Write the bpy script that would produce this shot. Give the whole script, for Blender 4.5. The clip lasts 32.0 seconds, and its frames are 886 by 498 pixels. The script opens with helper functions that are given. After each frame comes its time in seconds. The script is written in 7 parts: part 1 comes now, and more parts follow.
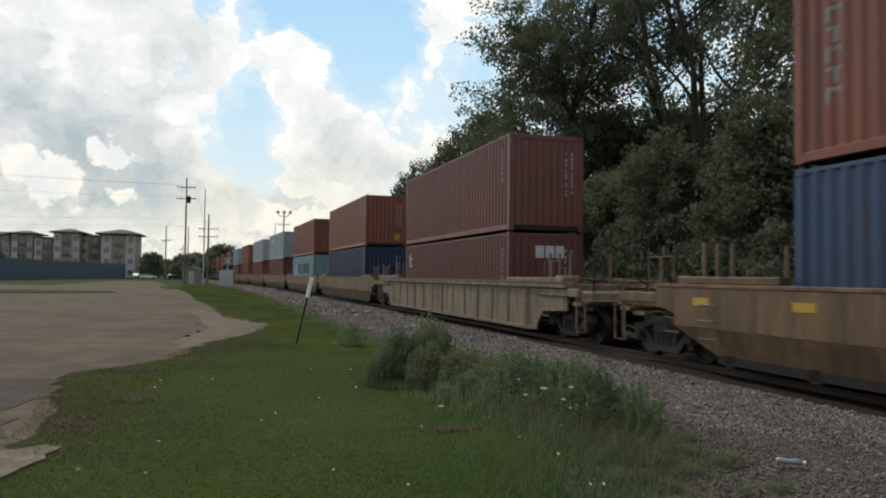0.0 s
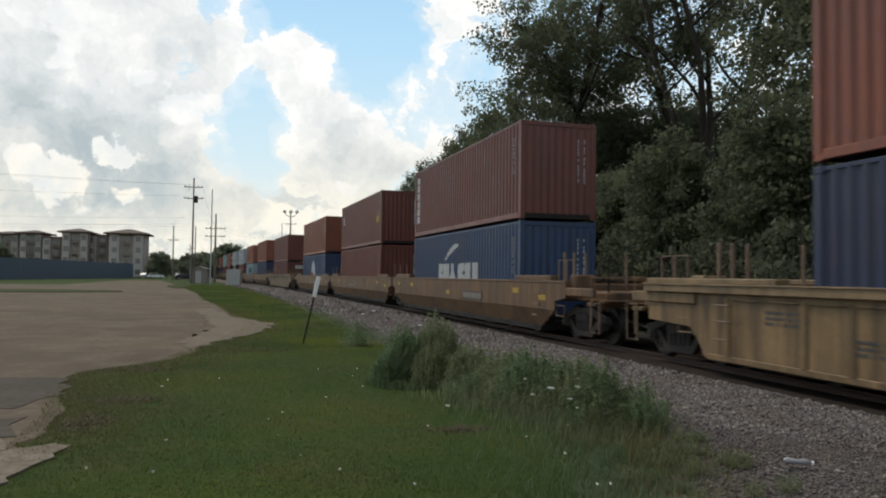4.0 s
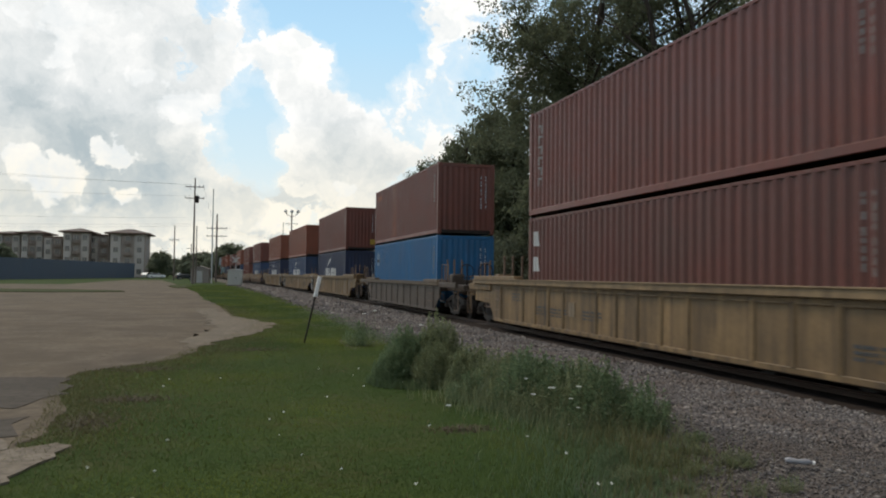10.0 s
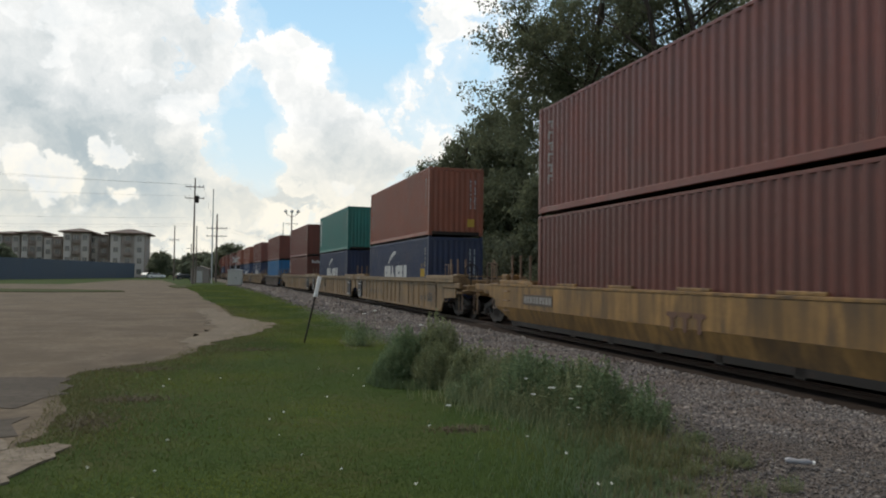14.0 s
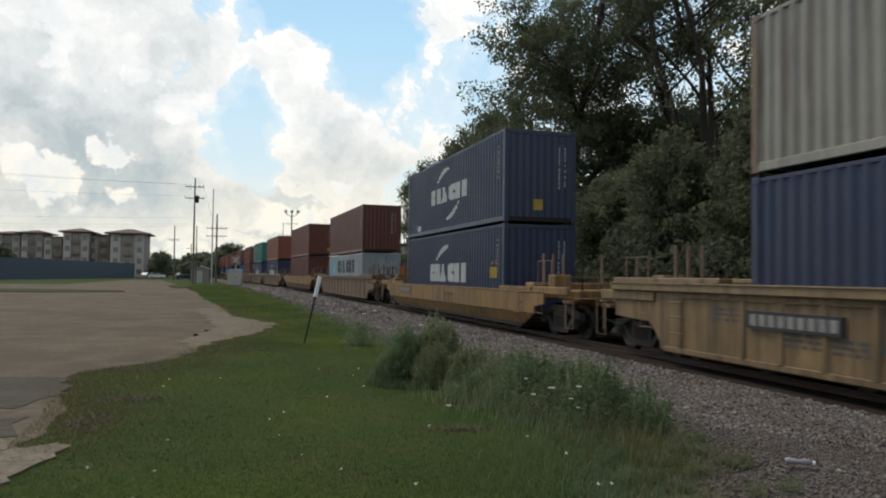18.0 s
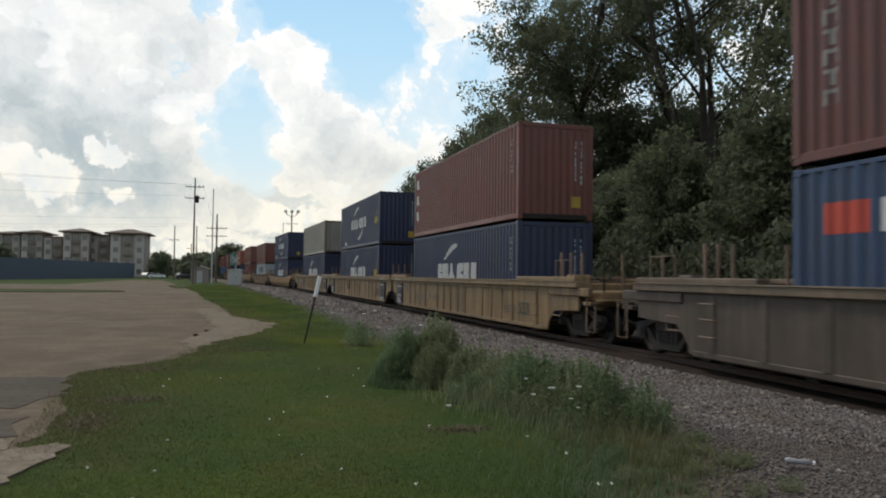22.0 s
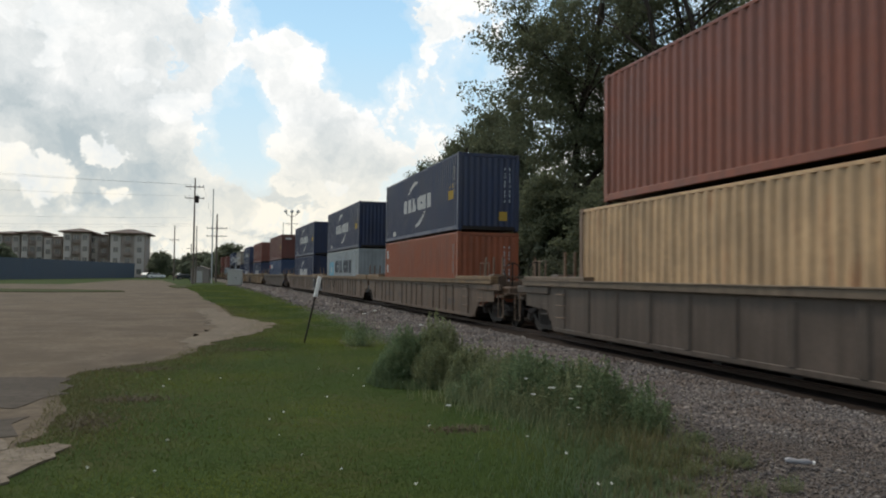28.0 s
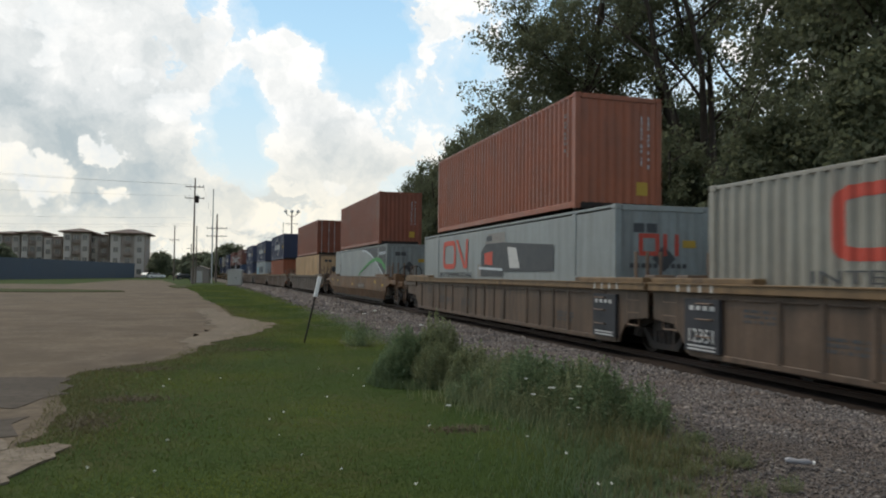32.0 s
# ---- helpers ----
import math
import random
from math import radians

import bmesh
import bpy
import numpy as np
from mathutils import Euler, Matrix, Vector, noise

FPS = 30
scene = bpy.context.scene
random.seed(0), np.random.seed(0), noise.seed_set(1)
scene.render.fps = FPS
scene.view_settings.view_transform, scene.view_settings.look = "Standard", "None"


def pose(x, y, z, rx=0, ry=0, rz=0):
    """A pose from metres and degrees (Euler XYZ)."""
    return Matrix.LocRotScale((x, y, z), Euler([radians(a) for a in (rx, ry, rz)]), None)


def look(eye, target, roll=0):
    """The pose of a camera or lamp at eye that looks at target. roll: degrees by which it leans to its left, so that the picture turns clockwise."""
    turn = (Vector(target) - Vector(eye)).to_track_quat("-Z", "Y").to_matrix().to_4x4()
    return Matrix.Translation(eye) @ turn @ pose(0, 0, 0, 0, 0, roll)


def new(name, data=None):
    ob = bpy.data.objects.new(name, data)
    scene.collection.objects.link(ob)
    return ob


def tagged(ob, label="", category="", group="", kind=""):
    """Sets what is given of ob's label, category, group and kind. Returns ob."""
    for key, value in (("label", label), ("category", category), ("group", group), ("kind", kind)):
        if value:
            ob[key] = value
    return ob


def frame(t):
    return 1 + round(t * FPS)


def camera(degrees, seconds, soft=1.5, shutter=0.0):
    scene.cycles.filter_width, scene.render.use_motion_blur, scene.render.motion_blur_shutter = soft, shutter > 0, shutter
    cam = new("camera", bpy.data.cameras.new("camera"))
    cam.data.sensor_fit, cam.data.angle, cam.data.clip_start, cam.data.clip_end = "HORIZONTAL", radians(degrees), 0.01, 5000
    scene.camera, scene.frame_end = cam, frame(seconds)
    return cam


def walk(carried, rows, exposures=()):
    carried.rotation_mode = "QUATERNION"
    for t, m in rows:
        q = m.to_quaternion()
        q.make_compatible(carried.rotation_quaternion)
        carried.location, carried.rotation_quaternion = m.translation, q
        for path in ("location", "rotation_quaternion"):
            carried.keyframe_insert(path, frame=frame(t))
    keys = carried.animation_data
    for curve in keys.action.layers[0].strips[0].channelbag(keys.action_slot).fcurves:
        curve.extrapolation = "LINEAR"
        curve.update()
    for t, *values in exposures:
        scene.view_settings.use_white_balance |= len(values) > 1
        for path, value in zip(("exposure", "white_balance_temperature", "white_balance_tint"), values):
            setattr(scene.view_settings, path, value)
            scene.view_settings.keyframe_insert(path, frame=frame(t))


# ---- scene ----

# camera: hand-held, settles with a small pan during the first seconds
EYE = 1.55
cam = camera(61.4, 32.0, 2.0, 0.2)


def aim(pan, tilt):
    yaw, pitch = radians(15.427 + pan), radians(2.057 + tilt)
    d = Vector((math.sin(yaw) * math.cos(pitch), math.cos(yaw) * math.cos(pitch), math.sin(pitch)))
    eye = Vector((0, 0, EYE))
    return look(eye, eye + d * 10, 0.717)


walk(cam, [(0, aim(0.58, 0.06)), (0.5, aim(0.46, 0.06)), (1, aim(0.35, 0.05)), (1.5, aim(0.25, 0.04)), (2, aim(0.18, 0.04)),
           (2.5, aim(0.14, 0.03)), (3, aim(0.12, 0.03)), (3.5, aim(0.10, 0.02)), (5.5, aim(0.04, 0.01)), (7, aim(0, 0)), (12, aim(0, 0)),
           (20, aim(0, 0)), (32, aim(0, 0))],
     [(0, 0.0), (32, 0.0)])

# ---- the line of the track: straight past the camera, bending gently left further on
GROUND = -0.15
BEND, BEND_END, TRACK_X = 0.00039633, 85.0, 9.313


def track_x(s):
    if s <= 0:
        return TRACK_X
    if s <= BEND_END:
        return TRACK_X - BEND * s * s
    return TRACK_X - BEND * BEND_END ** 2 - 2 * BEND * BEND_END * (s - BEND_END)


def track_turn(s):
    return math.degrees(math.atan(2 * BEND * min(max(s, 0), BEND_END)))


def travelled(t):
    u = t / 32
    return 32 * (15.45153 * u + 0.17383 * u ** 2 - 0.22587 * u ** 3 - 0.01595 * u ** 4)


def bearing(px, py):
    """Direction of a spot of the far scenery, from its offset right of and below the view's axis, in units of 1320 to the radian."""
    a, b, r = (px - 784) / 1320.4, (py - 441) / 1320.4, radians(0.717)
    a, b = math.cos(r) * a + math.sin(r) * b, -math.sin(r) * a + math.cos(r) * b
    pitch, yaw = radians(2.057), radians(15.427)
    fwd, up = math.cos(pitch) + math.sin(pitch) * b, math.sin(pitch) - math.cos(pitch) * b
    return Vector((math.cos(yaw) * a + math.sin(yaw) * fwd, -math.sin(yaw) * a + math.cos(yaw) * fwd, up))


def spot(px, dist):
    """Ground place at a bearing and distance along the track's axis."""
    d = bearing(px, 484)
    return d.x / d.y * dist, dist

# ---- sky: a clouded sky, with a bank of drifting clouds round the horizon


def sky_colours():
    """Node group: direction in, sky colour out."""
    g = bpy.data.node_groups.new("clouded_sky", "ShaderNodeTree")
    g.interface.new_socket("Direction", in_out="INPUT", socket_type="NodeSocketVector")
    g.interface.new_socket("Color", in_out="OUTPUT", socket_type="NodeSocketColor")
    n, l = g.nodes, g.links
    gin, gout = n.new("NodeGroupInput"), n.new("NodeGroupOutput")
    norm = n.new("ShaderNodeVectorMath")
    norm.operation = "NORMALIZE"
    l.new(gin.outputs[0], norm.inputs[0])

    def noise_tex(scale, detail, rough, vec):
        t = n.new("ShaderNodeTexNoise")
        t.inputs["Scale"].default_value, t.inputs["Detail"].default_value, t.inputs["Roughness"].default_value = scale, detail, rough
        l.new(vec, t.inputs["Vector"])
        return t

    def op(kind, a, b, clamp=False):
        m = n.new("ShaderNodeMath")
        m.operation, m.use_clamp = kind, clamp
        for k, v in enumerate((a, b)):
            if isinstance(v, (int, float)):
                m.inputs[k].default_value = v
            else:
                l.new(v, m.inputs[k])
        return m.outputs[0]

    warp = noise_tex(9, 6, 0.6, norm.outputs[0])
    shift = n.new("ShaderNodeVectorMath")
    shift.operation = "MULTIPLY_ADD"
    l.new(warp.outputs["Color"], shift.inputs[0])
    shift.inputs[1].default_value = (0.07, 0.07, 0.07)
    l.new(norm.outputs[0], shift.inputs[2])
    curl = n.new("ShaderNodeVectorMath")
    curl.operation = "MULTIPLY_ADD"
    l.new(noise_tex(38, 5, 0.55, norm.outputs[0]).outputs["Color"], curl.inputs[0])
    curl.inputs[1].default_value = (0.045, 0.045, 0.045)
    l.new(shift.outputs[0], curl.inputs[2])
    moved = n.new("ShaderNodeVectorMath")
    moved.operation = "SUBTRACT"
    l.new(curl.outputs[0], moved.inputs[0])
    moved.inputs[1].default_value = (0.0575, 0.0575, 0.0575)

    def blobs(rows, start):
        total = start
        for px, py, r, amount in rows:
            dist = n.new("ShaderNodeVectorMath")
            dist.operation = "DISTANCE"
            l.new(moved.outputs[0], dist.inputs[0])
            dist.inputs[1].default_value = bearing(px, py).normalized()
            m = n.new("ShaderNodeMapRange")
            m.interpolation_type = "SMOOTHSTEP"
            m.inputs["From Min"].default_value, m.inputs["From Max"].default_value = r / 1320, 0.15 * r / 1320
            m.inputs["To Min"].default_value, m.inputs["To Max"].default_value = 0, amount
            l.new(dist.outputs["Value"], m.inputs["Value"])
            total = op("ADD", total, m.outputs[0])
        return total

    def lump(vec):
        """Billowing cloud density: a broad and a fine noise together."""
        return op("ADD", op("MULTIPLY", noise_tex(17, 10, 0.60, vec).outputs["Fac"], 0.68), op("MULTIPLY", noise_tex(5.5, 4, 0.5, vec).outputs["Fac"], 0.50))

    def offset(vec, by):
        m = n.new("ShaderNodeVectorMath")
        m.operation = "ADD"
        l.new(vec, m.inputs[0])
        m.inputs[1].default_value = by
        return m.outputs[0]

    puff = n.new("ShaderNodeTexVoronoi")
    puff.feature = "SMOOTH_F1"
    puff.inputs["Scale"].default_value, puff.inputs["Detail"].default_value, puff.inputs["Roughness"].default_value, puff.inputs["Smoothness"].default_value = 17, 3, 0.55, 0.35
    l.new(shift.outputs[0], puff.inputs["Vector"])
    billow = op("SUBTRACT", 1.10, puff.outputs["Distance"])
    here = op("ADD", lump(moved.outputs[0]), op("MULTIPLY", op("SUBTRACT", billow, 0.5), 0.16))
    above = lump(offset(moved.outputs[0], (-0.012, 0.0, 0.022)))
    cover = blobs(COVER, here)
    cover_map = n.new("ShaderNodeMapRange")
    cover_map.interpolation_type = "SMOOTHSTEP"
    cover_map.inputs["From Min"].default_value, cover_map.inputs["From Max"].default_value = 0.535, 0.635
    l.new(cover, cover_map.inputs["Value"])
    veil = n.new("ShaderNodeMapRange")
    veil.inputs["From Min"].default_value, veil.inputs["From Max"].default_value = 0.36, 0.66
    veil.inputs["To Max"].default_value = 0.55
    l.new(cover, veil.inputs["Value"])
    # lit from behind: thin edges are bright, thick cores and undersides grey
    core = op("MULTIPLY", op("SUBTRACT", cover, 0.70), 1.5)
    under = op("MULTIPLY", op("SUBTRACT", above, here), 2.0)
    lumps = op("MULTIPLY", op("SUBTRACT", noise_tex(13, 9, 0.62, moved.outputs[0]).outputs["Fac"], 0.5), 2.2)
    shade = blobs(SHADE, op("ADD", op("ADD", core, under), op("ADD", lumps, 0.24)))
    shade_map = n.new("ShaderNodeMapRange")
    shade_map.inputs["From Min"].default_value, shade_map.inputs["From Max"].default_value = 0.12, 1.75
    l.new(shade, shade_map.inputs["Value"])

    sep = n.new("ShaderNodeSeparateXYZ")
    l.new(norm.outputs[0], sep.inputs[0])
    up = n.new("ShaderNodeValToRGB")
    up.color_ramp.elements[0].position, up.color_ramp.elements[0].color = 0.0, (0.80, 0.82, 0.76, 1)
    up.color_ramp.elements[1].position, up.color_ramp.elements[1].color = 0.6, (0.22, 0.45, 0.80, 1)
    for pos, col in ((0.07, (0.86, 0.90, 0.86, 1)), (0.15, (0.68, 0.85, 0.93, 1)), (0.30, (0.48, 0.75, 0.97, 1))):
        up.color_ramp.elements.new(pos).color = col
    l.new(sep.outputs[2], up.inputs[0])

    def mixc(f, a, b):
        m = n.new("ShaderNodeMix")
        m.data_type = "RGBA"
        l.new(f, m.inputs[0])
        for k, v in ((6, a), (7, b)):
            if isinstance(v, tuple):
                m.inputs[k].default_value = v
            else:
                l.new(v, m.inputs[k])
        return m.outputs[2]

    # flat bands of thin grey cloud low down, and a creamier light there
    squash = n.new("ShaderNodeVectorMath")
    squash.operation = "MULTIPLY"
    l.new(moved.outputs[0], squash.inputs[0])
    squash.inputs[1].default_value = (1, 1, 4.5)
    low = n.new("ShaderNodeMapRange")
    low.inputs["From Min"].default_value, low.inputs["From Max"].default_value = 0.20, 0.09
    l.new(sep.outputs[2], low.inputs["Value"])
    band = n.new("ShaderNodeMapRange")
    band.interpolation_type = "SMOOTHSTEP"
    band.inputs["From Min"].default_value, band.inputs["From Max"].default_value = 0.50, 0.64
    l.new(noise_tex(9, 6, 0.55, squash.outputs[0]).outputs["Fac"], band.inputs["Value"])
    bands = op("MULTIPLY", op("MULTIPLY", band.outputs[0], low.outputs[0]), 0.6)
    bright = mixc(low.outputs[0], (1.02, 1.02, 1.0, 1), (1.02, 0.97, 0.84, 1))
    cloud = mixc(op("MAXIMUM", shade_map.outputs[0], bands), bright, (0.47, 0.545, 0.575, 1))
    # crisp white heads of cumulus before the grey, shaded a little on their undersides
    heads = n.new("ShaderNodeMapRange")
    heads.interpolation_type = "SMOOTHSTEP"
    heads.inputs["From Min"].default_value, heads.inputs["From Max"].default_value = 0.51, 0.62
    l.new(blobs(HEADS, op("ADD", op("MULTIPLY", noise_tex(13, 8, 0.55, shift.outputs[0]).outputs["Fac"], 0.5), op("MULTIPLY", billow, 0.5))), heads.inputs["Value"])
    soft = n.new("ShaderNodeMapRange")
    soft.inputs["From Min"].default_value, soft.inputs["From Max"].default_value = -0.25, 0.55
    l.new(op("ADD", under, op("MULTIPLY", lumps, 0.6)), soft.inputs["Value"])
    cloud = mixc(heads.outputs[0], cloud, mixc(soft.outputs[0], bright, (0.80, 0.845, 0.86, 1)))
    # the sky is brighter towards the sun than away from it
    dot = n.new("ShaderNodeVectorMath")
    dot.operation = "DOT_PRODUCT"
    l.new(norm.outputs[0], dot.inputs[0])
    dot.inputs[1].default_value = (math.sin(radians(SUN_TURN)), math.cos(radians(SUN_TURN)), 0)
    glow = n.new("ShaderNodeMapRange")
    glow.inputs["From Min"].default_value, glow.inputs["From Max"].default_value = -0.6, 0.4
    glow.inputs["To Min"].default_value, glow.inputs["To Max"].default_value = 0.85, 1.0
    l.new(dot.outputs["Value"], glow.inputs["Value"])
    dim = n.new("ShaderNodeVectorMath")
    dim.operation = "SCALE"
    l.new(mixc(op("MAXIMUM", cover_map.outputs[0], veil.outputs[0]), up.outputs[0], cloud), dim.inputs[0])
    l.new(glow.outputs[0], dim.inputs["Scale"])
    l.new(dim.outputs[0], gout.inputs[0])
    return g


# cloud masses and gaps (bearing, width, amount) and their grey undersides
COVER = [(200, 120, 280, 0.22), (330, 60, 170, 0.12), (120, 280, 240, 0.2), (470, 150, 130, 0.12), (550, 125, 110, 0.2), (560, 240, 100, 0.15),
         (230, 275, 100, 0.15), (780, 40, 140, 0.18), (700, 190, 170, 0.10), (620, 270, 130, 0.16), (400, 340, 140, 0.14), (150, 350, 220, 0.15),
         (30, 60, 180, 0.15), (660, 330, 100, 0.08), (530, 300, 70, 0.1), (250, 420, 300, 0.1), (560, 420, 220, 0.1),
         (525, 110, 85, 0.3), (645, 45, 130, -0.34), (500, 5, 90, -0.28), (690, 115, 80, -0.2), (445, 245, 90, -0.24), (430, 290, 90, -0.15), (640, 140, 80, -0.16), (350, 10, 60, -0.15),
         (700, 100, 70, -0.2), (650, 10, 110, -0.35), (420, 180, 70, -0.2)]
SHADE = [(160, 300, 90, 0.19), (250, 312, 90, 0.25), (340, 322, 90, 0.25), (430, 330, 70, 0.25), (190, 200, 260, 0.34), (275, 325, 130, 0.22), (60, 300, 150, 0.15), (620, 245, 110, 0.19),(60, 250, 170, 0.22), (340, 120, 110, 0.15), (140, 60, 120, 0.06), (620, 275, 100, 0.22), (400, 345, 120, 0.28), (190, 330, 160, 0.19),
         (60, 330, 120, 0.12), (310, 250, 90, 0.15), (330, 190, 90, 0.06),
         (230, 265, 70, -0.6), (480, 130, 130, -0.4), (200, 120, 110, -0.3), (120, 170, 60, -0.3), (560, 110, 80, -0.4), (540, 240, 60, -0.3),
         (780, 30, 130, -0.4), (700, 190, 120, -0.35), (250, 410, 260, -0.15), (560, 400, 200, -0.15), (640, 320, 50, -0.3), (20, 250, 50, -0.3),
         (60, 130, 60, -0.2), (130, 30, 80, -0.2)]
# bright heads of cumulus
HEADS = [(110, 40, 70, 0.16), (130, 97, 60, 0.14), (230, 40, 60, 0.10), (386, 110, 130, 0.2), (303, 165, 70, 0.24), (370, 185, 50, 0.22), (110, 25, 80, 0.2), (203, 268, 55, 0.36), (242, 276, 48, 0.34), (265, 300, 25, 0.2), (124, 172, 45, 0.18), (169, 152, 40, 0.14), (20, 255, 60, 0.2),
         (517, 90, 80, 0.22), (593, 145, 80, 0.2), (545, 228, 55, 0.22), (400, 40, 80, 0.18), (760, 30, 110, 0.25), (745, 165, 110, 0.14), (517, 303, 55, 0.2), (400, 310, 40, 0.18),
         (620, 324, 50, 0.18), (70, 335, 100, 0.22), (205, 352, 90, 0.18), (470, 165, 90, 0.2), (340, 200, 60, 0.12), (100, 350, 120, 0.16), (480, 350, 90, 0.14), (250, 400, 280, 0.07), (580, 390, 200, 0.09),
         (297, 62, 70, -0.2), (345, 125, 50, -0.15), (620, 250, 80, -0.2), (427, 335, 80, -0.25), (275, 320, 90, -0.2), (60, 200, 80, -0.2)]
SUN_TURN, SUN_UP = -42.0, 56.0  # degrees from the track's line, and above the horizon

world = bpy.data.worlds.new("world")
scene.world = world
world.use_nodes = True
wn, wl = world.node_tree.nodes, world.node_tree.links
sky = wn.new("ShaderNodeTexSky")
sky.sky_type, sky.sun_disc = "NISHITA", False
sky.sun_elevation, sky.sun_rotation = radians(SUN_UP), radians(SUN_TURN)
wn["Background"].inputs["Strength"].default_value = 0.077
# broken cloud overhead, whiter than the clear sky between
wco, wnoise, wramp, wmix = wn.new("ShaderNodeTexCoord"), wn.new("ShaderNodeTexNoise"), wn.new("ShaderNodeMapRange"), wn.new("ShaderNodeMix")
wnoise.inputs["Scale"].default_value, wnoise.inputs["Detail"].default_value = 3.0, 6
wl.new(wco.outputs["Generated"], wnoise.inputs["Vector"])
wramp.inputs["From Min"].default_value, wramp.inputs["From Max"].default_value = 0.30, 0.52
wl.new(wnoise.outputs["Fac"], wramp.inputs["Value"])
wmix.data_type = "RGBA"
wl.new(wramp.outputs[0], wmix.inputs[0])
wl.new(sky.outputs[0], wmix.inputs[6])
wmix.inputs[7].default_value = (9.0, 8.3, 7.2, 1)
wl.new(wmix.outputs[2], wn["Background"].inputs["Color"])

sun = new("sun", bpy.data.lights.new("sun", "SUN"))
sun.data.energy, sun.data.angle, sun.data.color = 2.0, radians(15), (1.0, 0.92, 0.80)
sx, sy = math.sin(radians(SUN_TURN)), math.cos(radians(SUN_TURN))
sun.matrix_world = look((0, 0, 0), (-sx * math.cos(radians(SUN_UP)), -sy * math.cos(radians(SUN_UP)), -math.sin(radians(SUN_UP))))

bank_mat = bpy.data.materials.new("cloud_bank")
bank_mat.use_nodes = True
bn, bl = bank_mat.node_tree.nodes, bank_mat.node_tree.links
bn.clear()
tc, grp, em, mo = bn.new("ShaderNodeTexCoord"), bn.new("ShaderNodeGroup"), bn.new("ShaderNodeEmission"), bn.new("ShaderNodeOutputMaterial")
grp.node_tree = sky_colours()
bl.new(tc.outputs["Object"], grp.inputs[0])
bl.new(grp.outputs[0], em.inputs["Color"])
em.inputs["Strength"].default_value = 1.0
bl.new(em.outputs[0], mo.inputs["Surface"])
bank_mat.cycles.emission_sampling = "NONE"


def cloud_bank():
    verts, faces, rings, n = [], [], (-3, -1, 0, 4, 9, 15, 22, 30, 38, 46), 96
    for e in rings:
        for k in range(n):
            a = 2 * math.pi * k / n
            verts.append((3600 * math.cos(radians(e)) * math.cos(a), 3600 * math.cos(radians(e)) * math.sin(a), 3600 * math.sin(radians(e))))
    for j in range(len(rings) - 1):
        for k in range(n):
            faces.append((j * n + k, j * n + (k + 1) % n, (j + 1) * n + (k + 1) % n, (j + 1) * n + k))
    me = bpy.data.meshes.new("backdrop_clouds")
    me.from_pydata(verts, [], faces)
    me.materials.append(bank_mat)
    ob = new("backdrop_clouds", me)
    ob.location = (0, 0, EYE)
    return tagged(ob, "bright broken white and grey clouds with blue gaps over the horizon", "sky", kind="structure")


clouds = cloud_bank()

# ---- materials


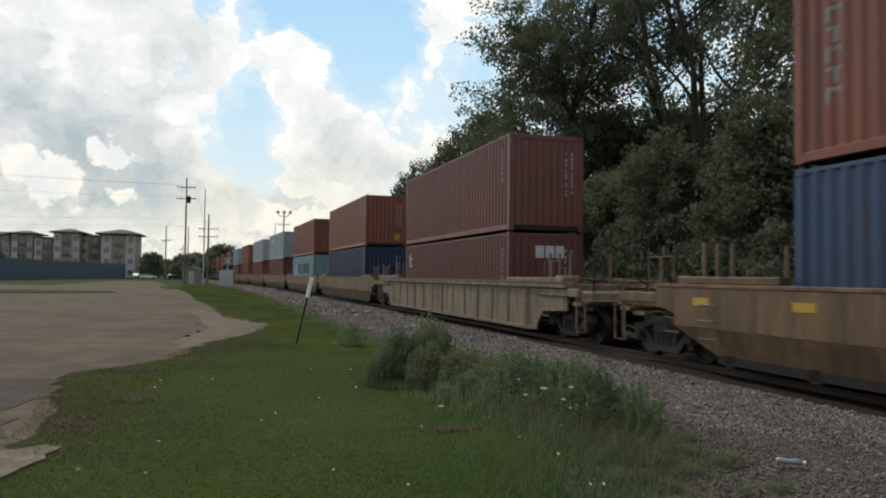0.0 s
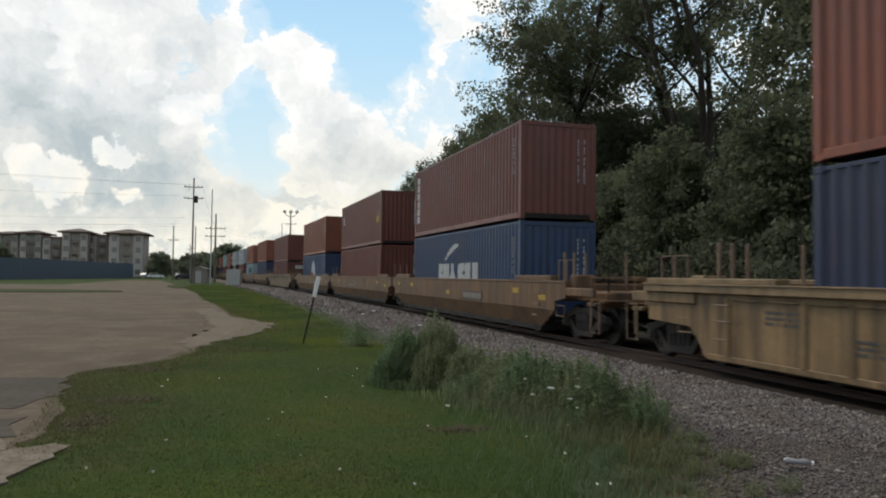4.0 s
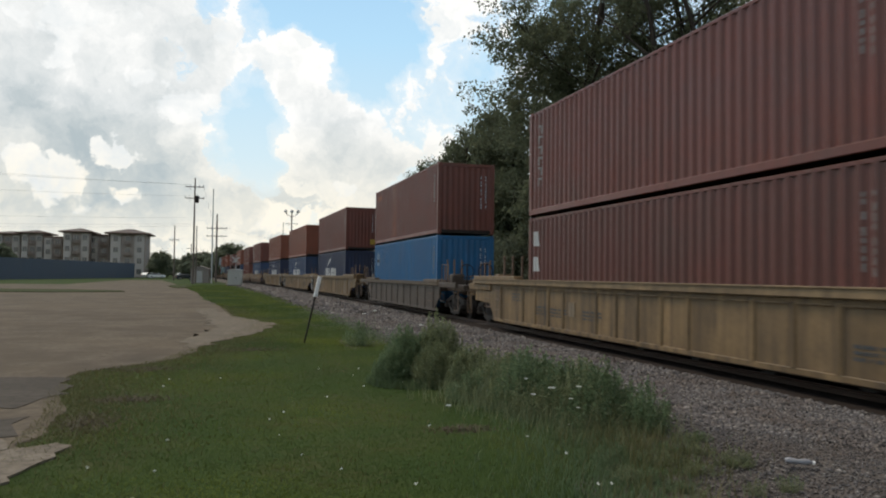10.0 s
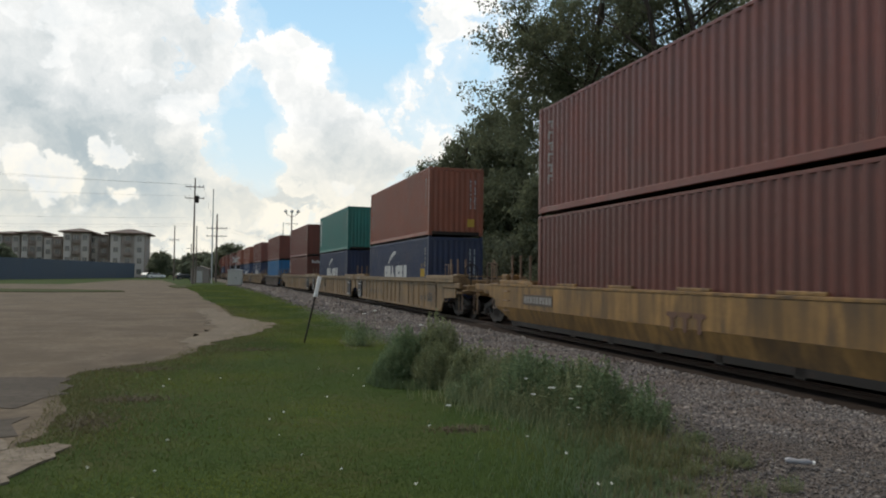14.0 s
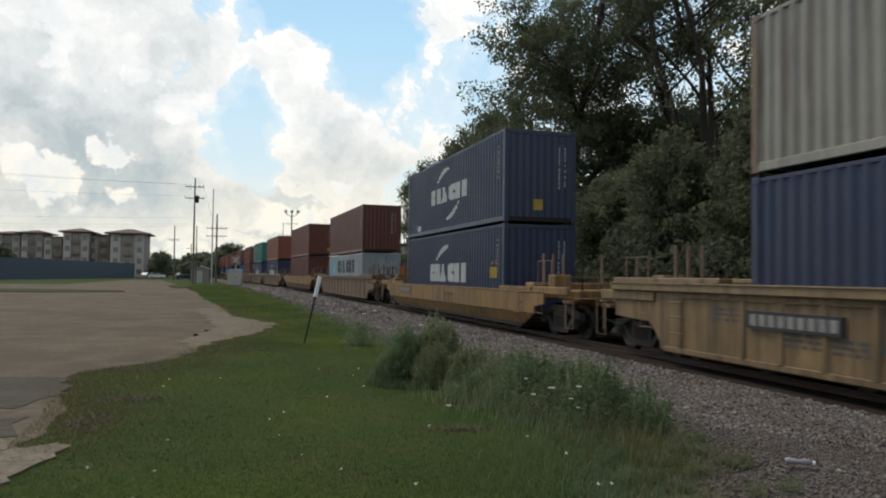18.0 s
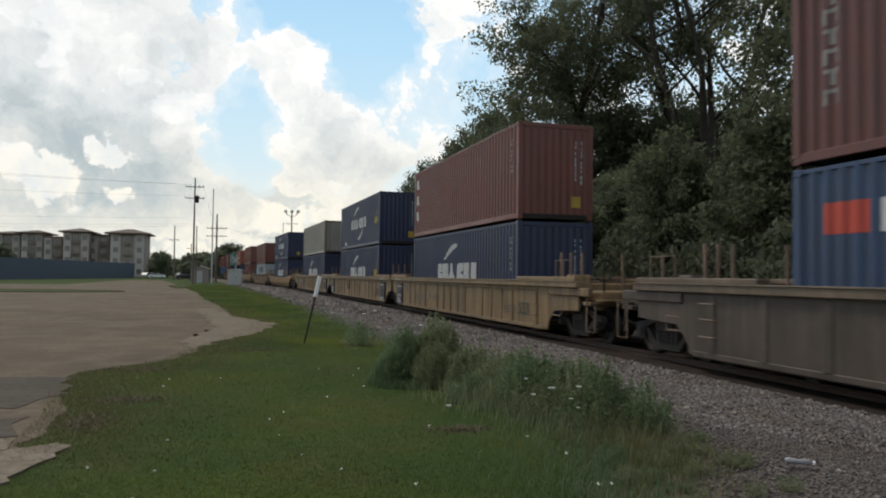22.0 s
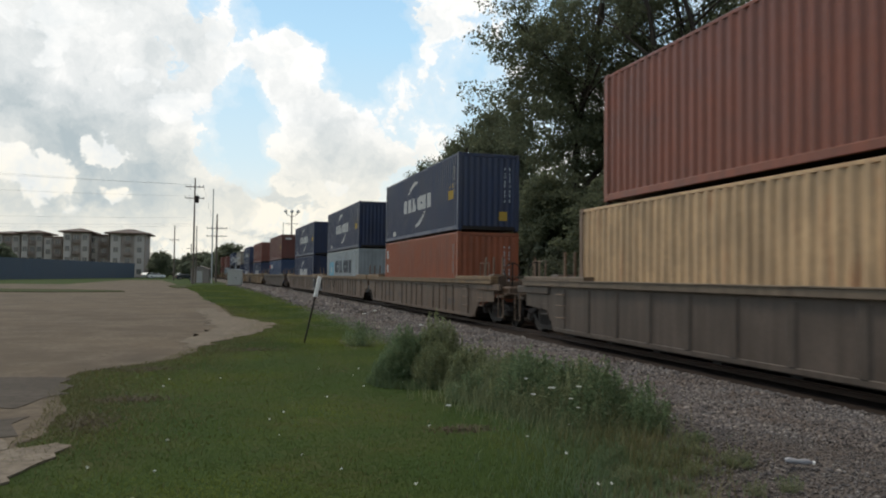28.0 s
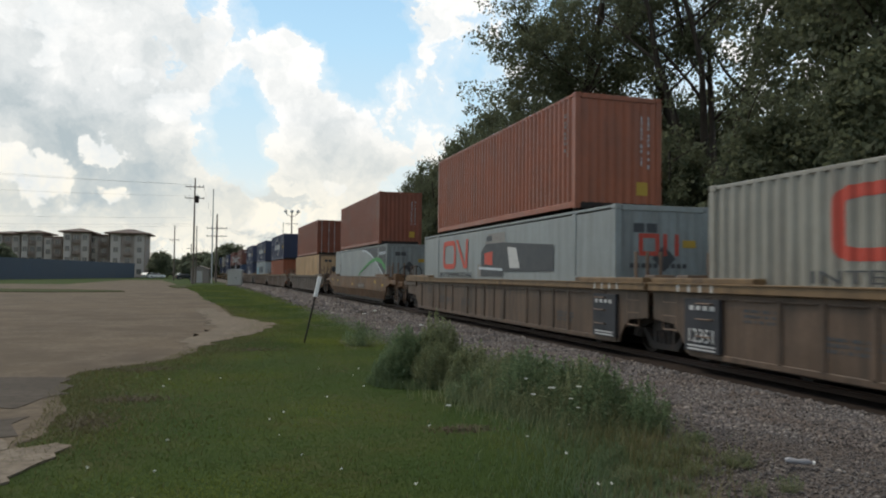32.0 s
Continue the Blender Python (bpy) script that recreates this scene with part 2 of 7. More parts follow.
def surface(name, col, rough=0.6, metal=0.0, vary=0.2, scale=1.5, fine=30.0, bump=0.15, stain=None, stain_amount=0.0, streak=False, spec=0.4, runs=0.0):
    m = bpy.data.materials.new(name)
    m.use_nodes = True
    n, l = m.node_tree.nodes, m.node_tree.links
    b = n["Principled BSDF"]
    b.inputs["Metallic"].default_value = metal
    b.inputs["Specular IOR Level"].default_value = spec
    co, info = n.new("ShaderNodeTexCoord"), n.new("ShaderNodeObjectInfo")
    w = n.new("ShaderNodeMath")
    w.operation = "MULTIPLY"
    l.new(info.outputs["Random"], w.inputs[0])
    w.inputs[1].default_value = 40

    def tex(sc, detail, stretch=None):
        t = n.new("ShaderNodeTexNoise")
        t.noise_dimensions = "4D"
        t.inputs["Scale"].default_value, t.inputs["Detail"].default_value, t.inputs["Roughness"].default_value = sc, detail, 0.6
        l.new(w.outputs[0], t.inputs["W"])
        if stretch:
            mp = n.new("ShaderNodeMapping")
            mp.inputs["Scale"].default_value = stretch
            l.new(co.outputs["Object"], mp.inputs["Vector"])
            l.new(mp.outputs[0], t.inputs["Vector"])
        else:
            l.new(co.outputs["Object"], t.inputs["Vector"])
        return t.outputs["Fac"]

    def rng(v, a, b2, c, d):
        r = n.new("ShaderNodeMapRange")
        for k, x in zip(("From Min", "From Max", "To Min", "To Max"), (a, b2, c, d)):
            r.inputs[k].default_value = x
        l.new(v, r.inputs["Value"])
        return r.outputs[0]

    def mix(f, a, b2, blend="MIX"):
        x = n.new("ShaderNodeMix")
        x.data_type, x.blend_type = "RGBA", blend
        if isinstance(f, float):
            x.inputs[0].default_value = f
        else:
            l.new(f, x.inputs[0])
        for k, v in ((6, a), (7, b2)):
            if isinstance(v, tuple):
                x.inputs[k].default_value = (*v[:3], 1)
            else:
                l.new(v, x.inputs[k])
        return x.outputs[2]

    lo, hi = tuple(c * (1 - vary) for c in col), tuple(min(1, c * (1 + vary)) for c in col)
    big = tex(scale, 5)
    small = tex(fine, 3)
    c = mix(rng(big, 0.3, 0.7, 0, 1), lo, hi)
    c = mix(rng(small, 0.3, 0.7, 0, 0.5), c, tuple(x * (1 - 1.2 * vary) for x in col))
    if stain:
        st = tex(scale * 2.2, 7, (1.0, 1.0, 0.18) if streak else None)
        c = mix(rng(st, 0.56, 0.74, 0, stain_amount), c, stain)
    if runs:  # narrow runs of dirt down the wall, and smudges across them
        c = mix(rng(tex(5.0, 6, (1.0, 1.0, 0.07)), 0.43, 0.63, 0, runs), c, (0.040, 0.029, 0.022))
        c = mix(rng(tex(0.55, 8), 0.48, 0.72, 0, runs * 0.8), c, (0.045, 0.037, 0.030))
    l.new(c, b.inputs["Base Color"])
    l.new(rng(big, 0.3, 0.7, max(rough - 0.1, 0.05), min(rough + 0.12, 1)), b.inputs["Roughness"])
    if bump:
        bp = n.new("ShaderNodeBump")
        bp.inputs["Strength"].default_value = bump
        bp.inputs["Distance"].default_value = 0.02
        l.new(small, bp.inputs["Height"])
        l.new(bp.outputs[0], b.inputs["Normal"])
    return m


RUST, GRIME = (0.10, 0.035, 0.018), (0.035, 0.03, 0.026)
PAINT = {}
for key, col in (("red_brown", (0.140, 0.041, 0.029)), ("orange_brown", (0.205, 0.062, 0.034)), ("maroon", (0.115, 0.037, 0.028)), ("rust_orange", (0.260, 0.075, 0.034)),
                 ("navy", (0.018, 0.030, 0.072)), ("mid_blue", (0.028, 0.056, 0.120)), ("light_blue", (0.014, 0.120, 0.270)), ("green", (0.025, 0.150, 0.125)),
                 ("grey", (0.255, 0.240, 0.205)), ("pale_grey", (0.29, 0.325, 0.335)), ("cream", (0.40, 0.29, 0.165)), ("white", (0.215, 0.243, 0.245)), ("teal", (0.20, 0.29, 0.30)), ("ivory", (0.275, 0.265, 0.225))):
    PAINT[key] = surface("paint_" + key, col, 0.38, 0, 0.16, 0.9, 9, 0.06, RUST if key != "white" else GRIME, 0.85 if key in ("cream", "grey") else 0.3, True, 0.4, {"cream": 0.35, "grey": 0.30, "white": 0.22, "pale_grey": 0.22}.get(key, 0.26))
PAINT["cream"] = surface("paint_cream_rusted", (0.50, 0.335, 0.185), 0.45, 0, 0.2, 1.4, 9, 0.06, (0.30, 0.115, 0.045), 1.0, True, 0.4, 0.3)
PAINT["rusty"] = surface("rusty_frame_paint", (0.17, 0.115, 0.080), 0.6, 0, 0.3, 2.0, 12, 0.15, RUST, 0.9, True)
CAR = {}
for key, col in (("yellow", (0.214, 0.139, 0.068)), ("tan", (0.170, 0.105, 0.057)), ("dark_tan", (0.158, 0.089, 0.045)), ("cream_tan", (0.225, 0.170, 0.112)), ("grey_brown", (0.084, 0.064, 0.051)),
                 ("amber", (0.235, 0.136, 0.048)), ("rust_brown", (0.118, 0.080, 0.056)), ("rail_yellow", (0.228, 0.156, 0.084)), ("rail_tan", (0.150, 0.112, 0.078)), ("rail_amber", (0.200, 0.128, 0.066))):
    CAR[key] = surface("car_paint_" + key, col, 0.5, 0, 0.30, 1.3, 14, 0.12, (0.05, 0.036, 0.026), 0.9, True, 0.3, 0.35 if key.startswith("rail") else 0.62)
M_STEEL = surface("dark_steel", (0.020, 0.017, 0.015), 0.65, 0.3, 0.3, 3, 30, 0.2, RUST, 0.6)
M_TRUCK = surface("dusty_cast_steel", (0.034, 0.028, 0.024), 0.8, 0.1, 0.35, 3, 30, 0.2, RUST, 0.5)
M_WHEEL = surface("wheel_steel", (0.028, 0.023, 0.020), 0.5, 0.5, 0.3, 4, 30, 0.1)
M_RAIL = surface("rail_steel", (0.060, 0.040, 0.032), 0.5, 0.5, 0.3, 4, 40, 0.2, RUST, 0.7)
M_LETTER = surface("white_lettering", (0.46, 0.46, 0.445), 0.6, 0, 0.12, 2, 20, 0.03, GRIME, 0.3)
M_FADED = surface("faded_lettering", (0.215, 0.205, 0.19), 0.6, 0, 0.2, 3, 20, 0.03, GRIME, 0.5)
M_FADEDRED = surface("faded_dark_red_paint", (0.105, 0.055, 0.036), 0.6, 0, 0.25, 3, 20, 0.03, GRIME, 0.5)
M_BLACK = surface("black_panel", (0.028, 0.029, 0.034), 0.6, 0, 0.3, 3, 30, 0.05)
M_YSTICK = surface("yellow_decal", (0.36, 0.235, 0.03), 0.5, 0, 0.15, 3, 20, 0.02)
M_REDL = surface("red_lettering", (0.42, 0.058, 0.036), 0.5, 0, 0.1, 3, 20, 0.02)
M_SKYL = surface("sky_blue_decal", (0.15, 0.36, 0.47), 0.5, 0, 0.15, 3, 20, 0.02)
M_SKYPALE = surface("pale_blue_decal", (0.17, 0.25, 0.33), 0.5, 0, 0.15, 3, 20, 0.02)
M_GREENL = surface("green_decal", (0.04, 0.22, 0.055), 0.5, 0, 0.1, 3, 20, 0.02)
M_DGREY = surface("dark_grey_decal", (0.05, 0.055, 0.06), 0.55, 0, 0.2, 3, 20, 0.02)
M_NAVYL = surface("faded_navy_lettering", (0.060, 0.068, 0.080), 0.55, 0, 0.25, 3, 20, 0.02)
M_LGREY = surface("light_grey_decal", (0.42, 0.47, 0.50), 0.5, 0, 0.15, 3, 20, 0.02)


def ground_material(name, cols, rough, scales, bump, bump_scale, dist=0.03):
    """Ground of several colours, mixed by noises of different sizes (world-sized, as the sheet lies still)."""
    m = bpy.data.materials.new(name)
    m.use_nodes = True
    n, l = m.node_tree.nodes, m.node_tree.links
    b = n["Principled BSDF"]
    b.inputs["Roughness"].default_value = rough
    b.inputs["Specular IOR Level"].default_value = 0.06
    co = n.new("ShaderNodeTexCoord")
    last = None
    for k, (sc, col) in enumerate(zip(scales, cols[1:])):
        t = n.new("ShaderNodeTexNoise")
        t.inputs["Scale"].default_value, t.inputs["Detail"].default_value, t.inputs["Roughness"].default_value = sc, 7, 0.65
        mp = n.new("ShaderNodeMapping")
        mp.inputs["Location"].default_value = (k * 17.3, k * 5.1, k)
        l.new(co.outputs["Object"], mp.inputs["Vector"])
        l.new(mp.outputs[0], t.inputs["Vector"])
        r = n.new("ShaderNodeMapRange")
        r.inputs["From Min"].default_value, r.inputs["From Max"].default_value = 0.44, 0.66
        l.new(t.outputs["Fac"], r.inputs["Value"])
        x = n.new("ShaderNodeMix")
        x.data_type = "RGBA"
        l.new(r.outputs[0], x.inputs[0])
        if last is None:
            x.inputs[6].default_value = (*cols[0], 1)
        else:
            l.new(last, x.inputs[6])
        x.inputs[7].default_value = (*col, 1)
        last = x.outputs[2]
    l.new(last, b.inputs["Base Color"])
    t = n.new("ShaderNodeTexNoise")
    t.inputs["Scale"].default_value, t.inputs["Detail"].default_value = bump_scale, 6
    l.new(co.outputs["Object"], t.inputs["Vector"])
    bp = n.new("ShaderNodeBump")
    bp.inputs["Strength"].default_value, bp.inputs["Distance"].default_value = bump, dist
    l.new(t.outputs["Fac"], bp.inputs["Height"])
    l.new(bp.outputs[0], b.inputs["Normal"])
    return m


def leaf_material(name, dark, light, through_light=0.25, rough=0.5, tint=None, tint_scale=0.5, upright=0.0):
    """Leaves and blades: each its own shade, and letting a little light through."""
    m = bpy.data.materials.new(name)
    m.use_nodes = True
    n, l = m.node_tree.nodes, m.node_tree.links
    b, out = n["Principled BSDF"], n["Material Output"]
    geo, ramp = n.new("ShaderNodeNewGeometry"), n.new("ShaderNodeMix")
    ramp.data_type = "RGBA"
    ramp.inputs[6].default_value, ramp.inputs[7].default_value = (*dark, 1), (*light, 1)
    l.new(geo.outputs["Random Per Island"], ramp.inputs[0])
    shade = ramp.outputs[2]
    if tint:  # patches of another shade across the ground
        co, tx, rg, mt = n.new("ShaderNodeTexCoord"), n.new("ShaderNodeTexNoise"), n.new("ShaderNodeMapRange"), n.new("ShaderNodeMix")
        tx.inputs["Scale"].default_value, tx.inputs["Detail"].default_value = tint_scale, 4
        l.new(co.outputs["Object"], tx.inputs["Vector"])
        rg.inputs["From Min"].default_value, rg.inputs["From Max"].default_value = 0.42, 0.66
        l.new(tx.outputs["Fac"], rg.inputs["Value"])
        mt.data_type, mt.blend_type = "RGBA", "MULTIPLY"
        l.new(rg.outputs[0], mt.inputs[0])
        l.new(shade, mt.inputs[6])
        mt.inputs[7].default_value = (*tint, 1)
        shade = mt.outputs[2]
    l.new(shade, b.inputs["Base Color"])
    b.inputs["Roughness"].default_value = rough
    b.inputs["Specular IOR Level"].default_value = 0.15
    tr, mx = n.new("ShaderNodeBsdfTranslucent"), n.new("ShaderNodeMixShader")
    if upright:  # short turf catches the light as one soft surface
        blend = n.new("ShaderNodeVectorMath")
        blend.operation = "ADD"
        l.new(geo.outputs["Normal"], blend.inputs[0])
        blend.inputs[1].default_value = (0, 0, upright)
        unit = n.new("ShaderNodeVectorMath")
        unit.operation = "NORMALIZE"
        l.new(blend.outputs[0], unit.inputs[0])
        l.new(unit.outputs[0], b.inputs["Normal"])
    l.new(shade, tr.inputs["Color"])
    mx.inputs[0].default_value = through_light
    l.new(b.outputs[0], mx.inputs[1])
    l.new(tr.outputs[0], mx.inputs[2])
    l.new(mx.outputs[0], out.inputs["Surface"])
    return m


def stone_material():
    """Crushed stone: each piece grey, pinkish, brown or dark."""
    m = bpy.data.materials.new("crushed_stone")
    m.use_nodes = True
    n, l = m.node_tree.nodes, m.node_tree.links
    b, geo, ramp = n["Principled BSDF"], n.new("ShaderNodeNewGeometry"), n.new("ShaderNodeValToRGB")
    e = ramp.color_ramp.elements
    e[0].position, e[0].color = 0.0, (0.040, 0.036, 0.034, 1)
    e[1].position, e[1].color = 1.0, (0.240, 0.222, 0.206, 1)
    for pos, col in ((0.22, (0.072, 0.067, 0.067, 1)), (0.45, (0.105, 0.098, 0.098, 1)), (0.60, (0.115, 0.097, 0.086, 1)), (0.72, (0.140, 0.131, 0.130, 1)), (0.88, (0.165, 0.147, 0.138, 1))):
        e.new(pos).color = col
    l.new(geo.outputs["Random Per Island"], ramp.inputs[0])
    co, tx, mt = n.new("ShaderNodeTexCoord"), n.new("ShaderNodeTexNoise"), n.new("ShaderNodeMix")
    tx.inputs["Scale"].default_value, tx.inputs["Detail"].default_value = 0.9, 5
    l.new(co.outputs["Object"], tx.inputs["Vector"])
    mt.data_type, mt.blend_type = "RGBA", "MULTIPLY"
    rg = n.new("ShaderNodeMapRange")
    rg.inputs["From Min"].default_value, rg.inputs["From Max"].default_value = 0.42, 0.66
    l.new(tx.outputs["Fac"], rg.inputs["Value"])
    l.new(rg.outputs[0], mt.inputs[0])
    l.new(ramp.outputs[0], mt.inputs[6])
    mt.inputs[7].default_value = (0.84, 0.77, 0.72, 1)
    l.new(mt.outputs[2], b.inputs["Base Color"])
    b.inputs["Roughness"].default_value, b.inputs["Specular IOR Level"].default_value = 0.85, 0.25
    return m


M_GROUND = ground_material("turf_soil", [(0.035, 0.058, 0.016), (0.044, 0.067, 0.018), (0.057, 0.062, 0.023), (0.033, 0.053, 0.016)], 0.95, (0.35, 0.9, 6.0), 0.25, 25, 0.02)
M_LOT = ground_material("worn_asphalt", [(0.110, 0.089, 0.065), (0.143, 0.112, 0.079), (0.080, 0.066, 0.051), (0.155, 0.127, 0.095), (0.090, 0.074, 0.056)], 0.9, (0.10, 0.22, 0.6, 7.0), 0.4, 60, 0.01)
M_PATCH = ground_material("dark_asphalt_patch", [(0.074, 0.064, 0.053), (0.092, 0.080, 0.067), (0.060, 0.053, 0.045)], 0.9, (1.0, 7.0), 0.4, 60, 0.01)
M_DIRT = ground_material("gravelly_dirt", [(0.098, 0.083, 0.074), (0.122, 0.106, 0.096), (0.072, 0.062, 0.056), (0.15, 0.135, 0.124)], 0.95, (0.7, 3.0, 18.0), 0.8, 40, 0.03)
M_SAND = ground_material("sandy_grit", [(0.150, 0.128, 0.100), (0.185, 0.158, 0.126), (0.115, 0.097, 0.076)], 0.95, (0.8, 6.0), 0.6, 50, 0.02)
M_THIN = ground_material("thin_trodden_grass", [(0.048, 0.056, 0.022), (0.064, 0.062, 0.032), (0.038, 0.048, 0.018)], 0.95, (0.5, 4.0), 0.3, 25, 0.02)
M_CONC = ground_material("old_concrete", [(0.165, 0.140, 0.110), (0.21, 0.18, 0.145), (0.11, 0.094, 0.075)], 0.9, (1.5, 12.0), 0.4, 50, 0.01)
# oil-stained ballast, its colour darkened further to stand for the train's shade
M_OILY_SHADE = ground_material("oily_shaded_ballast", [(0.030, 0.023, 0.019), (0.045, 0.034, 0.028), (0.020, 0.016, 0.014)], 0.9, (1.2, 14.0), 0.8, 30, 0.03)
M_STONE = stone_material()
M_LEAF = leaf_material("tree_leaves", (0.092, 0.108, 0.066), (0.140, 0.156, 0.094), 0.55, 0.6)
M_LEAF_DARK = leaf_material("shrub_leaves", (0.078, 0.090, 0.060), (0.122, 0.136, 0.090), 0.5, 0.65)
# paler than the near leaves: distance haze is put into this colour
M_LEAF_FAR = leaf_material("hazed_far_leaves", (0.11, 0.13, 0.088), (0.195, 0.215, 0.145), 0.55)
M_BUSH = leaf_material("weed_leaves", (0.098, 0.148, 0.076), (0.190, 0.248, 0.134), 0.55)
M_FEATHER = leaf_material("feathery_weed_leaves", (0.130, 0.158, 0.084), (0.238, 0.264, 0.145), 0.5)
M_GRASS = leaf_material("grass_blades", (0.040, 0.070, 0.015), (0.051, 0.085, 0.020), 0.2, 0.8, (2.1, 1.6, 1.0), 0.30, 2.5)
M_COARSE = leaf_material("coarse_grass_blades", (0.080, 0.122, 0.058), (0.130, 0.178, 0.092), 0.45)
M_DRYGRASS = leaf_material("dry_grass_blades", (0.088, 0.092, 0.036), (0.160, 0.146, 0.068), 0.35)
M_BROWNGRASS = leaf_material("dead_grass_blades", (0.085, 0.064, 0.044), (0.140, 0.106, 0.074), 0.2)
M_FLOWER = leaf_material("white_petals", (0.65, 0.66, 0.62), (0.8, 0.8, 0.76), 0.2)
M_BARK = surface("bark", (0.055, 0.045, 0.036), 0.9, 0, 0.35, 2, 12, 0.8, None, 0, False, 0.2)
M_TIE = surface("creosoted_tie", (0.05, 0.038, 0.03), 0.9, 0, 0.3, 3, 20, 0.5)
M_POLEWOOD = surface("weathered_pole", (0.13, 0.105, 0.085), 0.9, 0, 0.25, 2, 20, 0.3)
M_GALV = surface("galvanised_metal", (0.38, 0.39, 0.39), 0.5, 0.4, 0.15, 3, 20, 0.05)
M_WIRE = surface("wire", (0.03, 0.03, 0.03), 0.6, 0, 0.1, 3, 20, 0)
M_DULLWHITE = surface("faded_white_board", (0.36, 0.36, 0.35), 0.6, 0, 0.1, 3, 20, 0.02)
M_REFLECT = surface("white_reflector", (0.74, 0.74, 0.72), 0.5, 0, 0.05, 3, 20, 0.02)
M_FENCE = surface("navy_fence_cloth", (0.050, 0.068, 0.094), 0.8, 0, 0.2, 0.2, 6, 0.1)
# brick and stucco lightened: haze over the far apartments is put into their colour
M_BRICK = surface("tan_brick", (0.275, 0.232, 0.200), 0.85, 0, 0.12, 0.4, 3, 0.2)
M_STUCCO = surface("beige_stucco", (0.40, 0.365, 0.335), 0.85, 0, 0.08, 0.4, 3, 0.1)
M_ROOF = surface("brown_roof_shingle", (0.105, 0.080, 0.066), 0.85, 0, 0.2, 0.6, 4, 0.2)
M_FASCIA = surface("brown_fascia", (0.12, 0.07, 0.05), 0.7, 0, 0.15, 1, 8, 0.05)
# pane colour raised too, for the low contrast that distance haze gives
M_GLASS = surface("window_glass", (0.085, 0.085, 0.085), 0.08, 0, 0.1, 1, 3, 0.0, spec=0.8)
M_TRIM = surface("pale_trim", (0.34, 0.31, 0.26), 0.6, 0, 0.08, 1, 8, 0.02)
M_CWALL = surface("beige_block_wall", (0.22, 0.195, 0.17), 0.9, 0, 0.15, 0.5, 5, 0.3, GRIME, 0.3, True)
M_CABINET = surface("silver_cabinet", (0.36, 0.36, 0.34), 0.45, 0.3, 0.08, 1, 10, 0.03, GRIME, 0.25, True)
M_ORANGE = surface("orange_paint", (0.55, 0.12, 0.03), 0.6, 0, 0.1, 1, 8, 0.03)
M_CARWHITE = surface("white_car_paint", (0.7, 0.7, 0.7), 0.25, 0, 0.04, 1, 8, 0)
M_CARDARK = surface("dark_car_paint", (0.03, 0.035, 0.04), 0.25, 0, 0.1, 1, 8, 0)
M_RUBBER = surface("rubber", (0.02, 0.02, 0.02), 0.8, 0, 0.2, 3, 20, 0.1)
M_PLASTIC = surface("clear_litter_plastic", (0.24, 0.24, 0.255), 0.15, 0, 0.1, 5, 20, 0.05)

# ---- mesh helpers


def mesh_of(name, verts, faces, mat=None, smooth=False):
    me = bpy.data.meshes.new(name)
    me.from_pydata([tuple(v) for v in verts], [], faces)
    if mat:
        me.materials.append(mat)
    if smooth:
        me.shade_smooth()
    me.update()
    return me


def put(name, me, parent=None, m=None, mat=None, label=""):
    """Links a mesh as one object under a thing; mat paints this object alone."""
    ob = new(name, me)
    if parent:
        ob.parent = parent
    if m is not None:
        ob.matrix_basis = m
    if mat:
        if not me.materials:
            me.materials.append(mat)
        ob.material_slots[0].link = "OBJECT"
        ob.material_slots[0].material = mat
    if label:
        ob["label"] = label
    return ob


def part(name, bm, mat, parent, label=""):
    me = bpy.data.meshes.new(name)
    bm.to_mesh(me)
    bm.free()
    me.materials.append(mat)
    return put(name, me, parent, None, None, label)


def thing(name, x, y, z, rz=0, label="", category="", group="", kind=""):
    ob = new(name)
    ob.empty_display_size = 0.2
    ob.matrix_basis = pose(x, y, z, 0, 0, rz)
    return tagged(ob, label, category, group, kind)


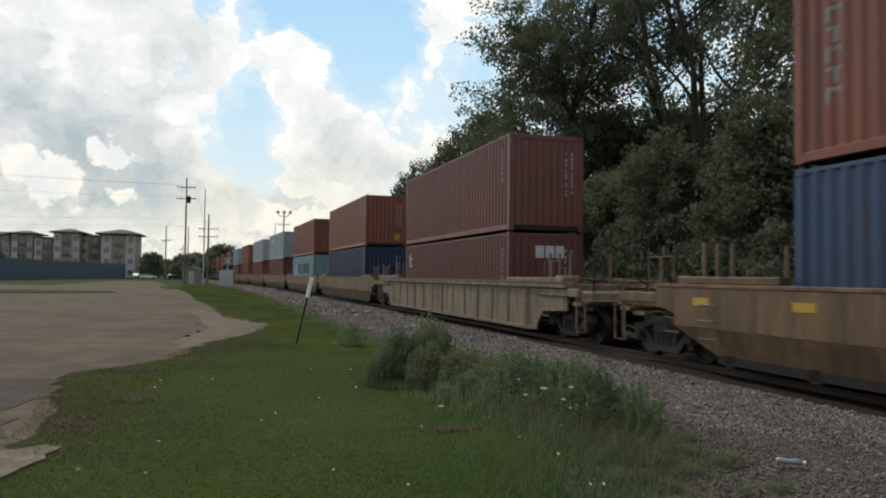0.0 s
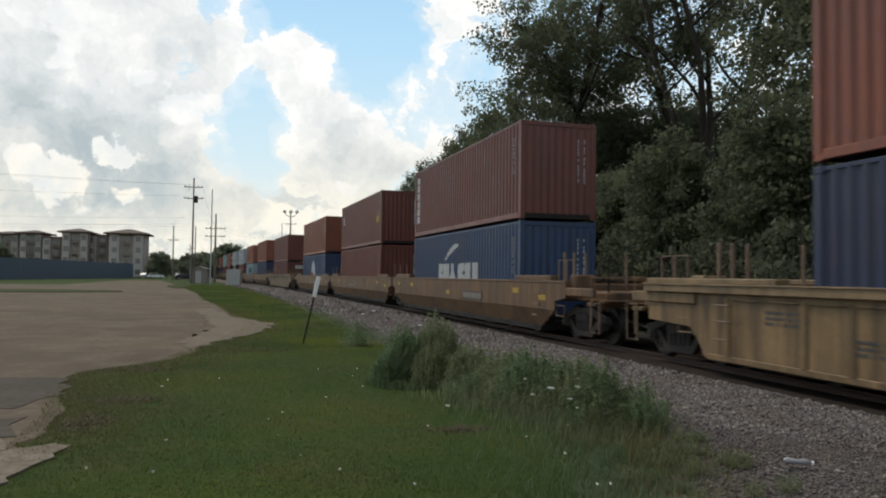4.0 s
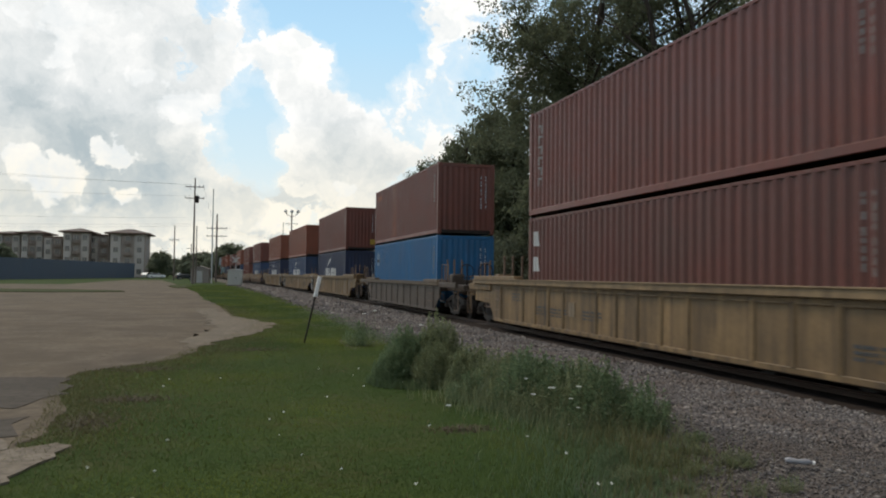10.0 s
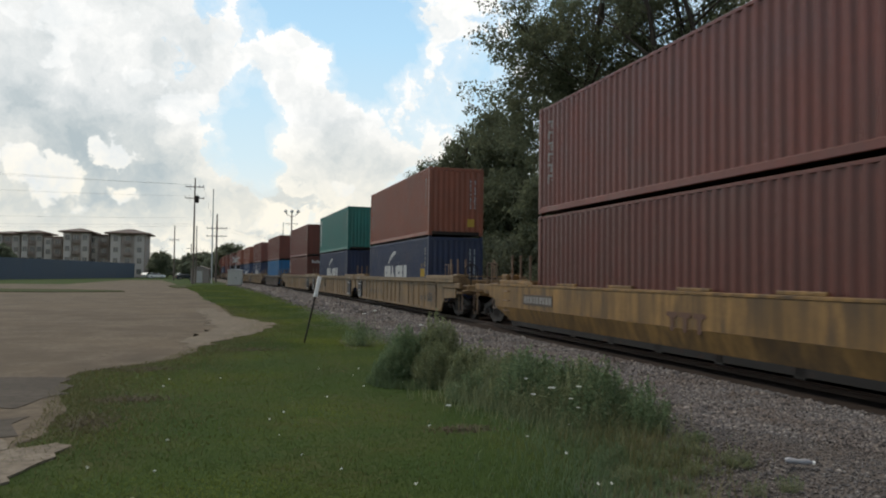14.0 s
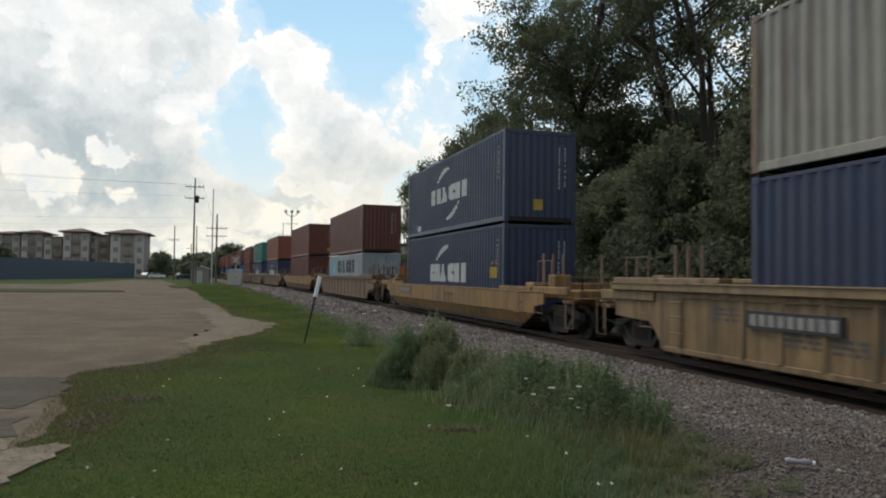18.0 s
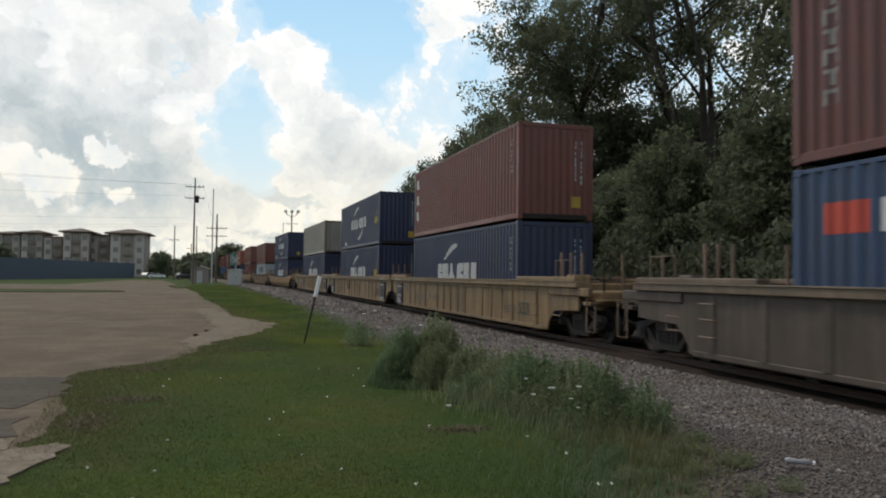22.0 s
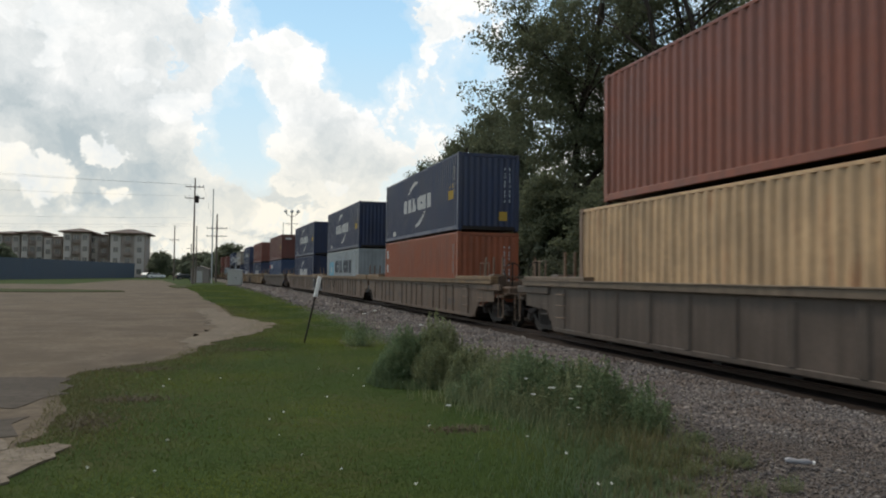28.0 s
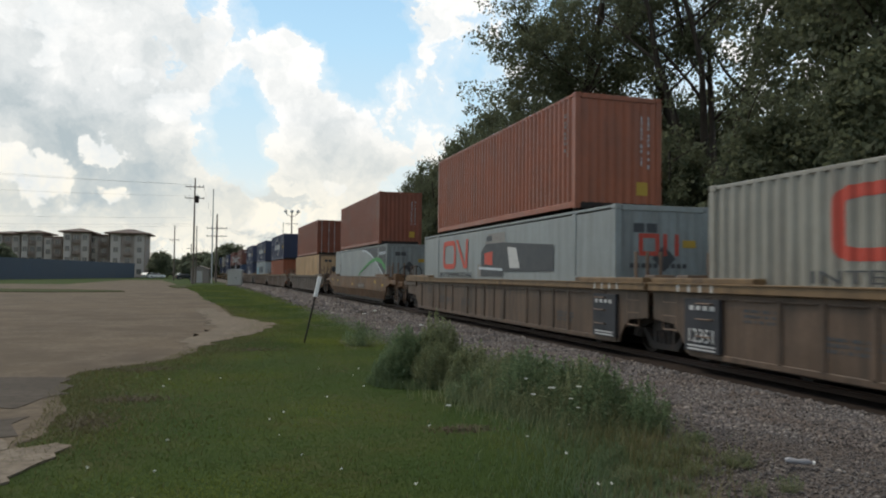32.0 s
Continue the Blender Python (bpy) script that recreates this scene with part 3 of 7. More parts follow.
class Build:
    """Collects boxes, prisms and tubes into one mesh."""

    def __init__(self):
        self.v, self.f = [], []

    def box(self, x0, y0, z0, x1, y1, z1, bevel=0.0):
        x0, x1 = min(x0, x1), max(x0, x1)
        y0, y1 = min(y0, y1), max(y0, y1)
        z0, z1 = min(z0, z1), max(z0, z1)
        b = min(bevel, (x1 - x0) / 3, (y1 - y0) / 3, (z1 - z0) / 3)
        if b <= 0:
            k = len(self.v)
            self.v += [(x0, y0, z0), (x1, y0, z0), (x1, y1, z0), (x0, y1, z0), (x0, y0, z1), (x1, y0, z1), (x1, y1, z1), (x0, y1, z1)]
            self.f += [tuple(k + i for i in q) for q in ((3, 2, 1, 0), (4, 5, 6, 7), (0, 1, 5, 4), (1, 2, 6, 5), (2, 3, 7, 6), (3, 0, 4, 7))]
            return self
        bm = bmesh.new()
        bmesh.ops.create_cube(bm, size=1, matrix=Matrix.LocRotScale(((x0 + x1) / 2, (y0 + y1) / 2, (z0 + z1) / 2), None, (x1 - x0, y1 - y0, z1 - z0)))
        bmesh.ops.bevel(bm, geom=bm.edges[:], offset=b, segments=1, affect="EDGES")
        k = len(self.v)
        bm.verts.index_update()
        self.v += [tuple(v.co) for v in bm.verts]
        self.f += [tuple(k + v.index for v in f.verts) for f in bm.faces]
        bm.free()
        return self

    def prism(self, outline, axis, a, b):
        """An outline of (p, q) pairs, pulled along axis from a to b. axis x: pairs are (y, z); y: (x, z); z: (x, y)."""
        k, n = len(self.v), len(outline)
        for d in (a, b):
            for p, q in outline:
                self.v.append({"x": (d, p, q), "y": (p, d, q), "z": (p, q, d)}[axis])
        self.f += [tuple(k + i for i in reversed(range(n))), tuple(k + n + i for i in range(n))]
        self.f += [(k + i, k + (i + 1) % n, k + n + (i + 1) % n, k + n + i) for i in range(n)]
        return self

    def tube(self, points, radii, sides=8, caps=True):
        k = len(self.v)
        pts = [Vector(p) for p in points]
        if isinstance(radii, (int, float)):
            radii = [radii] * len(pts)
        for i, p in enumerate(pts):
            d = (pts[min(i + 1, len(pts) - 1)] - pts[max(i - 1, 0)]).normalized()
            u = d.orthogonal().normalized() if i == 0 else (u - d * u.dot(d)).normalized()
            w = d.cross(u)
            for j in range(sides):
                a = 2 * math.pi * j / sides
                self.v.append(tuple(p + (u * math.cos(a) + w * math.sin(a)) * radii[i]))
        for i in range(len(pts) - 1):
            for j in range(sides):
                self.f.append((k + i * sides + j, k + i * sides + (j + 1) % sides, k + (i + 1) * sides + (j + 1) % sides, k + (i + 1) * sides + j))
        if caps:
            self.f.append(tuple(k + j for j in reversed(range(sides))))
            self.f.append(tuple(k + (len(pts) - 1) * sides + j for j in range(sides)))
        return self

    def mesh(self, name, mat=None, smooth=False):
        me = mesh_of(name, self.v, self.f, mat, smooth)
        bm = bmesh.new()
        bm.from_mesh(me)
        bmesh.ops.recalc_face_normals(bm, faces=bm.faces)
        bm.to_mesh(me)
        bm.free()
        return me


def wordmesh(text, size, mat):
    """Flat lettering in the built-in font, standing upright, read from the -x side."""
    cu = bpy.data.curves.new("lettering", "FONT")
    cu.body, cu.size, cu.align_x, cu.extrude = text, size, "CENTER", 0.003
    ob = new("lettering", cu)
    me = bpy.data.meshes.new_from_object(ob)
    bpy.data.objects.remove(ob)
    me.transform(Matrix(((0, 0, -1, 0), (-1, 0, 0, 0), (0, 1, 0, 0), (0, 0, 0, 1))))
    me.materials.clear()
    me.materials.append(mat)
    return me

# ---- containers
WIDE, HIGH = 2.438, 2.896
KEEP = {}


def corrugated(length, z0, z1, pitch, depth, flat=0.24):
    """A pressed steel wall along y, standing at x = 0 with its troughs at x = depth."""
    n = max(2, round(length / pitch))
    p = length / n
    pts = []
    for k in range(n):
        y = -length / 2 + k * p
        pts += [(0, y), (0, y + p * flat), (depth, y + p * 0.5), (depth, y + p * (0.5 + flat))]
    pts.append((0, length / 2))
    v = [(x, y, z) for x, y in pts for z in (z0, z1)]
    f = [(2 * i, 2 * i + 1, 2 * i + 3, 2 * i + 2) for i in range(len(pts) - 1)]
    return v, f


def container_shapes(length, high, doors, smooth_side):
    key = (length, high, doors, smooth_side)
    if key in KEEP:
        return KEEP[key]
    h2, w2 = length / 2, WIDE / 2
    rows = []
    if smooth_side:
        b = Build()
        b.box(0, -h2 + 0.13, 0.15, 0.03, h2 - 0.13, high - 0.12)
        side = b.mesh("side_panel")
        for sx in (-1, 1):
            for y in (-6.05, 6.05):
                rows.append(("support_post", Build().box(sx * (w2 - 0.012) - 0.02, y - 0.11, 0.17, sx * (w2 - 0.012) + 0.02, y + 0.11, high - 0.09, 0.01).mesh("support_post"), pose(0, 0, 0), "paint"))
    else:
        side = mesh_of("side_panel", *corrugated(length - 0.26, 0.15, high - 0.035, 0.272, 0.055))
    rows.append(("side_panel", side, pose(-w2 + 0.012, 0, 0), "paint"))
    rows.append(("side_panel", side, pose(w2 - 0.012, 0, 0, 0, 0, 180), "paint"))
    end = mesh_of("end_panel", *corrugated(WIDE - 0.3, 0.15, high - 0.14, 0.25, 0.012))
    rows.append(("end_panel", end, pose(0, h2 - 0.02, 0, 0, 0, -90), "paint"))
    if not doors:
        rows.append(("end_panel", end, pose(0, -h2 + 0.02, 0, 0, 0, 90), "paint"))
    else:
        KEEP["pressing"] = Build().box(-0.48, -0.05, 0, 0.48, -0.027, 0.28, 0.01).mesh("door_panel")
        leaf = Build()
        leaf.box(-0.53, -0.025, 0.16, 0.53, 0.025, high - 0.15, 0.01)
        leaf = leaf.mesh("door")
        bar = Build().tube([(0, -0.08, 0.12), (0, -0.08, high - 0.1)], 0.022, 6).box(-0.05, -0.11, 0.9, 0.05, -0.06, 1.0).box(-0.05, -0.11, 2.0, 0.05, -0.06, 2.1).mesh("locking_bar")
        for x in (-0.54, 0.54):
            rows.append(("door", leaf, pose(x, -h2 + 0.04, 0), "paint"))
            for z in (0.45, 1.0, 1.55, 2.1):
                rows.append(("door_panel", KEEP["pressing"], pose(x, -h2 + 0.04, z), "paint"))
            for dx in (-0.3, 0.3):
                rows.append(("locking_bar", bar, pose(x + dx, -h2 + 0.04, 0), "bar"))
    roof = mesh_of("roof", *corrugated(length - 0.2, -w2 + 0.04, w2 - 0.04, 0.42, 0.02))
    rows.append(("roof", roof, Matrix.Translation((0, 0, high - 0.03)) @ Matrix(((0, 0, 1, 0), (0, 1, 0, 0), (-1, 0, 0, 0), (0, 0, 0, 1))), "paint"))
    floor = Build().box(-w2 + 0.05, -h2 + 0.1, 0.06, w2 - 0.05, h2 - 0.1, 0.14).mesh("floor")
    rows.append(("floor", floor, pose(0, 0, 0), "dark"))
    top = Build().box(-0.03, -h2 + 0.17, -0.08, 0.03, h2 - 0.17, -0.012, 0.01).mesh("top_rail")
    low = Build().box(-0.04, -h2 + 0.17, 0.02, 0.035, h2 - 0.17, 0.17, 0.012).mesh("bottom_rail")
    head = Build().box(-w2 + 0.17, -0.04, -0.14, w2 - 0.17, 0.04, -0.012, 0.01).mesh("end_header")
    sill = Build().box(-w2 + 0.17, -0.04, 0.02, w2 - 0.17, 0.04, 0.17, 0.01).mesh("end_sill")
    post = Build().prism([(0, 0), (0.15, 0), (0.15, 0.06), (0.07, 0.1), (0.05, 0.16), (0, 0.16)], "z", 0.118, high - 0.118).mesh("corner_post")
    cast = Build().box(0, 0, 0, 0.162, 0.178, 0.118, 0.012).mesh("corner_casting")
    for s in (-1, 1):
        rows.append(("top_rail", top, pose(s * (w2 - 0.052), 0, high), "paint"))
        rows.append(("bottom_rail", low, pose(s * (w2 - 0.04), 0, 0), "paint"))
        rows.append(("end_header", head, pose(0, s * (h2 - 0.04), high), "frame"))
        rows.append(("end_sill", sill, pose(0, s * (h2 - 0.06), 0), "dark"))
        for e in (-1, 1):
            turn = {(-1, -1): 0, (1, -1): 90, (1, 1): 180, (-1, 1): 270}[(s, e)]
            rows.append(("corner_post", post, pose(s * (w2 - 0.002), e * (h2 - 0.002), 0, 0, 0, turn), "frame"))
            if turn in (0, 180):
                x0, y0 = s * w2, e * h2
                for z in (0, high - 0.118):
                    rows.append(("corner_casting", cast, pose(x0, y0, z, 0, 0, turn), "frame"))
            else:
                x0, y0 = (s * w2 - (0.162 if s > 0 else 0)), (e * h2 - (0.178 if e > 0 else 0))
                for z in (0, high - 0.118):
                    rows.append(("corner_casting", cast, pose(x0, y0, z), "frame"))
    KEEP[key] = rows
    return rows


def press_depth(y, length):
    """How far the near side's pressed wall lies in from its ridges, at y."""
    n = max(2, round(length / 0.272))
    p = length / n
    u = ((y + length / 2) / p) % 1.0
    return 0.055 * float(np.interp(u, [0, 0.24, 0.5, 0.74, 1.0], [0, 0, 1, 1, 0]))


PRINTS = {}


def decal(ob, name, verts, faces, mat, label="", lift=0.005):
    """A painted marking on the near side of a container, (y, z) pairs: it follows the pressed wall."""
    length, plain = ob["wall_length"], ob["wall_plain"]
    key = (name, length, plain, mat.name, lift, tuple(verts))
    if key not in PRINTS:
        bm = bmesh.new()
        vs = [bm.verts.new((0, y, z)) for y, z in verts]
        for f in faces:
            bm.faces.new([vs[i] for i in f])
        if not plain:
            y0, y1 = min(y for y, z in verts), max(y for y, z in verts)
            n = max(2, round((length - 0.26) / 0.272))
            p = (length - 0.26) / n
            for k in range(n):
                for u in (0, 0.24, 0.5, 0.74):
                    y = -(length - 0.26) / 2 + (k + u) * p
                    if y0 < y < y1:
                        bmesh.ops.bisect_plane(bm, geom=bm.verts[:] + bm.edges[:] + bm.faces[:], plane_co=(0, y, 0), plane_no=(0, 1, 0))
            for v in bm.verts:
                v.co.x = press_depth(v.co.y, length - 0.26)
        for v in bm.verts:
            v.co.x += -WIDE / 2 + (0.0 if plain else 0.012) - lift
        me = bpy.data.meshes.new(name)
        bm.to_mesh(me)
        bm.free()
        me.materials.append(mat)
        PRINTS[key] = me
    return put(name, PRINTS[key], ob, None, None, label)


def swoosh(ob, y0, z0, y1, z1, width, sag, mat):
    v, f, n = [], [], 12
    for k in range(n + 1):
        u = k / n
        y, z = y0 + (y1 - y0) * u, z0 + (z1 - z0) * u + sag * 4 * u * (1 - u)
        w = width * (0.12 + 0.88 * math.sin(math.pi * min(1, u * 0.85 + 0.05)) ** 0.8)
        v += [(y, z - w / 2), (y, z + w / 2)]
        if k:
            f.append((2 * k - 2, 2 * k, 2 * k + 1, 2 * k - 1))
    decal(ob, "swoosh", v, f, mat)


def block_letters(ob, y0, y1, z0, z1, groups, mat, notch=True):
    """Plain shapes in the place of a painted wordmark."""
    total = sum(groups) + 0.35 * (len(groups) - 1)
    step = (y1 - y0) / total
    y = y0
    for gi, g in enumerate(groups):
        for k in range(g):
            a, b = y + step * 0.04, y + step * 0.96
            mid, h = (a + b) / 2, z1 - z0
            shape = ((0, 1, 2), (0, 3, 1))[gi % 2][k % 3]
            if not notch:
                decal(ob, "wordmark", [(a, z0), (b, z0), (b, z1), (a, z1)], [(0, 1, 2, 3)], mat)
            elif shape in (0, 3):
                c = 0.24 * (b - a)
                cut = b - (b - a) * (0.30 if shape else 0.42)
                v = [(a + c, z0), (b, z0), (b, z0 + h * .4), (cut, z0 + h * .5), (b, z1 - h * .4), (b, z1), (a + c, z1), (a, z1 - h * .25), (a, z0 + h * .25)]
                decal(ob, "wordmark", v, [(0, 1, 2, 3), (0, 3, 6), (3, 4, 5, 6), (0, 6, 7, 8)], mat)
            elif shape == 1:
                w = b - a
                v = []
                for p, q in ((0, .46), (.54, 1)):
                    v += [(a + w * p, z0), (a + w * q, z0), (a + w * q, z1), (a + w * p, z1)]
                decal(ob, "wordmark", v, [tuple(range(i, i + 4)) for i in range(0, 8, 4)], mat)
            else:
                v = [(a, z0), (b, z0), (b - (b - a) * .28, z1), (a + (b - a) * .28, z1)]
                decal(ob, "wordmark", v, [(0, 1, 2, 3)], mat)
            y += step
        y += step * 0.35


def end_decal(ob, name, length, x0, x1, z0, z1, mat):
    y = -length / 2 + 0.012
    return put(name, mesh_of(name, [(x0, y, z0), (x1, y, z0), (x1, y, z1), (x0, y, z1)], [(0, 1, 2, 3)], mat), ob)


def code_rows(ob, length, high, rng):
    """Small unreadable lettering: two upright columns of bars at the end, and two by the near corner."""
    def column(z, stop):
        out = []
        while z > stop:
            h = rng.uniform(0.06, 0.12)
            out.append((z - h, z))
            z -= h + rng.choice((0.03, 0.04, 0.1))
        return out

    for x in (0.62, 0.82):
        v = [(px, -length / 2 + 0.012, pz) for a, b in column(high - 0.5, high - 1.75) for px, pz in ((x, a), (x + 0.038, a), (x + 0.038, b), (x, b))]
        put("code_lettering", mesh_of("code_lettering", v, [tuple(range(k, k + 4)) for k in range(0, len(v), 4)], M_LGREY), ob)["kind"] = "stuff"
    for y in (-length / 2 + 0.42, -length / 2 + 0.62):
        v = [q for a, b in column(high - 0.45, high - 1.5) for q in ((y, a), (y + 0.035, a), (y + 0.035, b), (y, b))]
        decal(ob, "code_lettering", v, [tuple(range(k, k + 4)) for k in range(0, len(v), 4)], M_FADED)["kind"] = "stuff"


def container(paint, length, high, label, doors=False, smooth_side=False, marks="", seed=0):
    ob = thing("shipping_container", 0, 0, 0, 0, label, "container", "containers on the train")
    ob["wall_length"], ob["wall_plain"] = length, smooth_side
    mats = {"paint": PAINT[paint], "dark": M_STEEL, "bar": M_GALV, "frame": PAINT["rusty"] if paint in ("grey", "cream") else PAINT[paint]}
    for name, me, m, role in container_shapes(length, high, doors, smooth_side):
        put(name, me, ob, m, mats[role])
    rng = random.Random(seed)
    h2 = length / 2
    if marks and not doors and not smooth_side:
        code_rows(ob, length, high, rng)
    for mk in marks.split():
        if mk == "wave_low":  # white wordmark low down, a swoosh over it
            block_letters(ob, 2.42, -2.42, 1.02, 1.72, (3, 3), M_LETTER)
            swoosh(ob, 1.45, 1.86, -0.15, 2.38, 0.22, 0.12, M_LETTER)
        elif mk == "wave_mid":  # the same in mid-height with a second swoosh under it
            block_letters(ob, 2.35, -2.4, 1.17, 1.78, (3, 3), M_LETTER)
            swoosh(ob, 1.42, 2.03, -0.1, 2.44, 0.2, 0.12, M_LETTER)
            swoosh(ob, 0.15, 0.5, -1.4, 1.03, 0.2, -0.12, M_LETTER)
            decal(ob, "notice", [(4.5, 0.22), (4.0, 0.22), (4.0, 0.44), (4.5, 0.44)], [(0, 1, 2, 3)], M_LETTER)
        elif mk == "globe":
            v = [(0, 1.3)] + [(1.05 * math.cos(a * math.pi / 12), 1.3 + 1.1 * math.sin(a * math.pi / 12)) for a in range(13)]
            decal(ob, "globe_mark", v, [(0, i, i + 1) for i in range(1, 13)], M_LGREY)
            block_letters(ob, 1.25, 0.0, 0.95, 1.45, (3,), M_REDL)
            block_letters(ob, -0.1, -1.35, 0.95, 1.45, (3,), M_LETTER)
        elif mk == "column":  # upright wordmark by the leading edge
            for k in range(6):
                z, y = high - 0.66 - k * 0.29, h2 - 0.60
                v = [(y, z + 0.17), (y - 0.30, z + 0.17), (y - 0.30, z + 0.23), (y, z + 0.23)]
                v += [(y - 0.11, z), (y - 0.19, z), (y - 0.19, z + 0.17), (y - 0.11, z + 0.17)] if k % 2 == 0 else [(y, z), (y - 0.08, z), (y - 0.08, z + 0.17), (y, z + 0.17), (y - 0.22, z), (y - 0.30, z), (y - 0.30, z + 0.17), (y - 0.22, z + 0.17)]
                decal(ob, "wordmark", v, [tuple(range(i, i + 4)) for i in range(0, len(v), 4)], M_FADED)
        elif mk == "white_column":
            for k in range(6):
                z = 0.58 + k * 0.34
                v = [(h2 - 0.36, z), (h2 - 0.47, z), (h2 - 0.47, z + 0.29), (h2 - 0.36, z + 0.29), (h2 - 0.59, z), (h2 - 0.70, z), (h2 - 0.70, z + 0.29), (h2 - 0.59, z + 0.29),
                     (h2 - 0.47, z + 0.1 * (k % 3)), (h2 - 0.59, z + 0.1 * (k % 3)), (h2 - 0.59, z + 0.1 * (k % 3) + 0.09), (h2 - 0.47, z + 0.1 * (k % 3) + 0.09)]
                decal(ob, "wordmark", v, [(0, 1, 2, 3), (4, 5, 6, 7), (8, 9, 10, 11)], M_LETTER)
        elif mk == "small_letters":
            for k in range(3):
                z = 0.7 + k * 0.7
                decal(ob, "wordmark", [(h2 - 0.3, z), (h2 - 0.7, z), (h2 - 0.65, z + 0.4), (h2 - 0.25, z + 0.4)], [(0, 1, 2, 3)], M_LETTER)
        elif mk == "yellow":
            x = 0.42 if "yellow_side" in marks else -0.24 if "wave_mid" in marks else 0.50
            end_decal(ob, "warning_decal", length, x, x + 0.32, 0.38, 0.72, M_YSTICK)
        elif mk == "yellow_side":
            decal(ob, "warning_decal", [(-4.85, 1.2), (-5.45, 1.2), (-5.45, 1.55), (-4.85, 1.55)], [(0, 1, 2, 3)], M_YSTICK)
            for dy in (0, 0.3):
                decal(ob, "warning_triangle", [(-4.9 - dy, 1.65), (-5.15 - dy, 1.65), (-5.02 - dy, 1.9)], [(0, 1, 2)], M_YSTICK)
        elif mk == "end_word":
            for k in range(4):
                end_decal(ob, "wordmark", length, -0.75 + k * 0.19, -0.61 + k * 0.19, high - 0.62, high - (0.34 if k in (0, 2) else 0.42), M_LETTER)
        elif mk == "end_block":
            for k in range(3):
                end_decal(ob, "wordmark", length, -0.35 + k * 0.33, -0.07 + k * 0.33, high - 0.75, high - 0.38, M_LETTER)
        elif mk == "star":  # pale blue square with a white star, then a dark wordmark
            decal(ob, "star_panel", [(4.9, 1.05), (3.2, 1.05), (3.2, 2.15), (4.9, 2.15)], [(0, 1, 2, 3)], M_SKYL)
            v = [(4.05, 1.6)]
            for k in range(14):
                r = 0.48 if k % 2 == 0 else 0.17
                v.append((4.05 + r * math.cos(math.pi * k / 7), 1.6 + r * math.sin(math.pi * k / 7)))
            decal(ob, "star", v, [(0, 1 + k, 1 + (k + 1) % 14) for k in range(14)], M_LETTER, "", 0.009)
            block_letters(ob, 2.54, -3.68, 1.37, 2.22, (3, 3), M_NAVYL)
        elif mk == "panel":
            decal(ob, "placard", [(4.55, 1.9), (2.5, 1.9), (2.5, 2.35), (4.55, 2.35)], [(0, 1, 2, 3)], M_LETTER)
            decal(ob, "placard", [(5.5, 1.9), (4.7, 1.9), (4.7, 2.35), (5.5, 2.35)], [(0, 1, 2, 3)], M_REDL)
        elif mk == "square_notice":
            decal(ob, "notice", [(h2 - 0.45, 1.75), (h2 - 1.12, 1.75), (h2 - 1.12, 2.42), (h2 - 0.45, 2.42)], [(0, 1, 2, 3)], M_SKYPALE)
            for dy in (0.58, 0.86):
                decal(ob, "notice_mark", [(h2 - dy, 1.93), (h2 - dy - 0.15, 1.93), (h2 - dy - 0.15, 2.07), (h2 - dy, 2.07)], [(0, 1, 2, 3)], M_DGREY, "", 0.008)
        elif mk == "notice":
            for k in range(4):
                z = 1.66 + 0.14 * k
                decal(ob, "notice", [(h2 - 0.5, z), (h2 - 0.98 + 0.08 * (k % 2), z), (h2 - 0.98 + 0.08 * (k % 2), z + 0.09), (h2 - 0.5, z + 0.09)], [(0, 1, 2, 3)], M_LGREY)
        elif mk == "patch":
            decal(ob, "repair_panel", [(2.1, 0.2), (1.2, 0.2), (1.2, high - 0.14), (2.1, high - 0.14)], [(0, 1, 2, 3)], PAINT["orange_brown"])
            decal(ob, "repair_panel", [(h2 - 0.5, high - 0.62), (h2 - 1.5, high - 0.55), (h2 - 1.5, high - 0.30), (h2 - 0.5, high - 0.36)], [(0, 1, 2, 3)], PAINT["rust_orange"])
        elif mk == "rail_logo":  # red rounded outline letters, a dark line of words and a picture of an engine
            v, n = [], 32
            for k in range(n):
                a = 2 * math.pi * k / n
                c, q = math.cos(a), math.sin(a)
                e = (c ** 6 + q ** 6) ** (-1 / 6)
                v += [(4.45 + 0.80 * e * c, 2.04 + 0.53 * e * q), (4.45 + 0.60 * e * c, 2.04 + 0.35 * e * q)]
            decal(ob, "red_band", v, [(2 * k, 2 * k + 1, (2 * k + 3) % (2 * n), (2 * k + 2) % (2 * n)) for k in range(n)], M_REDL)
            decal(ob, "red_band", [(3.60, 2.57), (3.36, 2.57), (2.42, 1.52), (2.66, 1.52)], [(0, 1, 2, 3)], M_REDL, "", 0.007)
            decal(ob, "red_band", [(2.52, 1.52), (2.28, 1.52), (2.18, 2.55), (2.40, 2.55)], [(0, 1, 2, 3)], M_REDL, "", 0.009)
            put("lettering", wordmesh("INTERMODAL", 0.30, M_DGREY), ob, pose(-WIDE / 2 - 0.006, 3.66, 1.20) @ Matrix.Diagonal((1, 2.15, 0.9, 1)))
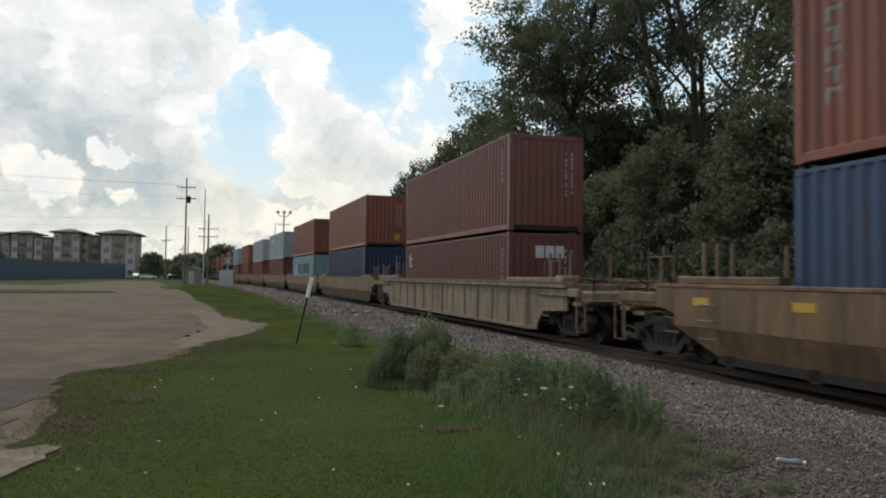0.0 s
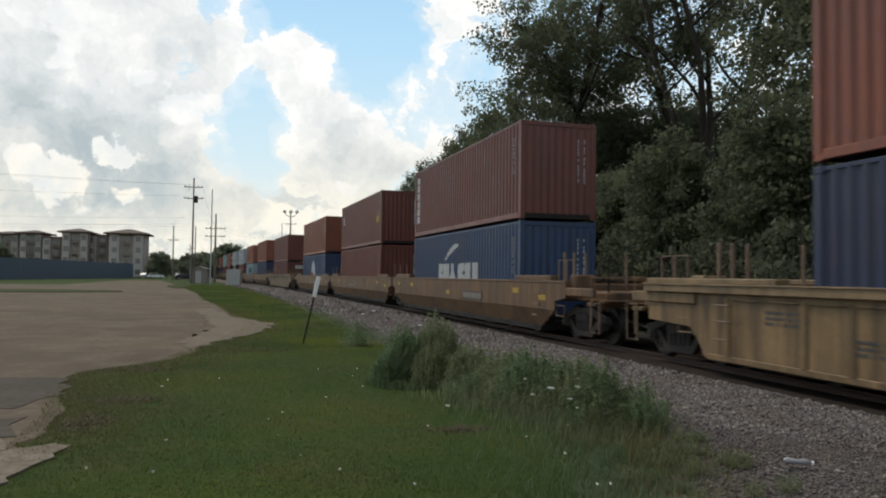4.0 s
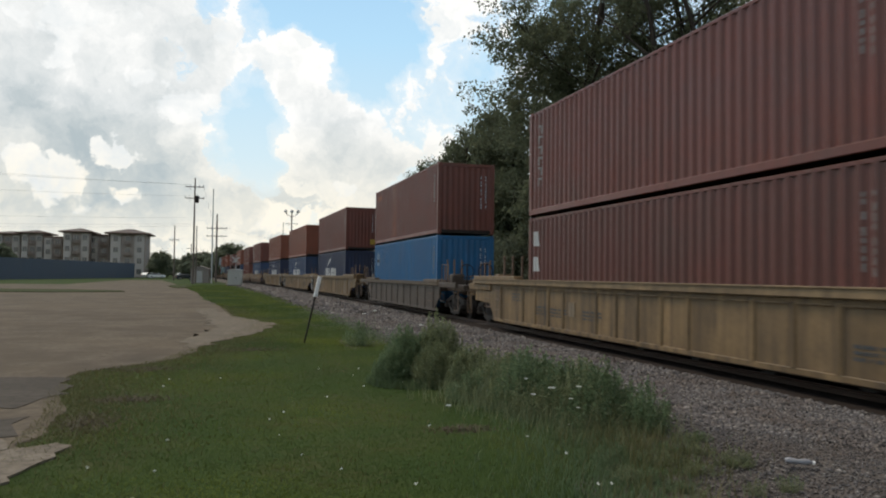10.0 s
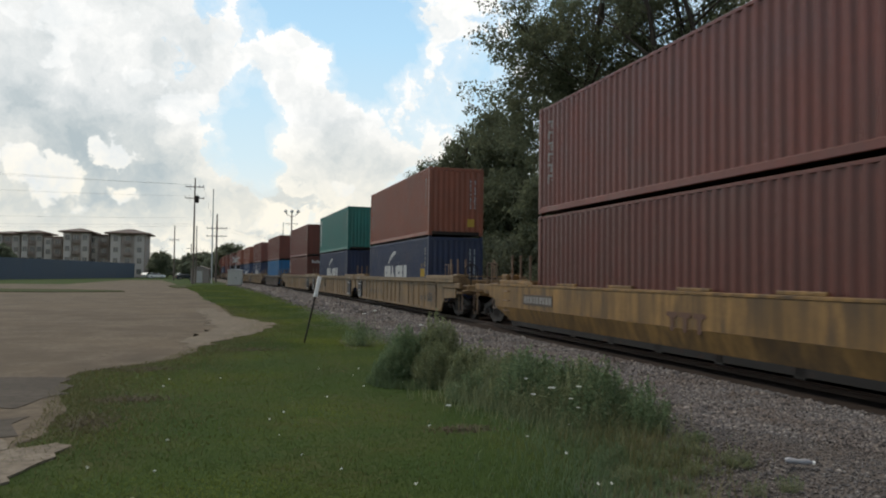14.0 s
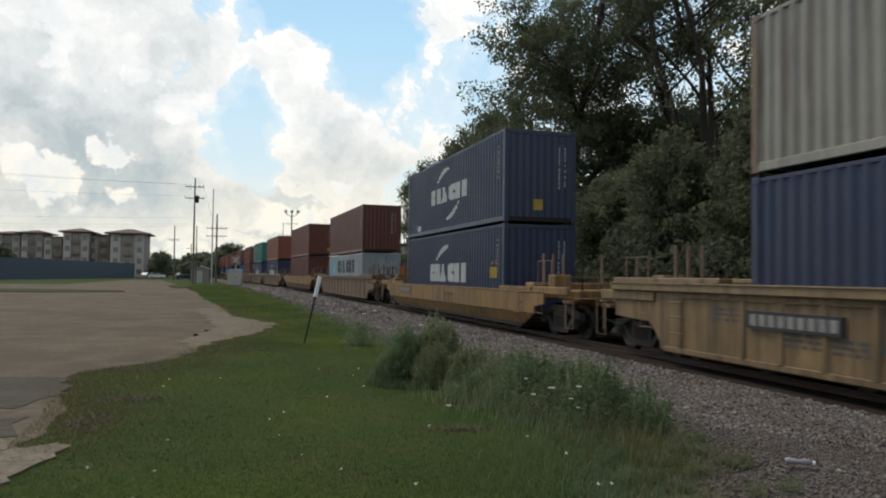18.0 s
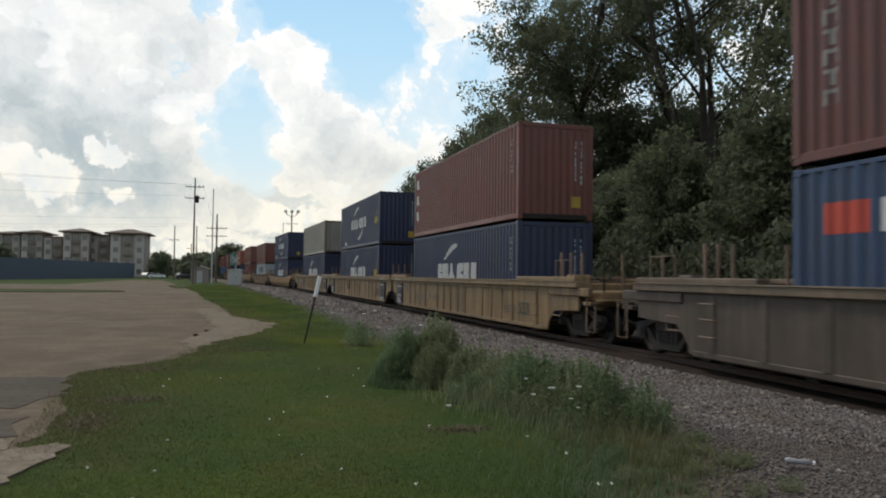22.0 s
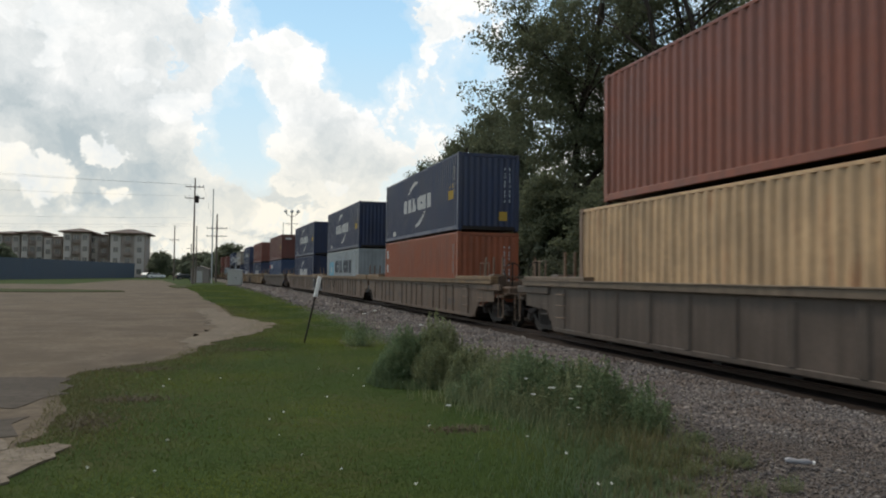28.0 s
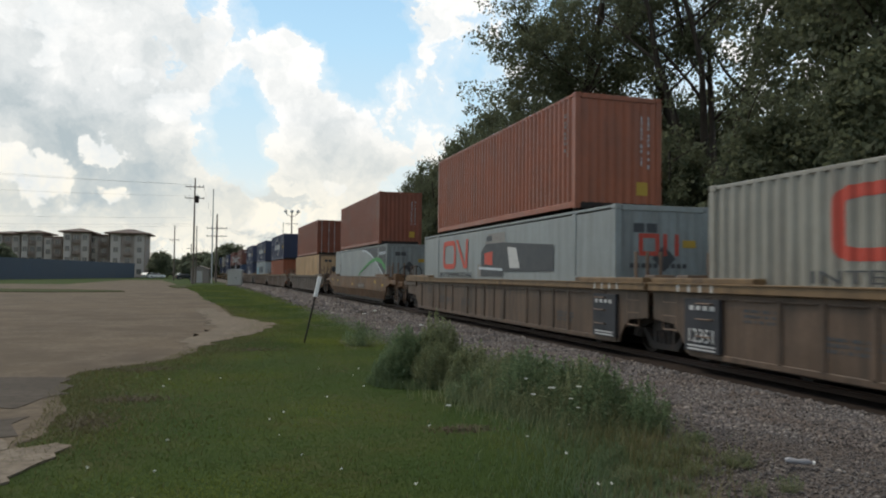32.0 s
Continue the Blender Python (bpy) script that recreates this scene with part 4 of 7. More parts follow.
            for n2, v, mm, up in (("engine_nose", [(0.8, 1.25), (-1.2, 1.25), (-1.2, 2.3), (0.35, 2.3), (0.8, 2.05)], M_DGREY, 0.005), ("engine_cab", [(0.4, 2.304), (-1.4, 2.304), (-1.4, 2.62), (0.1, 2.62)], M_FADED, 0.005),
                                  ("engine_hood", [(-1.2, 1.4), (-4.9, 1.4), (-4.9, 2.1), (-1.2, 2.3)], M_DGREY, 0.005), ("engine_step", [(1.15, 1.25), (0.8, 1.25), (0.8, 1.62), (1.15, 1.66)], M_FADED, 0.005),
                                  ("engine_stripe", [(0.45, 1.65), (-0.3, 1.6), (-0.3, 2.05), (0.45, 2.0)], M_REDL, 0.009), ("engine_stripe", [(-1.8, 1.5), (-2.6, 1.5), (-2.3, 2.1), (-1.6, 2.15)], M_LETTER, 0.009),
                                  ("engine_glass", [(0.3, 2.38), (-0.25, 2.38), (-0.25, 2.55), (0.25, 2.55)], M_DGREY, 0.009), ("engine_beam", [(1.0, 1.48), (-1.2, 1.42), (-1.2, 1.5), (1.0, 1.56)], M_LGREY, 0.009)):
                decal(ob, n2, v, [tuple(range(len(v)))], mm, "", up)
            for x0, x1, z0, z1 in ((-0.62, -0.52, 1.75, 2.25), (-0.2, -0.1, 1.75, 2.25), (-0.516, -0.204, 2.15, 2.25), (-0.516, -0.204, 1.75, 1.85), (0.0, 0.1, 1.75, 2.25), (0.3, 0.4, 1.75, 2.25)):
                end_decal(ob, "red_band", length, x0, x1, z0, z1, M_REDL)
            for k in range(10):
                end_decal(ob, "code_lettering", length, -0.85 + k * 0.15, -0.75 + k * 0.15, 1.48, 1.58, M_DGREY)["kind"] = "stuff"
        elif mk == "arc":  # dark field over a pale rounded edge, crossed by a green arc
            rim = -h2 + 0.24
            v = []
            for k in range(21):
                y = -2.0 + (rim + 2.0) * k / 20
                v += [(y, float(np.interp(-y, [2.0, 3.05, 4.37, 5.49, 6.44, 7.0, 7.5, 8.0], [2.74, 2.66, 2.40, 2.04, 1.68, 1.44, 1.16, 0.85]))), (y, high - 0.14)]
            decal(ob, "grey_field", v, [(2 * k, 2 * k + 2, 2 * k + 3, 2 * k + 1) for k in range(20)], M_DGREY)
            v = []
            for k in range(21):
                y = -1.7 + (-7.3 + 1.7) * k / 20
                z = float(np.interp(-y, [1.7, 2.0, 3.05, 4.37, 5.49, 6.44, 7.0, 7.5], [2.75, 2.74, 2.66, 2.40, 2.04, 1.68, 1.44, 1.16]))
                v += [(y, z - 0.12), (y, z)]
            decal(ob, "pale_curve", v, [(2 * k, 2 * k + 2, 2 * k + 3, 2 * k + 1) for k in range(20)], M_LGREY, "", 0.007)
            v = []
            for k in range(25):
                y = -0.3 + (rim + 0.3) * k / 24
                z = float(np.interp(-y, [0.3, 1.2, 2.1, 3.05, 4.0, 4.77, 5.82, 6.87, 7.76, 8.1], [1.08, 1.40, 1.62, 1.80, 1.97, 2.07, 2.13, 1.97, 1.64, 1.46]))
                w = 0.03 + 0.014 * max(0, -y)
                v += [(y, z - w), (y, z + w)]
            decal(ob, "green_arc", v, [(2 * k, 2 * k + 2, 2 * k + 3, 2 * k + 1) for k in range(24)], M_GREENL, "", 0.009)
            for k in range(9):
                y = -6.26 - k * 0.175
                decal(ob, "code_lettering", [(y, 2.34), (y - 0.12, 2.34), (y - 0.12, 2.50), (y, 2.50)], [(0, 1, 2, 3)], M_LGREY, "", 0.009)["kind"] = "stuff"
            for k in range(2):
                y = 6.35 - k * 0.55
                for a, b in ((0, 0.08), (0.3, 0.38)):
                    decal(ob, "wordmark", [(y - a, 1.62), (y - b, 1.62), (y - b, 2.0), (y - a, 2.0)], [(0, 1, 2, 3)], M_FADED)
        elif mk == "end_outline":
            for k in range(2):
                end_decal(ob, "wordmark", length, -0.75 + k * 0.32, -0.48 + k * 0.32, high - 0.62, high - 0.42, M_DGREY)
            y = -length / 2 + 0.012
            put("hazard_mark", mesh_of("hazard_mark", [(-0.28, y, high - 1.2), (0.02, y, high - 1.5), (0.32, y, high - 1.2), (0.02, y, high - 0.9)], [(0, 1, 2, 3)], M_DGREY), ob)
            end_decal(ob, "warning_decal", length, 0.5, 0.85, high - 0.95, high - 0.78, M_YSTICK)
    return ob


# ---- well cars
def wheelset_mesh():
    b = Build()
    b.tube([(-1.05, 0, 0), (1.05, 0, 0)], 0.085, 10)
    for s in (-1, 1):
        rim = [(s * 0.66, 0.455), (s * 0.695, 0.455), (s * 0.71, 0.42), (s * 0.80, 0.415), (s * 0.80, 0.36), (s * 0.76, 0.34), (s * 0.74, 0.16), (s * 0.80, 0.14), (s * 0.80, 0.1)]
        k, n = len(b.v), 24
        for x, r in rim:
            for j in range(n):
                a = 2 * math.pi * j / n
                b.v.append((x, r * math.cos(a), r * math.sin(a)))
        for i in range(len(rim) - 1):
            for j in range(n):
                b.f.append((k + i * n + j, k + i * n + (j + 1) % n, k + (i + 1) * n + (j + 1) % n, k + (i + 1) * n + j))
        b.f.append(tuple(k + j for j in range(n)))
        for j in range(3):
            a = 2 * math.pi * j / 3
            y, z = 0.26 * math.cos(a), 0.26 * math.sin(a)
            b.box(s * 0.745, y - 0.035, z - 0.035, s * 0.785, y + 0.035, z + 0.035)
    return b.mesh("wheelset", M_WHEEL)


WHEELSET = wheelset_mesh()


def truck_frame_mesh():
    """A cast side frame: top member, sloping lower member, two columns round the springs, pedestals over the axle boxes."""
    b = Build()
    b.prism([(-1.15, 0.50), (-1.10, 0.64), (-0.80, 0.68), (-0.42, 0.82), (0.42, 0.82), (0.80, 0.68), (1.10, 0.64), (1.15, 0.50), (0.80, 0.53), (0.38, 0.68), (-0.38, 0.68), (-0.80, 0.53)], "x", -0.07, 0.07)
    b.prism([(-0.82, 0.53), (-0.66, 0.53), (-0.36, 0.26), (0.36, 0.26), (0.66, 0.53), (0.82, 0.53), (0.44, 0.14), (-0.44, 0.14)], "x", -0.068, 0.068)
    for y in (-1, 1):
        b.prism([(y * 0.26, 0.25), (y * 0.36, 0.25), (y * 0.40, 0.70), (y * 0.28, 0.70)], "x", -0.066, 0.066)
        b.box(-0.12, y * 0.89 - 0.13, 0.33, 0.08, y * 0.89 + 0.13, 0.55, 0.02)
        b.tube([(-0.16, y * 0.89, 0.44), (-0.1, y * 0.89, 0.44)], 0.09, 10)
    for y in (-0.16, 0, 0.16):
        b.tube([(-0.02, y, 0.26), (-0.02, y, 0.50)], 0.065, 8)
    b.box(-0.10, -0.26, 0.50, 0.06, 0.26, 0.67, 0.015)
    return b.mesh("side_frame", M_TRUCK)


FRAME = truck_frame_mesh()
BOLSTER = Build().box(-1.0, -0.2, 0.45, 1.0, 0.2, 0.72, 0.02).box(-0.25, -0.25, 0.7, 0.25, 0.25, 0.86, 0.02).box(-0.9, -0.75, 0.30, 0.9, -0.65, 0.40).box(-0.9, 0.65, 0.30, 0.9, 0.75, 0.40).mesh("bolster", M_STEEL)
SPINNERS = []
CHAIN = (2.3, 1.35)  # where a slack chain hangs along a middle car


def truck(car, y):
    ob = put("truck", BOLSTER, car, pose(0, y, 0), None, "dark grimy steel wheel truck")
    for s in (-1, 1):
        put("side_frame", FRAME, ob, pose(s * 1.0, 0, 0))
        w = put("wheelset", WHEELSET, ob, pose(0, s * 0.89, 0.42))
        SPINNERS.append((s, w))


def side_plate(half, reach):
    """Outline of a well's side wall as (y, z), running on above the trucks at both ends. reach: where each end stops, rear and front."""
    out = []
    for s, stop in ((-1, reach[0]), (1, reach[1])):
        foot = half + 0.42 if stop > half + 1 else half
        row = [(stop, 1.30), (stop, 0.76)]
        top = min(foot + 0.42, stop - 0.05)
        row += [(foot + (top - foot) * math.sin(math.pi / 2 * k / 5) ** 1.6, 0.70 - 0.50 * (1 - math.sin(math.pi / 2 * k / 5))) for k in range(5, -1, -1)]
        row = [(s * y, z) for y, z in row]
        out += row if s < 0 else row[::-1]
    return out


def car_shapes(style, half, reach):
    key = ("car", style, half, reach)
    if key in KEEP:
        return KEEP[key]
    rows = []
    xo = 1.43
    if style == "smooth":
        low = Build()
        h = half + 0.9
        o = [(-h + 0.1, 0.72), (-h + 0.5, 0.55), (-h + 1.3, 0.20), (h - 1.3, 0.20), (h - 0.5, 0.55), (h - 0.1, 0.72)]
        k = len(o)
        low.v = [(-xo + 0.16 * (0.72 - z) / 0.52, y, z) for y, z in o] + [(-xo + 0.05 + 0.16 * (0.72 - z) / 0.52, y, z) for y, z in o]
        low.f = [tuple(range(k)), tuple(reversed(range(k, 2 * k)))] + [(i, (i + 1) % k, k + (i + 1) % k, k + i) for i in range(k)]
        rows.append(("lower_side", low.mesh("lower_side"), "body"))
        up = Build().prism([(-half - 0.8, 0.724), (-half - 0.8, 0.95), (-half - 1.4, 1.05), (-half - 1.4, 1.40), (half + 1.4, 1.40), (half + 1.4, 1.05), (half + 0.8, 0.95), (half + 0.8, 0.724)], "x", -xo, -xo + 0.06)
        rows.append(("upper_side", up.mesh("upper_side"), "body"))
        chord = Build().box(-xo - 0.012, -half - 1.4, 1.404, -xo + 0.17, half + 1.4, 1.47, 0.01)
        rows.append(("top_chord", chord.mesh("top_chord"), "body"))
        for s in (-1, 1):
            cap = Build().box(-xo + 0.02, s * (half - 1.9), 1.474, -xo + 0.26, s * (half + 0.5), 1.60, 0.015)
            rows.append(("end_cap", cap.mesh("end_cap"), "body"))
    else:
        body = Build().prism(side_plate(half, reach), "x", -xo + 0.06, -xo + 0.11)
        rows.append(("side_wall", body.mesh("side_wall"), "body"))
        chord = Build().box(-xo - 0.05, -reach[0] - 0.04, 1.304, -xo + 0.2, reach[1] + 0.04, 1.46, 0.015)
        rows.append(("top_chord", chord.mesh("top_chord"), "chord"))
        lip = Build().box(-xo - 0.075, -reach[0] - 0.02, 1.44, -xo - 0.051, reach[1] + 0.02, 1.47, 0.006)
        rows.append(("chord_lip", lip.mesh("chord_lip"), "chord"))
        sill = Build().box(-xo + 0.035, -half - 0.3, 0.17, -xo + 0.16, half + 0.3, 0.27, 0.01)
        rows.append(("side_sill", sill.mesh("side_sill"), "body"))
        gap = 0.92 if style == "ribbed" else 1.32
        wid = 0.075 if style == "ribbed" else 0.12
        n = max(4, round(2 * half / gap))
        rib = Build().prism([(-wid, 0.0), (-wid * 0.6, -0.04), (wid * 0.6, -0.04), (wid, 0.0)], "z", 0.272, 1.24)
        rib.v = [(y2, x2, z2) for x2, y2, z2 in rib.v]
        rib = rib.mesh("rib")
        flange = Build().box(-0.045, -half / n + wid + 0.03, 1.195, -0.002, half / n - wid - 0.03, 1.22, 0.006).mesh("flange")
        for k in range(n + 1):
            y = -half + 0.25 + (2 * half - 0.5) * k / n
            if style != "ribbed" or k not in (1, n - 1, 6, 12):
                rows.append(("rib", rib, "body", pose(-xo + 0.06, y, 0)))
            if style == "ribbed" and k < n:
                rows.append(("flange", flange, "body", pose(-xo + 0.06, y + (half - 0.25) / n, 0)))
        for s, stop in ((-1, reach[0]), (1, reach[1])):
            cap = Build().box(-xo - 0.03, s * (half - 1.5), 1.464, -xo + 0.24, s * (stop - 0.05), 1.565, 0.015)
            rows.append(("end_cap", cap.mesh("end_cap"), "chord"))
    KEEP[key] = rows
    return rows


def well_car(style, paint, half, rear_end, front_end, trucks, label, placards, seed):
    """half: half length of the well; rear_end, front_end: distance to the coupling; trucks: y of each truck."""
    ob = thing("well_car", 0, 0, 0, 0, label, "rail car", "well cars of the train")
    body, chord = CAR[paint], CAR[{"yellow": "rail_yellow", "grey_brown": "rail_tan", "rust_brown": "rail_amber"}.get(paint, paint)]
    reach = tuple(half + 0.6 if far > half + 3.4 and half < 7 else (far - 0.12 if far < half + 2.5 else half + 2.2) for far in (rear_end, front_end))
    for row in car_shapes(style, half, reach):
        name, me, role = row[:3]
        m = row[3] if len(row) > 3 else pose(0, 0, 0)
        if half < 7:  # the single car stands lower
            m = Matrix.Diagonal((1, 1, 0.9, 1)) @ m
        if paint == "amber":  # these cars have a lower wall
            m = Matrix.Diagonal((1, 1, 0.80 if "shallow" in placards else 0.9, 1)) @ m
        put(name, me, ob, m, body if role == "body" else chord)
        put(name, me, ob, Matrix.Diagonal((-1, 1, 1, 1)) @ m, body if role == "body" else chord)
    key = ("well", half)
    if key not in KEEP:
        fl = Build().box(-1.3, -half + 0.3, 0.14, 1.3, half - 0.3, 0.28)
        for k in range(9):
            y = -half + 0.6 + (2 * half - 1.2) * k / 8
            fl.box(-1.3, y - 0.12, 0.10, 1.3, y + 0.12, 0.36)
        KEEP[key] = fl.mesh("well_floor")
    put("well_floor", KEEP[key], ob, None, M_STEEL)
    rng = random.Random(seed)
    for s, far in ((-1, rear_end), (1, front_end)):
        key = ("deck", half, far)
        if key not in KEEP:
            rows = [("end_bulkhead", Build().box(-1.36, half + 0.02, 0.95, 1.36, half + 0.62, 1.40, 0.03)), ("end_deck", Build().box(-1.1, half + 0.625, 0.98, 1.1, far - 0.75, 1.22, 0.03)),
                    ("centre_sill", Build().box(-0.3, half + 0.3, 0.80, 0.3, far - 0.55, 0.975, 0.02))]
            if far > half + 2.5:
                rows += [("buffer_beam", Build().box(-1.38, far - 1.15, 0.90, 1.38, far - 0.755, 0.977, 0.01)), ("side_rail", Build().box(-1.42, half + 0.625, 1.10, -1.3, far - 0.8, 1.30, 0.02)),
                         ("side_rail", Build().box(1.3, half + 0.625, 1.10, 1.42, far - 0.8, 1.30, 0.02)), ("coupler", Build().box(-0.16, far - 0.55, 0.70, 0.16, far + 0.0, 0.96, 0.03))]
            KEEP[key] = [(nm, bd.mesh(nm)) for nm, bd in rows]
            KEEP[key + ("g",)] = Build().box(-0.03, half + 0.45, 1.36, 0.03, half + 0.51, 2.20 if far > half + 2.5 else 2.12, 0.008).mesh("guide_post")
            y1, y2 = half + 0.75, half + 1.2
            KEEP[key + ("r",)] = Build().tube([(-1.36, y1, 0.55), (-1.36, y1, 1.34), (-1.36, y2, 1.34), (-1.36, y2, 1.1), (-1.36, y1, 1.1), (-1.36, y1, 0.84), (-1.36, y2, 0.85),
                                               (-1.36, y2, 0.58), (-1.36, y1, 0.59)], 0.016, 6).mesh("ladder")
            KEEP[key + ("h",)] = Build().tube([(-1.4, far - 0.9, 0.42), (-1.4, far - 0.9, 1.55), (-0.5, far - 0.9, 1.55), (-0.5, far - 0.9, 1.1)], 0.018, 6).mesh("handrail")
        turn = pose(0, 0, 0) if s > 0 else pose(0, 0, 0, 0, 0, 180)
        for nm, me in KEEP[key]:
            put(nm, me, ob, turn, body)
        flip = pose(0, 0, 0) if s > 0 else Matrix.Diagonal((1, -1, 1, 1))
        for gx in (-1.0, -0.72, -0.4, 0.8) if s < 0 or far > half + 2.5 else ():
            put("guide_post", KEEP[key + ("g",)], ob, flip @ pose(gx, 0, 0), PAINT["rusty"])
        key = ("fittings", half, far)
        if key not in KEEP:
            y0 = half + 0.66
            items = [("brake_box", Build().box(-1.05, y0 + 0.2, 1.224, -0.55, y0 + 0.62, 1.62, 0.03), 0), ("grab_iron", Build().tube([(-1.44, half - 0.45, 0.55), (-1.50, half - 0.45, 0.55), (-1.50, half - 0.05, 0.55), (-1.44, half - 0.05, 0.55)], 0.014, 5), 1),
                     ("grab_iron", Build().tube([(-1.44, half - 0.45, 0.85), (-1.50, half - 0.45, 0.85), (-1.50, half - 0.05, 0.85), (-1.44, half - 0.05, 0.85)], 0.014, 5), 1),
                     ("grab_iron", Build().tube([(-1.44, half - 0.45, 1.12), (-1.50, half - 0.45, 1.12), (-1.50, half - 0.05, 1.12), (-1.44, half - 0.05, 1.12)], 0.014, 5), 1),
                     ("brake_pipe", Build().tube([(-0.75, half + 0.1, 0.62), (-0.75, far - 0.9, 0.62), (-0.5, far - 0.5, 0.55), (-0.35, far - 0.1, 0.42)], 0.03, 6), 2)]
            if far > half + 2.5:
                for q in (0.9, 1.35):
                    items.append(("railing", Build().tube([(-1.36, half + q, 1.3), (-1.36, half + q, 1.98), (-1.36, half + q + 0.4, 1.98), (-1.36, half + q + 0.4, 1.3)], 0.018, 6), 1))
                items += [("brake_wheel", Build().tube([(-0.9 + 0.26 * math.cos(2 * math.pi * j / 14), far - 1.0, 1.72 + 0.26 * math.sin(2 * math.pi * j / 14)) for j in range(15)], 0.02, 5).tube([(-0.9, far - 1.0, 1.2), (-0.9, far - 1.0, 1.98)], 0.025, 5), 2),
                          ("walkway", Build().box(-1.3, far - 0.752, 1.0, 1.3, far - 0.5, 1.04, 0.008), 0), ("step", Build().tube([(-1.38, far - 0.95, 1.05), (-1.38, far - 0.95, 0.3), (-1.38, far - 0.55, 0.3), (-1.38, far - 0.55, 1.05)], 0.02, 5), 1)]
            KEEP[key] = [(nm, bd.mesh(nm), role) for nm, bd, role in items]
        for nm, me, role in KEEP[key]:
            put(nm, me, ob, flip, (body, PAINT["rusty"], M_STEEL)[role])
        key = ("deck", half, far)
        put("ladder", KEEP[key + ("r",)], ob, flip, PAINT["rusty"] if rng.random() < 0.7 else body)
        if far > half + 2.5:
            put("handrail", KEEP[key + ("h",)], ob, flip, PAINT["rusty"] if rng.random() < 0.6 else body)
    for y in trucks:
        truck(ob, y)
    if style == "ribbed":  # small unreadable stencils on the side wall
        if "stencil" not in KEEP:
            st = random.Random(77)
            v = []
            for row in range(3):
                y = 0.42
                while y > -0.42:
                    w = st.uniform(0.03, 0.11)
                    v += [(0, y, -row * 0.085), (0, y - w, -row * 0.085), (0, y - w, 0.05 - row * 0.085), (0, y, 0.05 - row * 0.085)]
                    y -= w + st.choice((0.02, 0.03, 0.08))
            KEEP["stencil"] = mesh_of("stencil_lettering", v, [tuple(range(k, k + 4)) for k in range(0, len(v), 4)], M_DGREY)
        for y, z in ((half - 1.6, 1.02), (half - 3.35, 0.72), (half - 4.3, 0.70), (half - 6.1, 0.72), (-half + 2.2, 0.66)):
            put("stencil_lettering", KEEP["stencil"], ob, pose(-1.377, y, z))["kind"] = "stuff"
        if paint == "yellow":
            put("repair_patch", Build().box(-1.39, 3.15, 0.60, -1.371, 2.82, 0.94).mesh("repair_patch", CAR["cream_tan"]), ob, None, None, "pale square patch")
        if rear_end == front_end == 9.75:  # a slack chain hung along the wall of the middle cars
            line = [(-1.42, CHAIN[0] + (CHAIN[1] - CHAIN[0]) * k / 10, 1.16 - 0.50 * math.sin(math.pi * k / 10) ** 0.8) for k in range(11)]
            put("chain", Build().tube(line, 0.022, 5).mesh("chain", M_STEEL), ob, None, None, "dark slack steel chain")
    if paint == "amber" and "shallow" not in placards:
        for k in range(6):
            y = -half + 1.6 + k * (2 * half - 3.2) / 5
            put("edge_tab", Build().box(-1.43, y - 0.5, 1.327, -1.36, y + 0.5, 1.39, 0.01).mesh("edge_tab", body), ob)
    x = -1.43
    dx = x - 0.004 if style == "smooth" else x + 0.056
    for kind in placards:
        if kind in ("black_rear", "black_front"):
            s = -1 if kind == "black_rear" else 1
            a, b = s * (half - 0.62), s * (half + 0.38)
            put("placard", Build().box(dx - 0.066, a, 0.275, dx - 0.05 if style == "smooth" else dx, b, 1.2).mesh("placard", M_BLACK), ob, None, None, "black stencil panel")
            if s > 0:
                put("number", wordmesh("12351" if seed % 2 else "12251", 0.34, M_LETTER), ob, pose(dx - 0.074, (a + b) / 2, 0.44))
            for k in range(4):
                w0 = a + (b - a) * (0.12 + 0.2 * k)
                put("stencil_bar", mesh_of("stencil_bar", [(dx - 0.072, w0, 1.0), (dx - 0.072, w0 + (b - a) * .12, 1.0), (dx - 0.072, w0 + (b - a) * .12, 1.08), (dx - 0.072, w0, 1.08)], [(0, 1, 2, 3)], M_LETTER), ob)
            for z in (0.30, 0.36):
                put("stencil_bar", mesh_of("stencil_bar", [(dx - 0.072, a + (b - a) * .1, z), (dx - 0.072, b - (b - a) * .1, z), (dx - 0.072, b - (b - a) * .1, z + .03), (dx - 0.072, a + (b - a) * .1, z + .03)], [(0, 1, 2, 3)], M_LETTER), ob)
            for k in range(4):
                y0 = s * (half + 0.55 - 0.33 * k)
                put("white_stripe", Build().box(x - 0.056, y0, 1.31, x - 0.051, y0 - s * 0.06, 1.455).mesh("white_stripe", M_LETTER), ob)
        elif kind.startswith("num"):
            put("number", wordmesh(kind[3:], 0.5, M_DGREY), ob, pose(dx - 0.012, -half + 1.15 if "black_rear" not in placards else -half + 1.55, 0.5))
        elif kind.startswith("reporting"):
            front = 6.6 if paint == "amber" else (2.1 if kind == "reporting_mid" else (-1.5 if style == "smooth" else 5.95))
            put("placard", Build().box(dx - 0.062 if style != "smooth" else dx - 0.01, front, 0.78, dx, front - 1.95, 1.06).mesh("placard", CAR["grey_brown"] if style == "smooth" else M_BLACK), ob)
